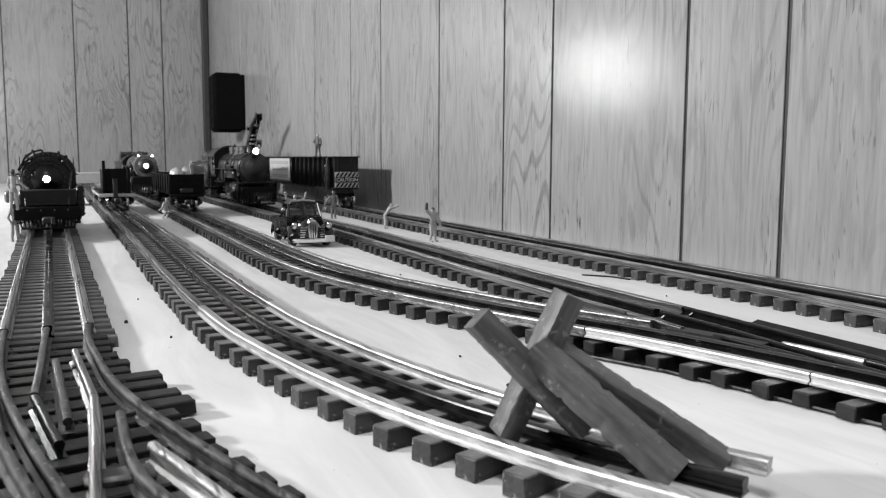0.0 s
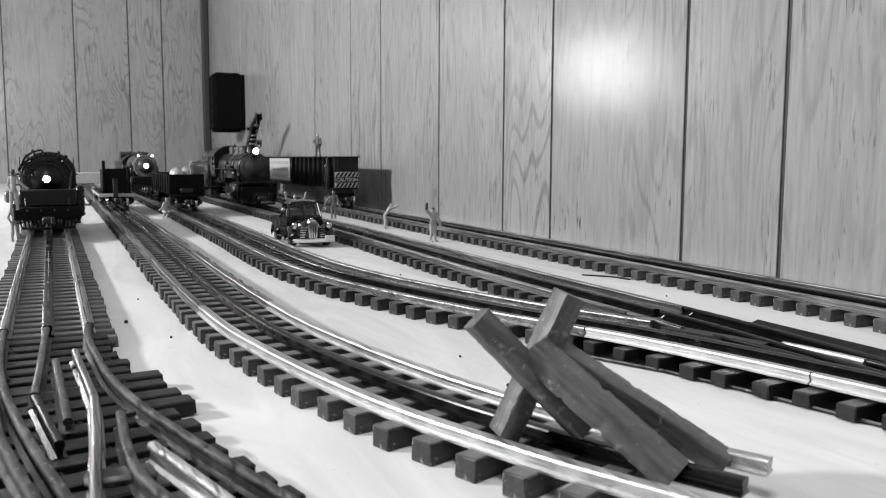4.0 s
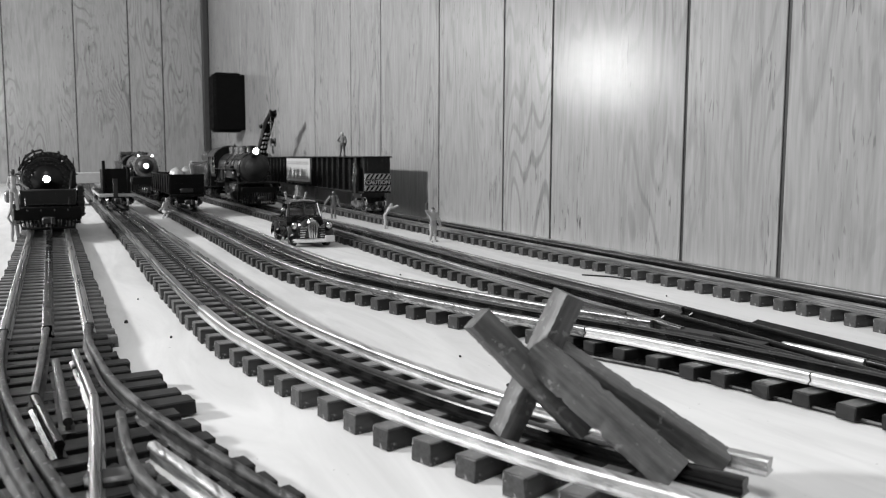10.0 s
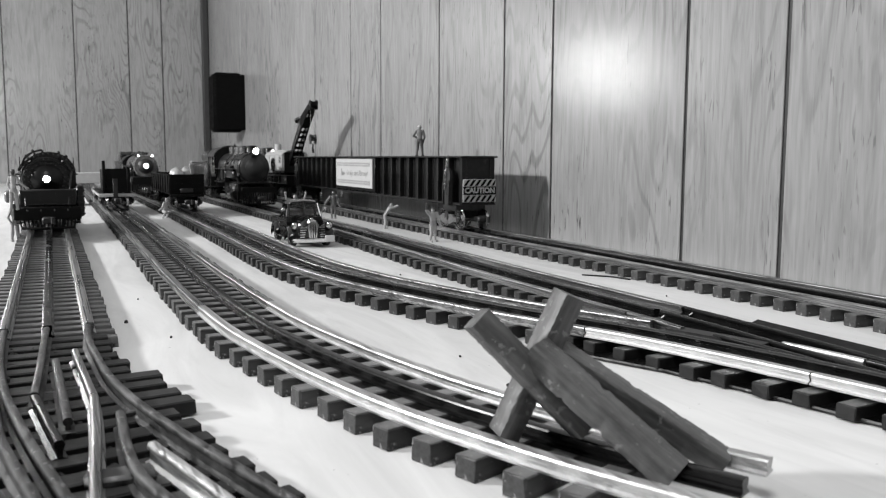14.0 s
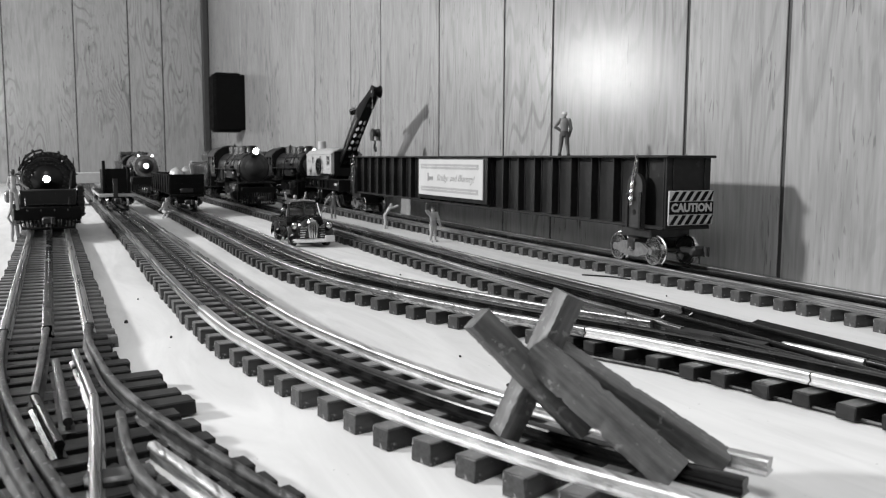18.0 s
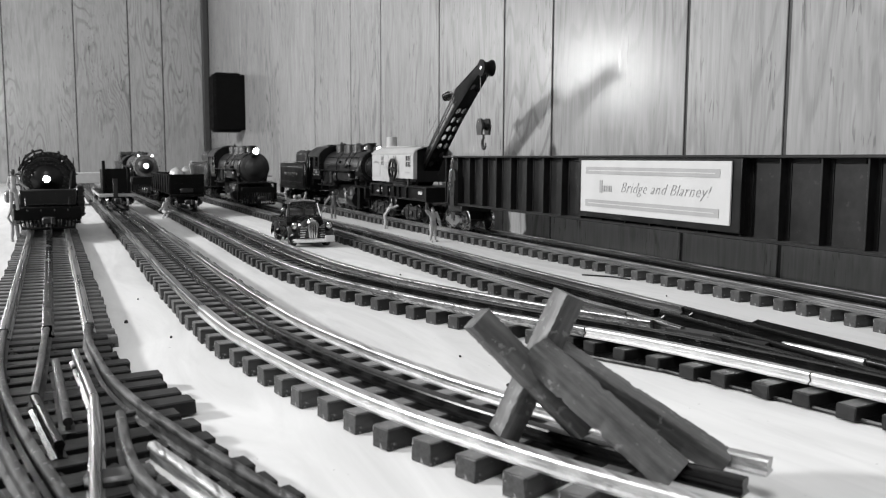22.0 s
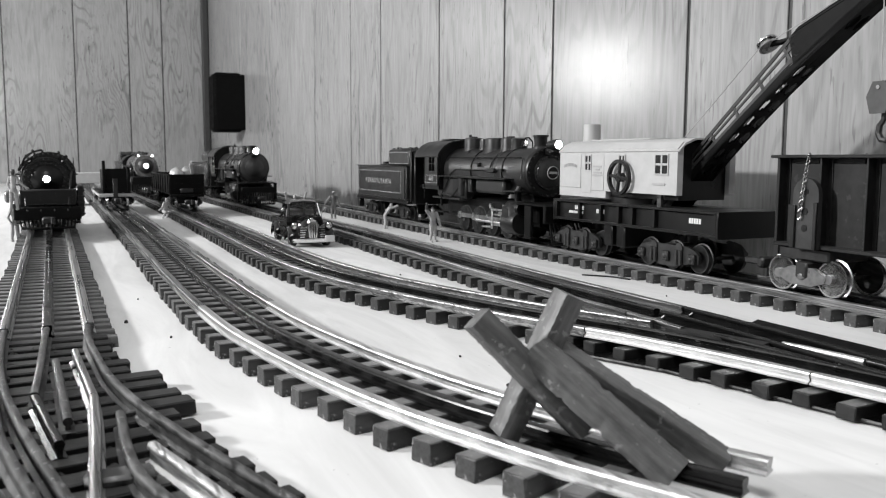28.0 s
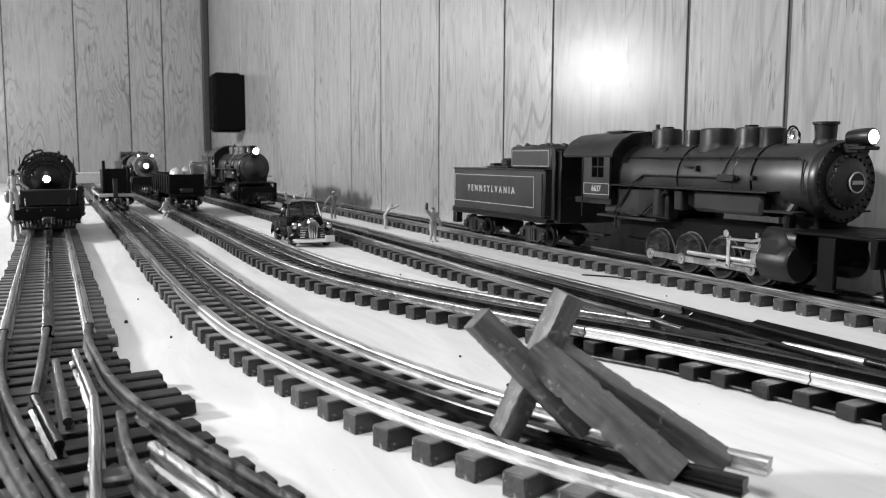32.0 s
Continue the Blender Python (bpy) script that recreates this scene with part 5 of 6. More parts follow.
        wire(bm, [(-0.0170, 0.0150, zc + r * 0.62), (-0.0080, 0.0140, zc + r * 0.88), (0.0080, 0.0140, zc + r * 0.88), (0.0170, 0.0150, zc + r * 0.62)], 0.0009)
        part("top_casing", bm, IRONSHINE, boiler)
    for s in (-1, 1):
        bm = box(bm_(), *sorted((s * 0.0265, s * 0.0295)), -0.0045, 0.0060, 0.0060, 0.0330, 0.0005)
        box(bm, *sorted((s * 0.0240, s * 0.0300)), -0.0060, 0.0070, 0.0055, 0.0070, 0.0004)
        part("front_step", bm, BOOMPAINT, lc)
        part("step_plate", box(bm_(), *sorted((s * 0.0200, s * 0.0280)), -0.0280, -0.0180, 0.0080, 0.0092, 0.0003), IRON, lc)
    bm = bm_()
    for k in range(15):
        x = -0.0245 + k * 0.0035
        y1 = -0.0290 - 0.0110 * (1 - (x / 0.0260) ** 2)
        wire(bm, [(x, -0.0275, 0.0215 - drop), (x * 0.97, (y1 - 0.0275) / 2, 0.0115 - drop * 0.5), (x * 0.95, y1, 0.0040)], 0.0009, 6)
    part("cow_catcher", bm, BOOMPAINT, lc, "black slatted pilot")
    bm = bm_()
    wire(bm, [(x * 0.95, -0.0292 - 0.0110 * (1 - (x / 0.0260) ** 2), 0.0036) for x in [-0.0245 + k * 0.0035 for k in range(15)]], 0.0014)
    part("pilot_rim", bm, BOOMPAINT, lc)
    knuckle(lc, -0.0280, -1)
    wire_bm = bm_()
    wire(wire_bm, [(-0.0200, -0.0295, 0.0340 - drop), (-0.0200, -0.0310, 0.0375 - drop), (0.0200, -0.0310, 0.0375 - drop), (0.0200, -0.0295, 0.0340 - drop)], 0.0005)
    part("lift_bar", wire_bm, IRON if drop or plain else DULLSTEEL, lc)
    for ob in set(lc.children) - before:
        if nose and not ob.name.startswith("front_step"):
            ob.matrix_basis = Matrix.Translation((0, nose, 0)) @ ob.matrix_basis
    return lc


def tender(m, label, name_on="", moving=False, bunk=0.0825):
    td = thing("tender", m, label, "tender", "tenders")
    part("underframe", box(bm_(), -0.0290, 0.0290, -0.0170, 0.1650, 0.0200, 0.0240, 0.0006), IRON, td)
    body = part("tank", box(bm_(), -0.0290, 0.0290, -0.0135, 0.1605, 0.0240, 0.0630, 0.0010), TENDERP, td)
    part("front_wall", box(bm_(), -0.0262, 0.0262, -0.0330, -0.0240, 0.0210, bunk - 0.004, 0.0008), IRON, td)
    part("tank_skirt", box(bm_(), -0.0300, 0.0300, -0.0150, 0.1622, 0.0240, 0.0258, 0.0004), IRON, body)
    part("tank_lip", box(bm_(), -0.0297, 0.0297, -0.0140, 0.1612, 0.0622, 0.0636, 0.0003), IRON, body)
    part("bunker", box(bm_(), -0.0285, 0.0285, -0.0240, 0.0465, 0.0632, bunk, 0.0025), TENDERP, td)
    for s in (-1, 1):
        for y0, y1, z0, z1 in ((0.0030, 0.1575, 0.0318, 0.0575), (-0.0190, 0.0420, 0.0660, bunk - 0.0035)):
            x0, x1 = sorted((s * (0.0286 if z0 > 0.06 else 0.0290), s * (0.0289 if z0 > 0.06 else 0.0293)))
            bm = bm_()
            w = 0.0005
            box(bm, x0, x1, y0, y1, z1 - w, z1)
            box(bm, x0, x1, y0, y1, z0, z0 + w)
            box(bm, x0, x1, y0, y0 + w, z0, z1)
            box(bm, x0, x1, y1 - w, y1, z0, z1)
            part("gold_line", bm, DIMLETTER, body)
        part("grab_rail", rod(bm_(), (s * 0.0302, -0.0120, 0.0260), (s * 0.0302, -0.0120, 0.0600), 0.0006, n=6), IRON, td)
        part("step", box(bm_(), *sorted((s * 0.0230, s * 0.0295)), 0.1530, 0.1620, 0.0095, 0.0200, 0.0004), IRON, td)
    if name_on:
        words("lettering", name_on, 0.0080, DIMLETTER, body, side_face(-0.0292, 0.0820, 0.0446), 0.00022, gap=1.80)
    # coal, filler hatch, ladder
    rnd = random.Random(5)
    bm = bm_()
    for k in range(110):
        c = (rnd.uniform(-0.025, 0.025), rnd.uniform(-0.022, 0.044), bunk - 0.0015 + rnd.uniform(0, 0.0022))
        q = Matrix.Translation(c) @ Euler((rnd.uniform(0, 3), rnd.uniform(0, 3), rnd.uniform(0, 3))).to_matrix().to_4x4() @ Matrix.Diagonal((rnd.uniform(1.5, 3.2) * 1e-3, rnd.uniform(1.5, 3) * 1e-3, rnd.uniform(1.2, 2.4) * 1e-3, 1))
        bmesh.ops.create_icosphere(bm, subdivisions=1, radius=1.0, matrix=q)
    part("coal", bm, COAL, td, "heap of broken coal")
    hatch = part("water_hatch", lathe(bm_(), [(0.0075, 0.0636), (0.0075, 0.0665), (0.0085, 0.0668), (0.0085, 0.0705), (0.0060, 0.0725), (0.0005, 0.0728)], (0, 0.0980, 0), "z", 18), IRON, td)
    bm = box(bm_(), -0.0120, 0.0120, 0.080, 0.124, 0.0636, 0.0655, 0.0006)
    box(bm, -0.0050, 0.0050, 0.122, 0.130, 0.0636, 0.0680, 0.0006)
    part("hatch_base", bm, IRON, hatch)
    part("front_post", box(bm_(), -0.0290, -0.0265, -0.0290, -0.0245, 0.0240, bunk - 0.0025, 0.0005), IRON, td)
    part("front_post", box(bm_(), 0.0265, 0.0290, -0.0290, -0.0245, 0.0240, bunk - 0.0025, 0.0005), IRON, td)
    part("apron", box(bm_(), -0.0200, 0.0200, -0.0350, -0.0150, 0.0400, 0.0415), IRON, td)
    freight_truck(td, 0.0180, moving, (-0.0175, 0.0175), 0.0088, tread=WHEELM)
    freight_truck(td, 0.1310, moving, (-0.0175, 0.0175), 0.0088, tread=WHEELM)
    knuckle(td, 0.1640, 1)
    part("drawbar", box(bm_(), -0.003, 0.003, -0.060, -0.010, 0.0130, 0.0145), WHEELM, td)
    return td


def on_line(line, y, z=RAILTOP):
    pts = smooth_line(line)
    i = min(range(len(pts) - 1), key=lambda k: abs(pts[k].y - y))
    d = pts[i] - pts[i + 1]
    return pose(pts[i].x, pts[i].y, z, 0, 0, math.degrees(math.atan2(d.y, d.x)) - 90)


START = pose(0, 0, RAILTOP)
GIRDER = girder_car(START)
CRANE = crane_car(START)
ENGINE = steam_loco(START, "black toy steam locomotive with top headlight lit", moving=True, number="6637")
TENDER = tender(START, "black tender with gold lines and lettering, heaped with coal", "PENNSYLVANIA", True)
MOVING = [(GIRDER, 1.206), (CRANE, 1.900), (ENGINE, 2.147), (TENDER, 2.440)]

# engines that stand on the other tracks
steam_loco(on_line(LINE_A, 0.935), "black steam locomotive with bright headlight in its smokebox door", lamp_top=False, r=0.0215, zc=0.0495, markers=True, shell=IRONSHINE, dome=0.15, low=0.018, lens=0.9, drop=0.0110)
steam_loco(on_line(LINE_D, 1.275), "black steam locomotive standing with top headlight lit", far=True, lens=1.2, r=0.0226, zc=0.0570, plain=True)
tender(on_line(LINE_D, 1.565), "plain black tender behind a locomotive")
steam_loco(on_line(LINE_C, 1.74), "grey-black locomotive with headlight and two class lamps lit", lamp_top=False, marker_glow=True, r=0.0212, zc=0.0550, far=True, low=0.013, dome=0.5, lens=1.3, shell=LOCOGREY)
tender(on_line(LINE_C, 2.03), "plain black tender behind a locomotive")


CLOUDY = grey("cloudy_plastic", 0.42, 0.3, 0, 0.3, 90, 0.05)


def hopper_car(m):
    car = thing("hopper_car", m, "black open toy freight car carrying pale rounded loads", "railway car")
    L = 0.215
    bm = bm_()
    for s in (-1, 1):
        box(bm, *sorted((s * 0.0222, s * 0.0235)), 0, L, 0.0235, 0.0480, 0.0003)
    body = part("side_walls", bm, BOOMPAINT, car)
    for ye in (0.0, L):
        part("end_wall", box(bm_(), -0.0222, 0.0222, ye - 0.0007, ye + 0.0007, 0.0235, 0.0480, 0.0003), BOOMPAINT, car)
    bm = bm_()
    for s in (-1, 1):
        box(bm, *sorted((s * 0.0215, s * 0.0245)), -0.0010, L + 0.0010, 0.0475, 0.0492, 0.0003)
    for ye in (-0.0006, L + 0.0006):
        box(bm, -0.0215, 0.0215, ye - 0.001, ye + 0.001, 0.0476, 0.0491)
    part("top_rim", bm, BOOMPAINT, body)
    part("floor", box(bm_(), -0.0230, 0.0230, 0.0, L, 0.0215, 0.0235, 0.0004), BOOMPAINT, car)
    for s in (-1, 1):
        for k in range(8):
            part("rib", box(bm_(), *sorted((s * 0.0235, s * 0.0247)), 0.006 + k * 0.0288, 0.0085 + k * 0.0288, 0.0240, 0.0475), BOOMPAINT, body)
    for k in range(3):
        part("end_bar", box(bm_(), -0.0215, 0.0215, -0.0018, -0.0007, 0.0280 + k * 0.0075, 0.0292 + k * 0.0075), BOOMPAINT, car)
    part("brake_box", box(bm_(), -0.0085, 0.0085, -0.0030, -0.0007, 0.0240, 0.0300, 0.0005), WHEELM, car)
    part("end_sill", box(bm_(), -0.0225, 0.0225, -0.0050, 0.0005, 0.0180, 0.0216, 0.0005), BOOMPAINT, car)
    freight_truck(car, 0.035, False)
    freight_truck(car, L - 0.035, False)
    knuckle(car, -0.003, -1)
    knuckle(car, L, 1)
    return car


HOP = on_line(LINE_C, 1.205)
hopper_car(HOP)


def cloth_load(m, sx, sy, sz, seed):
    """A pale rounded bundle, a little lumpy."""
    bm = bm_()
    bmesh.ops.create_uvsphere(bm, u_segments=20, v_segments=12, radius=1.0)
    for v in bm.verts:
        k = 1 + 0.10 * noise.noise(v.co * 1.9 + Vector((seed, 0, 0)))
        v.co = Vector((v.co.x * sx * k, v.co.y * sy * k, max(v.co.z, -0.35) * sz * k))
    return tagged(part("dome", bm, CLOUDY, None, place=m), "pale cloudy plastic dome riding in an open freight car", "dome", "domes in the freight car")


for x, y, sx, sy, sz, sd in ((-0.009, 0.030, 0.0100, 0.013, 0.0120, 1), (0.006, 0.045, 0.0085, 0.012, 0.0125, 4)):
    cloth_load(HOP @ Matrix.Translation((x, y, 0.0440 + sz * 0.2)), sx, sy, sz, sd)
for x, y, sx, sy, sz, sd in ((-0.004, 0.055, 0.018, 0.05, 0.022, 9),):
    bm = bm_()
    box(bm, -0.020, 0.020, 0.010, 0.205, 0.0236, 0.0440, 0.002)
    tagged(part("packing_case", bm, FIGUREDARK, None, place=HOP), "dark packing case lying in an open freight car", "case")


def bulkhead_car(m):
    car = thing("bulkhead_flatcar", m, "black flatcar with a pale end beam and tall stakes", "railway car")
    part("deck", box(bm_(), -0.0235, 0.0235, 0.004, 0.235, 0.0165, 0.0205, 0.0004), BOOMPAINT, car)
    part("end_beam", box(bm_(), -0.0245, 0.0245, -0.0010, 0.0040, 0.0160, 0.0206, 0.0005), WHITE, car, "pale worn end beam")
    for s in (-1, 1):
        part("side_beam", box(bm_(), *sorted((s * 0.0236, s * 0.0248)), 0.004, 0.235, 0.0165, 0.0200), WHITE, car)
    part("bulkhead", box(bm_(), -0.0140, 0.0150, 0.0100, 0.0125, 0.0206, 0.0560, 0.0005), BOOMPAINT, car)
    part("crate", box(bm_(), -0.0150, 0.0160, 0.0200, 0.1500, 0.0206, 0.0540, 0.001), BOOMPAINT, car)
    for x, h in ((-0.0165, 0.0672), (0.0165, 0.0580)):
        part("stake", box(bm_(), x - 0.0022, x + 0.0022, 0.0090, 0.0140, 0.0206, h, 0.0005), BOOMPAINT, car)
    part("brake_staff", box(bm_(), -0.0055, 0.0010, -0.0025, -0.0010, 0.0150, 0.0420, 0.0005), WHEELM, car)
    rod_bm = rod(bm_(), (-0.004, -0.006, 0.0100), (-0.004, -0.0025, 0.0100), 0.0045)
    part("brake_wheel", rod_bm, DULLSTEEL, car)
    freight_truck(car, 0.030, False)
    freight_truck(car, 0.205, False)
    knuckle(car, 0.0, -1)
    return car


bulkhead_car(on_line(LINE_B, 1.29))

stand = thing("white_stand", pose(0.052, 1.60, 0), "small white slab on upright panels beside the track", "stand")
part("top_slab", box(bm_(), -0.030, 0.030, -0.040, 0.040, 0.0380, 0.0560, 0.001), WHITE, stand)
for x in (-0.0085, 0.0130, -0.026):
    part("upright", box(bm_(), x - 0.0015, x + 0.0015, -0.037, 0.037, 0.0, 0.0380, 0.0004), WHITE, stand)


# ---- pickup truck ----
def pickup(m):
    """A pre-war toy pickup, glossy black with chrome. Local y runs backwards from the front bumper."""
    tk = thing("toy_pickup_truck", m, "glossy black vintage toy pickup truck with chrome grille and bumper", "toy truck")

    def loft(bm, secs):
        rings = []
        for y, pts in secs:
            rings.append([bm.verts.new((x, y, z)) for x, z in pts])
        fs = []
        for a, b in zip(rings, rings[1:]):
            k = len(a)
            for i in range(k):
                fs.append(bm.faces.new((a[i], a[(i + 1) % k], b[(i + 1) % k], b[i])))
        fs += [bm.faces.new(rings[0]), bm.faces.new(rings[-1])]
        bmesh.ops.recalc_face_normals(bm, faces=fs)
        return bm

    def hump(w0, w1, z0, z1, n=9):
        pts = [(-w0, z0)]
        for i in range(n):
            a = math.pi * (1 - i / (n - 1))
            pts.append((math.cos(a) * w1, z1 - (z1 - z0) * 0.55 + math.sin(a) * (z1 - z0) * 0.55))
        return pts + [(w0, z0)]
    # bonnet
    part("bonnet", loft(bm_(), [(0.0035, hump(0.0075, 0.0060, 0.0090, 0.0225)), (0.008, hump(0.0095, 0.0085, 0.0080, 0.0255)), (0.020, hump(0.0115, 0.0105, 0.0080, 0.0268)), (0.037, hump(0.0140, 0.0135, 0.0080, 0.0275))]), CARPAINT, tk)
    # cab lower and greenhouse
    part("cab_body", loft(bm_(), [(0.0365, [(-0.0175, 0.008), (-0.0178, 0.022), (-0.0165, 0.0270), (0.0165, 0.0270), (0.0178, 0.022), (0.0175, 0.008)]), (0.0650, [(-0.0185, 0.008), (-0.0188, 0.022), (-0.0175, 0.0272), (0.0175, 0.0272), (0.0188, 0.022), (0.0185, 0.008)])]), CARPAINT, tk)
    roof = part("roof", loft(bm_(), [(0.0430, [(-0.0135, 0.0385), (-0.0120, 0.0408), (0.0, 0.0418), (0.0120, 0.0408), (0.0135, 0.0385)]), (0.0500, [(-0.0150, 0.0388), (-0.0132, 0.0422), (0.0, 0.0434), (0.0132, 0.0422), (0.0150, 0.0388)]), (0.0630, [(-0.0150, 0.0385), (-0.0130, 0.0412), (0.0, 0.0424), (0.0130, 0.0412), (0.0150, 0.0385)])]), CARPAINT, tk)
    bm = bm_()
    for s in (-1, 1):
        wire(bm, [(s * 0.0160, 0.0378, 0.0265), (s * 0.0138, 0.0435, 0.0392)], 0.0014, 8)
        wire(bm, [(s * 0.0172, 0.0630, 0.0265), (s * 0.0148, 0.0625, 0.0392)], 0.0016, 8)
        wire(bm, [(s * 0.0170, 0.0500, 0.0268), (s * 0.0148, 0.0500, 0.0392)], 0.0006, 6)
    wire(bm, [(0, 0.0372, 0.0270), (0, 0.0430, 0.0405)], 0.0008, 6)
    part("window_posts", bm, CARPAINT, roof)
    part("rear_wall", box(bm_(), -0.0150, 0.0150, 0.0625, 0.0640, 0.0260, 0.0395), CARPAINT, tk)
    pane = part("windscreen", prism(bm_(), [(0.0376, 0.0270), (0.0382, 0.0270), (0.0436, 0.0395), (0.0430, 0.0395)], "x", -0.0140, 0.0140), GLASS, tk)
    pane.visible_shadow = False
    part("dashboard", box(bm_(), -0.0150, 0.0150, 0.0400, 0.0440, 0.0260, 0.0285, 0.0008), CARPAINT, tk)
    part("seat", box(bm_(), -0.0140, 0.0140, 0.0550, 0.0600, 0.0200, 0.0340, 0.0015), FIGUREDARK, tk)
    # cargo bed
    for s in (-1, 1):
        part("bed_side", box(bm_(), *sorted((s * 0.0165, s * 0.0178)), 0.0660, 0.1120, 0.0100, 0.0245, 0.0006), CARPAINT, tk)
        part("running_board", box(bm_(), *sorted((s * 0.0170, s * 0.0215)), 0.0330, 0.0780, 0.0075, 0.0088, 0.0004), CARPAINT, tk)
    part("bed_floor", box(bm_(), -0.0165, 0.0165, 0.0660, 0.1120, 0.0100, 0.0125), CARPAINT, tk)
    part("tailgate", box(bm_(), -0.0165, 0.0165, 0.1105, 0.1120, 0.0100, 0.0240, 0.0005), CARPAINT, tk)
    # wings, wheels, lamps
    for s in (-1, 1):
        for yc, long in ((0.0190, 1.0), (0.0880, 0.92)):
            bm = bm_()
            secs = []
            for i in range(11):
                a = math.pi * (i / 10)
                yy, zz = yc - math.cos(a) * 0.0130 * long, 0.0085 + math.sin(a) * 0.0110
                secs.append((yy, zz))
            rings = []
            for yy, zz in secs:
                rings.append([bm.verts.new((s * x, yy, zz + dz)) for x, dz in ((0.0105, 0.0005), (0.0150, 0.0012), (0.0195, 0.0004), (0.0215, -0.0018), (0.0212, -0.0036), (0.0190, -0.0012), (0.0105, -0.0012))])
            fs = []
            for a, b in zip(rings, rings[1:]):
                for i in range(7):
                    fs.append(bm.faces.new((a[i], a[(i + 1) % 7], b[(i + 1) % 7], b[i])))
            fs += [bm.faces.new(rings[0]), bm.faces.new(rings[-1])]
            bmesh.ops.recalc_face_normals(bm, faces=fs)
            part("wing", bm, CARPAINT, tk)
            w = part("wheel", lathe(bm_(), [(0.0003, s * 0.0130), (0.0072, s * 0.0130), (0.0084, s * 0.0142), (0.0084, s * 0.0178), (0.0074, s * 0.0192), (0.0050, s * 0.0188), (0.0003, s * 0.0180)], (0, yc, 0.0084), "x", 22), RUBBER, tk)
            part("hub_cap", lathe(bm_(), [(0.0003, s * 0.0198), (0.0030, s * 0.0194), (0.0046, s * 0.0186), (0.0046, s * 0.0180), (0.0003, s * 0.0180)], (0, yc, 0.0084), "x", 16), CHROME, w, "chrome hub cap")
        lampb = part("headlamp", lathe(bm_(), [(0.0002, 0.0150), (0.0022, 0.0140), (0.0034, 0.0090), (0.0037, 0.0070), (0.0003, 0.0068)], (s * 0.0165, 0, 0.0205), "y", 16), CARPAINT, tk)
        part("lamp_lens", lathe(bm_(), [(0.0003, 0.0060), (0.0022, 0.0064), (0.0033, 0.0072), (0.0003, 0.0074)], (s * 0.0165, 0, 0.0205), "y", 16), CHROME, lampb, "chrome-rimmed headlamp lens")
    # grille with bars, bumper, trim
    g = part("grille", loft(bm_(), [(0.0020, [(-0.0034, 0.0085), (-0.0052, 0.0205), (-0.0030, 0.0245), (0.0030, 0.0245), (0.0052, 0.0205), (0.0034, 0.0085)]), (0.0065, [(-0.0040, 0.0085), (-0.0060, 0.0205), (-0.0036, 0.0258), (0.0036, 0.0258), (0.0060, 0.0205), (0.0040, 0.0085)])]), CHROME, tk, "tall chrome grille")
    for k in range(3):
        x = -0.0022 + k * 0.0022
        part("grille_slot", box(bm_(), x - 0.00035, x + 0.00035, 0.0015, 0.0022, 0.0095, 0.0225), IRON, g)
    for s in (-1, 1):
        for k in range(5):
            part("side_louvre", box(bm_(), *sorted((s * 0.0050, s * 0.0118)), 0.0040, 0.0052, 0.0095 + k * 0.0022, 0.0103 + k * 0.0022), CHROME, tk)
    bp = part("front_bumper", box(bm_(), -0.0200, 0.0200, -0.0030, -0.0008, 0.0052, 0.0090, 0.0008), CHROME, tk, "bright chrome bumper")
    part("number_plate", box(bm_(), 0.0100, 0.0190, -0.0042, -0.0031, 0.0058, 0.0118, 0.0003), LETTER, bp)
    for s in (-1, 1):
        part("bumper_iron", box(bm_(), s * 0.0080 - 0.001, s * 0.0080 + 0.001, -0.0010, 0.0080, 0.0060, 0.0080), CARPAINT, bp)
    part("bonnet_ornament", ball(bm_(), (0, 0.0070, 0.0265), 0.0016, (0.6, 1.6, 0.8), 10), CHROME, tk)
    for s in (-1, 1):
        bm = bm_()
        rod(bm, (s * 0.0185, 0.0420, 0.0300), (s * 0.0200, 0.0415, 0.0325), 0.0004, n=6)
        ball(bm, (s * 0.0203, 0.0412, 0.0335), 0.0022, (1, 0.4, 1), 10)
        part("mirror", bm, CHROME, tk)
    part("chassis", box(bm_(), -0.0110, 0.0110, 0.0050, 0.1080, 0.0065, 0.0095), IRON, tk)
    return tk


TRUCK = pose(0.2175, 0.752, 0, 0, 0, -3) @ Matrix.Diagonal((0.99, 0.99, 0.99, 1))
pickup(TRUCK)


# ---- model figures, one plain mesh each ----
def limb(bm, pts, radii):
    for a, b, r0, r1 in zip(pts, pts[1:], radii, radii[1:]):
        rod(bm, a, b, r0, r1, 8)
        ball(bm, b, r1, n=8)
    ball(bm, pts[0], radii[0], n=8)


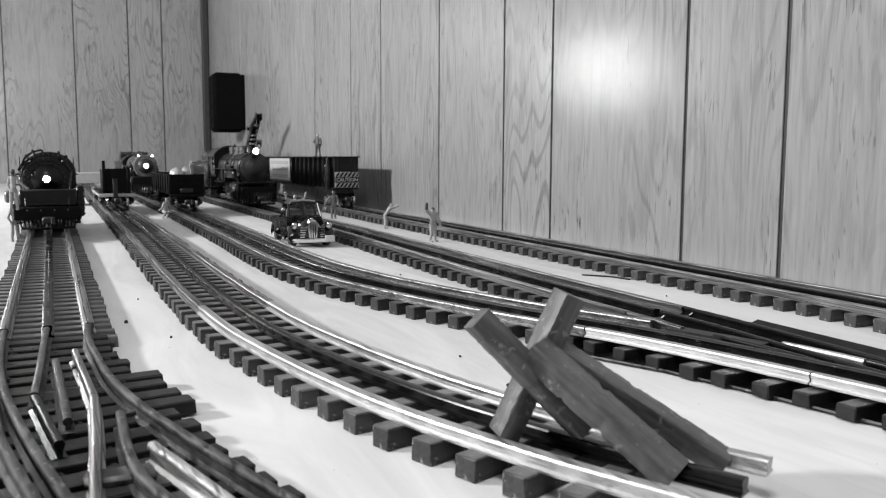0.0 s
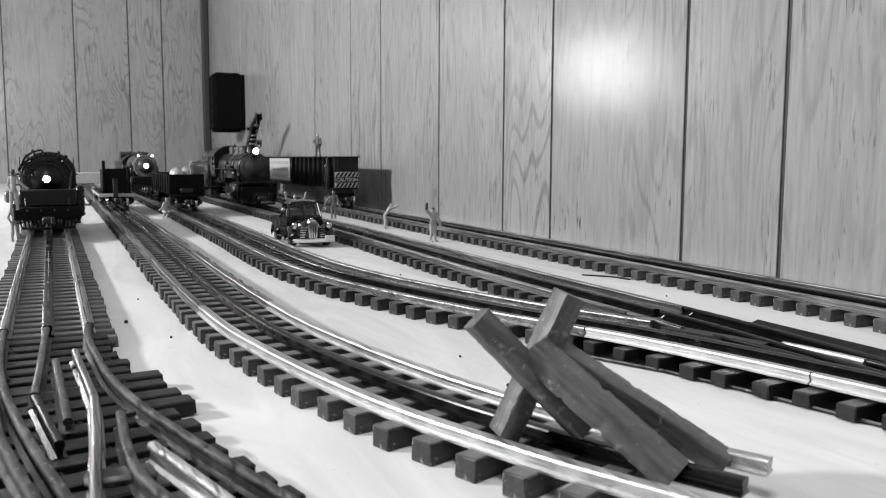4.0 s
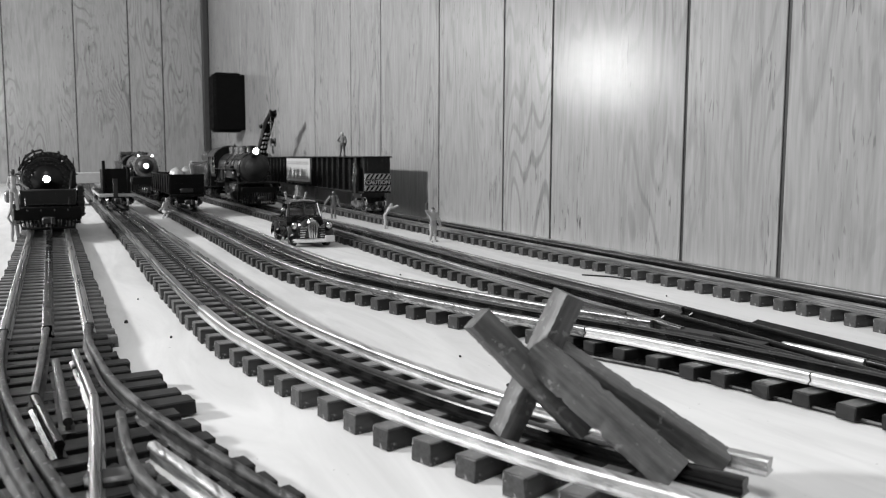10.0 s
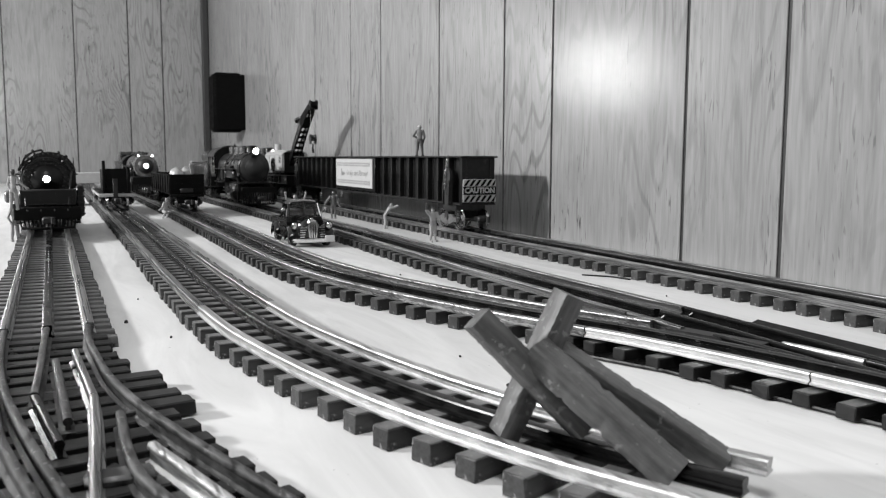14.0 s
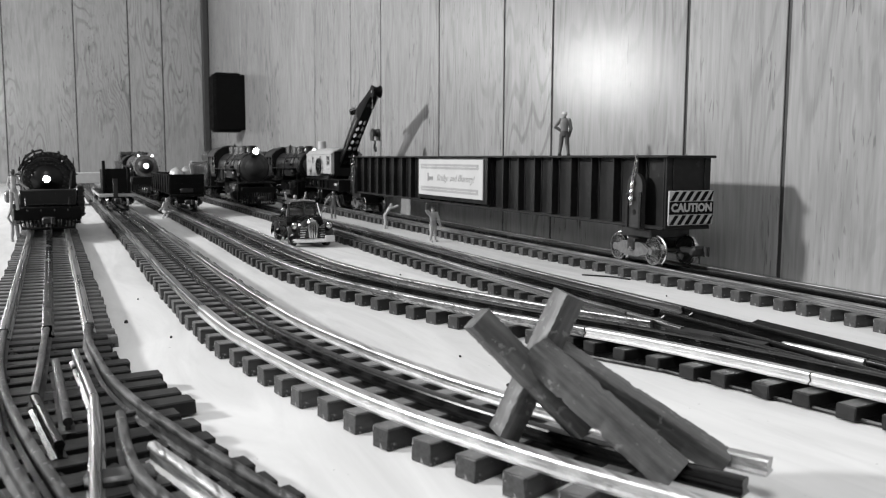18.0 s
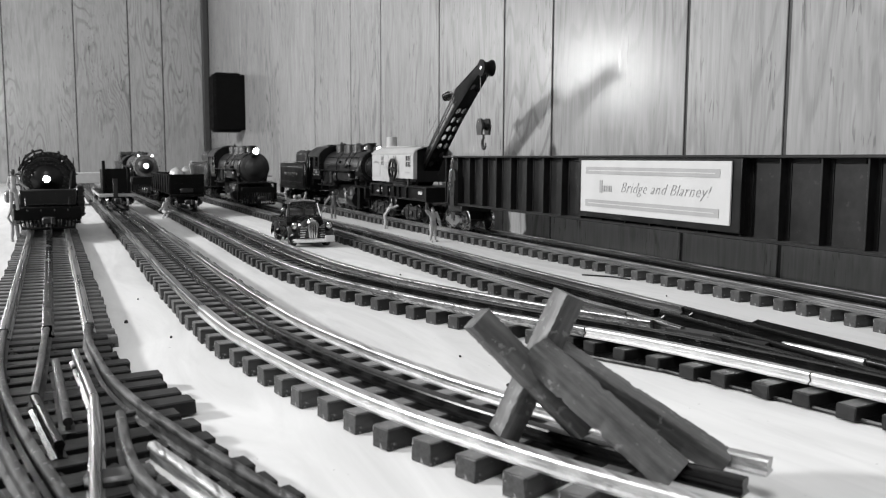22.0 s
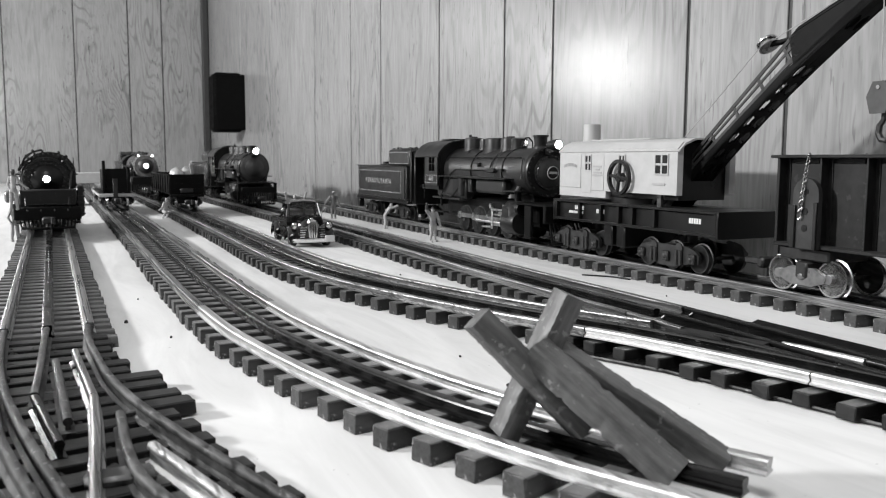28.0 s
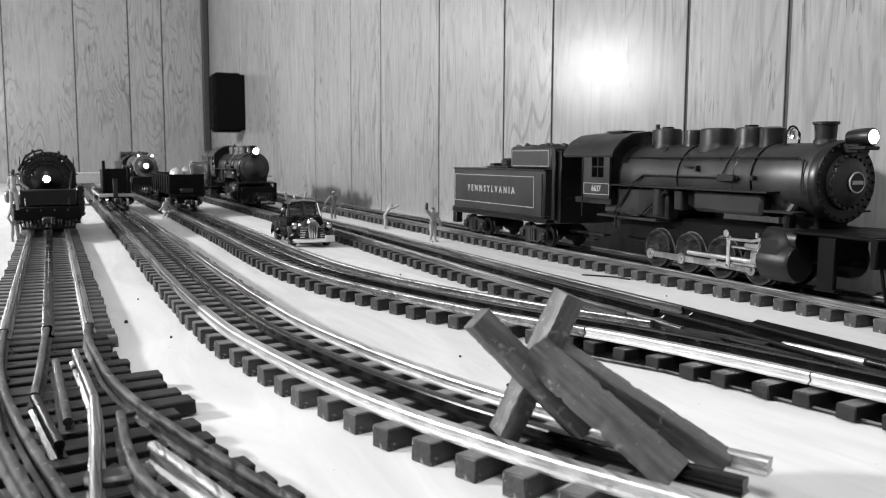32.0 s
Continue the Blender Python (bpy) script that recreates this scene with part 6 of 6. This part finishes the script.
def statuette(m, label, h=0.036, lean=0.0, arms=((0, 0), (0, 0)), wide=1.0, mat=FIGURE, legs=0.10, kneel=False, hat=True, reach=None):
    """A moulded miniature about h tall. Each arm: degrees raised sideways, degrees bent up at the elbow. It faces -y."""
    bm = bm_()
    u = h / 0.036
    hip = Vector((0, 0, 0.0175)) * u
    if kneel:
        hip = Vector((0, 0, 0.0095)) * u
    chest = hip + Vector((0, -math.sin(radians(lean)) * 0.0105, math.cos(radians(lean)) * 0.0105)) * u
    neck = hip + Vector((0, -math.sin(radians(lean)) * 0.0130, math.cos(radians(lean)) * 0.0130)) * u
    for s in (-1, 1):
        if kneel:
            limb(bm, [hip + Vector((s * 0.0022, 0, 0)) * u, Vector((s * 0.0030, -0.0050, 0.0080)) * u, Vector((s * 0.0030, 0.0010, 0.0012)) * u], [0.0024 * u, 0.0021 * u, 0.0015 * u])
        else:
            limb(bm, [hip + Vector((s * 0.0019, 0, 0)) * u, Vector((s * (0.0019 + legs * 0.010), -0.0006, 0.0090)) * u, Vector((s * (0.0019 + legs * 0.022), 0.0004, 0.0016)) * u], [0.0021 * u * wide, 0.0017 * u, 0.0012 * u])
            box(bm, s * (0.0019 + legs * 0.022) * u - 0.0013 * u, s * (0.0019 + legs * 0.022) * u + 0.0013 * u, -0.0034 * u, 0.0016 * u, 0, 0.0016 * u, 0.0003)
        sh = neck + Vector((s * 0.0038 * wide, 0, -0.0012)) * u
        up, bend = arms[0 if s < 0 else 1]
        a = radians(up)
        elbow = sh + Vector((s * math.sin(a) * 0.0068, -0.0010, -math.cos(a) * 0.0068)) * u
        b2 = radians(up + bend)
        fist = elbow + Vector((s * math.sin(b2) * 0.0066, -0.0014, -math.cos(b2) * 0.0066)) * u
        if reach is not None:
            fwd = Vector((s * 0.0006, -math.sin(radians(reach)), -math.cos(radians(reach)))) * u
            elbow, fist = sh + fwd * 0.0050, sh + fwd * 0.0050 + (fwd + Vector((0, 0, 0.3)) * u) * 0.0050
        limb(bm, [sh, elbow, fist], [0.0017 * u * wide, 0.0014 * u * wide, 0.0011 * u * wide])
        ball(bm, fist, 0.0014 * u, n=8)
    limbs = set(bm.verts)
    lathe(bm, [(r0 * u, z0 * u) for r0, z0 in ((0.0004, -0.0024), (0.0030, -0.0016), (0.0037, 0.0008), (0.0029, 0.0046), (0.0036, 0.0086), (0.0040, 0.0110), (0.0027, 0.0131), (0.0012, 0.0139), (0.0003, 0.0140))], (0, 0, 0), "z", 12)
    turn = Matrix.Translation(hip) @ Euler((radians(lean), 0, 0)).to_matrix().to_4x4() @ Matrix.Diagonal((wide, 0.64, 1, 1))
    for v in bm.verts:
        if v not in limbs:
            v.co = turn @ v.co
    head = neck + Vector((0, -math.sin(radians(lean)) * 0.0030, math.cos(radians(lean)) * 0.0030)) * u
    rod(bm, neck - Vector((0, 0, 0.001)) * u, head, 0.0011 * u, n=8)
    ball(bm, head, 0.0022 * u, (0.9, 1.0, 1.15), 12)
    if hat:
        rod(bm, head + Vector((0, 0, 0.0010)) * u, head + Vector((0, 0, 0.0027)) * u, 0.0022 * u, 0.0018 * u, 12)
        rod(bm, head + Vector((0, -0.0008, 0.0009)) * u, head + Vector((0, -0.0008, 0.0013)) * u, 0.0027 * u, 0.0027 * u, 12)
    ob = part("figurine", bm, mat, None, place=m)
    return tagged(ob, label, "figurine", "model figures")


statuette(pose(0.3425, 0.762, 0, 0, 0, 20), "pale moulded workman statuette with one arm raised high", 0.0345, arms=((128, 44), (24, -16)), legs=0.08, hat=False, wide=1.25, mat=SKIN)
statuette(pose(0.3555, 0.929, 0, 0, 0, 75), "pale moulded workman statuette leaning with arms held out", 0.0320, lean=32, reach=98, hat=False, legs=0.03, mat=SKIN)
statuette(pose(0.3500, 1.112, 0, 0, 0, -10), "grey moulded workman statuette in a hat beside the wall track", 0.0370, arms=((40, -8), (14, 6)), mat=LOCOGREY, legs=0.02, wide=1.1)
statuette(TRUCK @ pose(-0.001, 0.076, 0.0126, 0, 0, 0), "pale moulded statuette waving both arms in a pickup bed", 0.0340, arms=((110, 60), (105, 62)), hat=False, wide=0.85)
statuette(pose(0.1395, 1.206, 0, 0, 0, 30), "pale moulded statuette crouching beside the track", 0.0360, lean=15, arms=((30, 30), (20, 40)), kneel=True)
statuette(pose(-0.0345, 0.925, 0, 0, 0, 15), "pale moulded statuette standing on the table by a locomotive", 0.0370, arms=((25, -50), (14, -35)), hat=False, legs=0.04, wide=0.8, mat=SKIN)
statuette(on_line(LINE_A, 0.905, RAILTOP + 0.0216) @ Matrix.Translation((-0.0290, 0, 0)) @ pose(0, 0, 0, 0, 0, 175), "pale moulded statuette standing on a locomotive step", 0.0390, arms=((28, 20), (16, -34)), hat=False, legs=0.03, wide=0.68, mat=SKIN)
statuette(HOP @ pose(0.0120, 0.030, 0.0440, 0, 0, 10), "pale moulded statuette with one arm outstretched in a freight car", 0.0240, arms=((10, 5), (82, 6)), hat=False, legs=0.0, wide=0.9)
RIDER = statuette(START, "moulded workman statuette in overalls standing on the bridge girder", 0.0360, arms=((14, -30), (38, -95)), mat=OVERALLS, legs=0.08)
MOVING.append((RIDER, 0.0))


# ---- wooden bumper ----
bump_ = thing("wooden_bumper", pose(0, 0, 0), "dark stained wooden track bumper of crossed beams and long braces", "track bumper")


def beam(a, b, w, t, name="beam", roll=0.0, notch=()):
    a, b = Vector(a), Vector(b)
    d = b - a
    q = d.to_track_quat("Z", "Y").to_matrix().to_4x4() @ pose(0, 0, 0, 0, 0, roll)
    bm = bm_()
    k = 44
    vs = []
    rnd = random.Random(int(a.x * 1e5) + int(w * 1e5))
    for i in range(k + 1):
        z = d.length * i / k
        ring = []
        for x, y in ((-1, -1), (-0.8, -1), (0.8, -1), (1, -1), (1, -0.8), (1, 0.8), (1, 1), (0.8, 1), (-0.8, 1), (-1, 1), (-1, 0.8), (-1, -0.8)):
            c = 0.94 if abs(x) == 1 and abs(y) == 1 else 1.0
            for f0, cx, cy, dep in notch:
                if abs(i / k - f0) < 0.015 and x * cx > 0.7 and y * cy > 0.7:
                    c -= dep
            ring.append(bm.verts.new((x * w / 2 * c + rnd.uniform(-1, 1) * 0.00012, y * t / 2 * c + rnd.uniform(-1, 1) * 0.00012, z)))
        vs.append(ring)
    fs = [bm.faces.new(vs[0]), bm.faces.new(vs[-1])]
    for r0, r1 in zip(vs, vs[1:]):
        for i in range(12):
            fs.append(bm.faces.new((r0[i], r0[(i + 1) % 12], r1[(i + 1) % 12], r1[i])))
    bmesh.ops.recalc_face_normals(bm, faces=fs)
    return part(name, bm, BUMPERWOOD, bump_, place=Matrix.Translation(a) @ q)


CUTS = [(f, sx, sy, d) for f, d in ((0.30, 0.10), (0.56, 0.12)) for sx, sy in ((-1, -1),)] + [(0.42, 1, 1, 0.10)]
beam((0.1050, 0.1880, 0.0105), (0.1208, 0.1822, 0.0476), 0.0070, 0.0064, "post", 20, CUTS)
beam((0.0957, 0.1862, 0.0425), (0.1220, 0.1760, 0.0135), 0.0076, 0.0066, "cross_beam", -18, CUTS)
beam((0.1098, 0.1810, 0.0340), (0.1302, 0.1500, 0.0085), 0.0082, 0.0068, "brace", 8, CUTS)
beam((0.1195, 0.1850, 0.0315), (0.1495, 0.1545, 0.0070), 0.0070, 0.0062, "brace", 8, CUTS)

# ---- loudspeaker in the corner ----
spk = thing("loudspeaker", pose(0.4570, 2.352, 0.1530, 0, 0, 0), "small black loudspeaker fixed to the panelled wall", "loudspeaker")
part("cabinet", box(bm_(), -0.050, 0.0310, 0.0, 0.085, 0.0, 0.160, 0.010), SPEAKERM, spk)
part("grille", box(bm_(), -0.046, 0.046, -0.004, 0.001, 0.005, 0.155, 0.003), SPEAKERM, spk)
part("wall_bracket", box(bm_(), -0.020, 0.034, 0.070, 0.082, 0.06, 0.10), SPEAKERM, spk)


# ---- switches ----
TUBE = [(-0.0021, 0.0), (-0.0021, 0.0006), (-0.0007, 0.0011), (-0.0007, 0.0032), (-0.0012, 0.0037), (-0.0014, 0.0045), (-0.0011, 0.0053), (-0.0006, 0.0056),
        (0.0006, 0.0056), (0.0011, 0.0053), (0.0014, 0.0045), (0.0012, 0.0037), (0.0007, 0.0032), (0.0007, 0.0011), (0.0021, 0.0006), (0.0021, 0.0)]


def bent_rail(parent, keys, mat, name="rail", prof=TUBE, z=TIE_H, label=""):
    line = smooth_line(keys, 0.004)
    wob = random.Random(int(abs(keys[0][0]) * 1e5) + len(keys))
    bm = sweep(bm_(), [p + Vector((0, 0, z)) for p in line], prof)
    for v in bm.verts:
        v.co += Vector((wob.uniform(-1, 1), wob.uniform(-1, 1), wob.uniform(-1, 1))) * 0.00004
    return part(name, bm, mat, parent, label)


def tie_row(parent, keys, pitch, size, mat, seed, grow=0.0, slide=0.0, uneven=0.0015, wider=(999, 0.0)):
    """Ties laid square across a line; grow lengthens them from row to row, slide pushes them to the outside."""
    fine = smooth_line(keys, pitch)
    rnd = random.Random(seed)
    for i, p in enumerate(fine[:-1]):
        d = (fine[i + 1] - p).normalized()
        ang = math.degrees(math.atan2(d.y, d.x)) + 90
        more = wider[1] if wider[0] <= i < wider[0] + 4 else 0.0
        L = size[0] + grow * i + rnd.uniform(-1, 1) * uneven + more
        me = tie_mesh("tie", L, size[1], TIE_H, mat, seed * 50 + i)
        piece("tie", me, parent, pose(p.x, p.y, 0.0006, 0, 0, ang + rnd.uniform(-2, 2)) @ Matrix.Translation((slide * i + more / 2 + rnd.uniform(-1, 1) * 0.001, 0, 0)))


sw = thing("toy_switch", pose(0, 0, 0), "three-rail toy track switch with black ties and worn rails", "track switch", "toy switches")
bm = bm_()
prism(bm, [(-0.030, 0.392), (0.016, 0.392), (0.019, 0.300), (0.035, 0.225), (0.050, 0.17), (0.062, 0.09), (-0.030, 0.09)], "z", 0.0002, 0.0012)
part("roadbed", bm, IRON, sw)
DIVERGE = [(-0.0045, 0.388), (-0.0030, 0.330), (0.0000, 0.295), (0.0055, 0.256), (0.0125, 0.220), (0.0200, 0.186), (0.0290, 0.150), (0.0400, 0.110)]
tie_row(sw, DIVERGE, 0.0132, (0.050, 0.0080), TIEDARK, 3, 0.0004, 0.0, uneven=0.0030, wider=(6, 0.008))
bent_rail(sw, [(0.0118, 0.392), (0.0109, 0.3644), (0.0123, 0.336), (0.0149, 0.298), (0.0212, 0.2586), (0.0311, 0.2176), (0.0392, 0.1878), (0.0455, 0.165), (0.0560, 0.125)], DULLSTEEL, "curved_rail")
bent_rail(sw, [(-0.0207, 0.392), (-0.0207, 0.3797), (-0.0195, 0.3364), (-0.0163, 0.2935), (-0.0116, 0.2589), (-0.0071, 0.2311), (-0.0005, 0.1957), (0.0065, 0.160)], DULLSTEEL, "curved_rail")
bent_rail(sw, [(-0.0045, 0.392), (-0.0051, 0.3721), (-0.0063, 0.3211), (-0.0075, 0.2823)], DULLSTEEL, "middle_rail")
bent_rail(sw, [(-0.0074, 0.2800), (-0.0042, 0.2555), (-0.0009, 0.2305)], BLACKRAIL, "middle_rail")
bent_rail(sw, [(-0.0013, 0.3278), (0.0001, 0.2858), (0.0014, 0.2501)], DULLSTEEL, "guard_rail")
bent_rail(sw, [(0.0053, 0.3425), (0.0073, 0.3058), (0.0090, 0.2744)], STEEL, "point_rail", label="bright worn point rail")
bent_rail(sw, [(0.0091, 0.2735), (0.0082, 0.2388), (0.0061, 0.1961), (0.0050, 0.150)], STEEL, "closure_rail")
bent_rail(sw, [(0.0152, 0.2520), (0.0147, 0.2207), (0.0160, 0.1993), (0.0205, 0.180), (0.0270, 0.150)], DULLSTEEL, "frog_rail")
bent_rail(sw, [(0.0206, 0.2202), (0.0258, 0.2001), (0.0311, 0.1790), (0.0380, 0.150)], BRIGHTRAIL, "frog_rail", label="bright worn frog rail")
bent_rail(sw, [(-0.0200, 0.300), (-0.0154, 0.2448), (-0.0128, 0.2293), (-0.0095, 0.2113), (-0.003, 0.180)], DULLSTEEL, "guard_rail")
for x, y in ((0.0014, 0.2490), (0.0060, 0.330), (0.0180, 0.262), (-0.0180, 0.320)):
    part("rail_clip", box(bm_(), x - 0.0022, x + 0.0022, y - 0.0012, y + 0.0012, TIE_H, TIE_H + 0.0022, 0.0004), DULLSTEEL, sw)
part("switch_bar", box(bm_(), -0.016, 0.012, 0.300, 0.304, TIE_H - 0.001, TIE_H + 0.0008, 0.0004), TIEDARK, sw)
part("frog_casting", box(bm_(), 0.004, 0.020, 0.205, 0.213, TIE_H, TIE_H + 0.0030, 0.0010), DULLSTEEL, sw)

sw2 = thing("toy_switch", pose(0, 0, 0), "three-rail toy track switch on a thin black base plate", "track switch", "toy switches")
bm = bm_()
prism(bm, [(0.1955, 0.300), (0.2125, 0.254), (0.2200, 0.225), (0.2300, 0.173), (0.2360, 0.10), (0.2390, 0.02), (0.2960, 0.02), (0.2970, 0.20), (0.3000, 0.318), (0.252, 0.318)], "z", 0.0002, 0.0014)
part("base_plate", bm, BLACKRAIL, sw2, "thin black plate with a bright worn edge")
bm = bm_()
wire(bm, [(0.1943, 0.298, 0.0010), (0.2123, 0.254, 0.0010), (0.2198, 0.225, 0.0010), (0.2298, 0.173, 0.0010), (0.2358, 0.10, 0.0010)], 0.0007)
part("plate_edge", bm, DULLSTEEL, sw2)
tie_row(sw2, [(0.247, 0.310), (0.250, 0.27), (0.255, 0.22), (0.259, 0.16), (0.262, 0.10), (0.264, 0.03)], 0.0158, (0.090, 0.0072), TIEDARK, 8, -0.0022, 0.0004)
# the far leg: running rails and the dark middle rail come together
bent_rail(sw2, [(0.2812, 0.322), (0.2800, 0.285), (0.2775, 0.250), (0.2735, 0.205), (0.2715, 0.15), (0.2725, 0.08)], BLACKRAIL, "running_rail")
bent_rail(sw2, [(0.2640, 0.318), (0.2625, 0.280), (0.2590, 0.235), (0.2560, 0.19), (0.2555, 0.13)], BLACKRAIL, "middle_rail")
bent_rail(sw2, [(0.2472, 0.322), (0.2468, 0.300), (0.2455, 0.282)], STEEL, "running_rail")
part("frog_casting", prism(bm_(), [(0.2395, 0.286), (0.2465, 0.290), (0.2590, 0.246), (0.2520, 0.243)], "z", TIE_H, RAILTOP - 0.0008), WHEELM, sw2, "dull grey frog casting")
bent_rail(sw2, [(0.2620, 0.2420), (0.2650, 0.2250), (0.2665, 0.2080)], BRIGHTRAIL, "closure_rail", label="bright worn closure rail")
bent_rail(sw2, [(0.2668, 0.2070), (0.2680, 0.1700), (0.2690, 0.1200)], BLACKRAIL, "point_rail")
bent_rail(sw2, [(0.2480, 0.2650), (0.2500, 0.2300), (0.2490, 0.2050)], BLACKRAIL, "guard_rail")
mach = part("switch_machine", prism(bm_(), [(0.2865, 0.285), (0.2990, 0.292), (0.2960, 0.190), (0.2790, 0.186)], "z", 0.0014, 0.0078), BOOMPAINT, sw2, "black housing beside the switch")
part("throw_bar", box(bm_(), 0.240, 0.285, 0.214, 0.2175, TIE_H - 0.0006, TIE_H + 0.0010, 0.0003), TIEDARK, sw2)
for x, y in ((0.2640, 0.3150), (0.2812, 0.3150)):
    part("rail_pin", wire(bm_(), [(x - 0.002, y + 0.001, TIE_H + 0.002), (x, y, TIE_H + 0.0040), (x + 0.0014, y - 0.0004, TIE_H + 0.0016)], 0.0007), TREAD, sw2)

# cinders and dirt that lie between the switch's ties
rnd = random.Random(77)
bm = bm_()
for k in range(900):
    y = rnd.uniform(0.13, 0.388)
    mid = 0.0022 + 0.33 * max(0.0, 0.33 - y) ** 1.6
    x, s = mid + rnd.uniform(-0.021, 0.019), rnd.uniform(0.0006, 0.0020)
    q = Matrix.Translation((x, y, 0.0012 + s * 0.5 + rnd.uniform(0, 0.0022))) @ Euler((rnd.uniform(0, 3), rnd.uniform(0, 3), rnd.uniform(0, 3))).to_matrix().to_4x4() @ Matrix.Diagonal((s, s * rnd.uniform(0.5, 1), s * rnd.uniform(0.5, 1), 1))
    bmesh.ops.create_icosphere(bm, subdivisions=1, radius=1.0, matrix=q)
tagged(part("cinders", bm, TIEDARK), "dark crumbs of dirt between the ties of a switch", "dirt", kind="stuff")
tagged(part("metal_strip", prism(bm_(), [(0.3417, 0.5000), (0.3560, 0.4830), (0.3590, 0.4660), (0.3565, 0.4660), (0.3540, 0.4800), (0.3405, 0.4975)], "z", 0.0001, 0.0008), IRON), "thin dark scrap strip lying on the table", "scrap")

# ---- small things on the table ----
rnd = random.Random(21)
for x, y, s in ((0.0310, 0.443, 0.0011), (0.043, 0.515, 0.0006), (0.047, 0.398, 0.0007), (0.152, 0.31, 0.0006), (0.117, 0.365, 0.0005), (0.148, 0.262, 0.0008), (0.222, 0.55, 0.0007), (0.1905, 0.132, 0.0008), (0.335, 0.40, 0.0006)):
    bm = bm_()
    bmesh.ops.create_icosphere(bm, subdivisions=1, radius=s, matrix=Matrix.Translation((x, y, s * 0.6)))
    tagged(part("grit", bm, IRON), "tiny dark speck of grit lying on the table", "grit", "specks on the table")


# ---- what moves ----
TRAVEL = [(0.0, 0.0), (8.3, 0.0), (8.5, 0.009), (9.0, 0.0565), (9.5, 0.0995), (10.0, 0.138), (10.5, 0.173), (11.0, 0.210), (11.5, 0.248), (12.0, 0.2865), (12.5, 0.3245),
          (13.0, 0.364), (13.5, 0.404), (14.0, 0.4455), (14.5, 0.4875), (16.5, 0.648), (17.0, 0.686), (17.5, 0.725), (18.0, 0.763), (18.5, 0.801), (19.0, 0.8395),
          (19.5, 0.879), (20.0, 0.920), (20.5, 0.963), (21.0, 1.0055), (21.5, 1.048), (22.0, 1.089), (22.5, 1.130), (23.0, 1.170), (23.5, 1.211), (24.0, 1.250),
          (24.5, 1.288), (25.0, 1.325), (25.5, 1.359), (27.5, 1.501), (28.0, 1.541), (28.5, 1.580), (29.0, 1.617), (29.5, 1.6535), (30.0, 1.691), (30.5, 1.734),
          (31.0, 1.773), (31.5, 1.812), (32.0, 1.846)]
HEADING = -math.degrees(math.atan(EB))


def on_wall_track(y, s):
    """A pose on the wall track: y metres out at the start, s metres further on."""
    return pose(EA + EB * (y - s), y - s, RAILTOP, 0, 0, HEADING)


def gone(t):
    """How far the train has gone after t seconds."""
    return float(np.interp(t, [a for a, _ in TRAVEL], [b for _, b in TRAVEL]))


def motions():
    for ob, y in MOVING:
        if ob is RIDER:
            walk(ob, [(t, on_wall_track(1.206, s) @ pose(0, 0.1555, 0.0748, 0, 0, 142)) for t, s in TRAVEL])
        else:
            walk(ob, [(t, on_wall_track(y, s)) for t, s in TRAVEL])
    ticks = [0.0] + [8.3 + 0.1 * k for k in range(238)]
    for ob, place, r in TURNING:
        walk(ob, [(t, Matrix.Translation(place) @ pose(0, 0, 0, math.degrees(gone(t) / r))) for t in ticks])
    for ob, crank, r, place, lead in CRANKS:
        walk(ob, [(t, Matrix.Translation(place) @ Matrix.Translation((0, -crank * math.sin(gone(t) / r + lead), crank * math.cos(gone(t) / r + lead)))) for t in ticks])


motions()
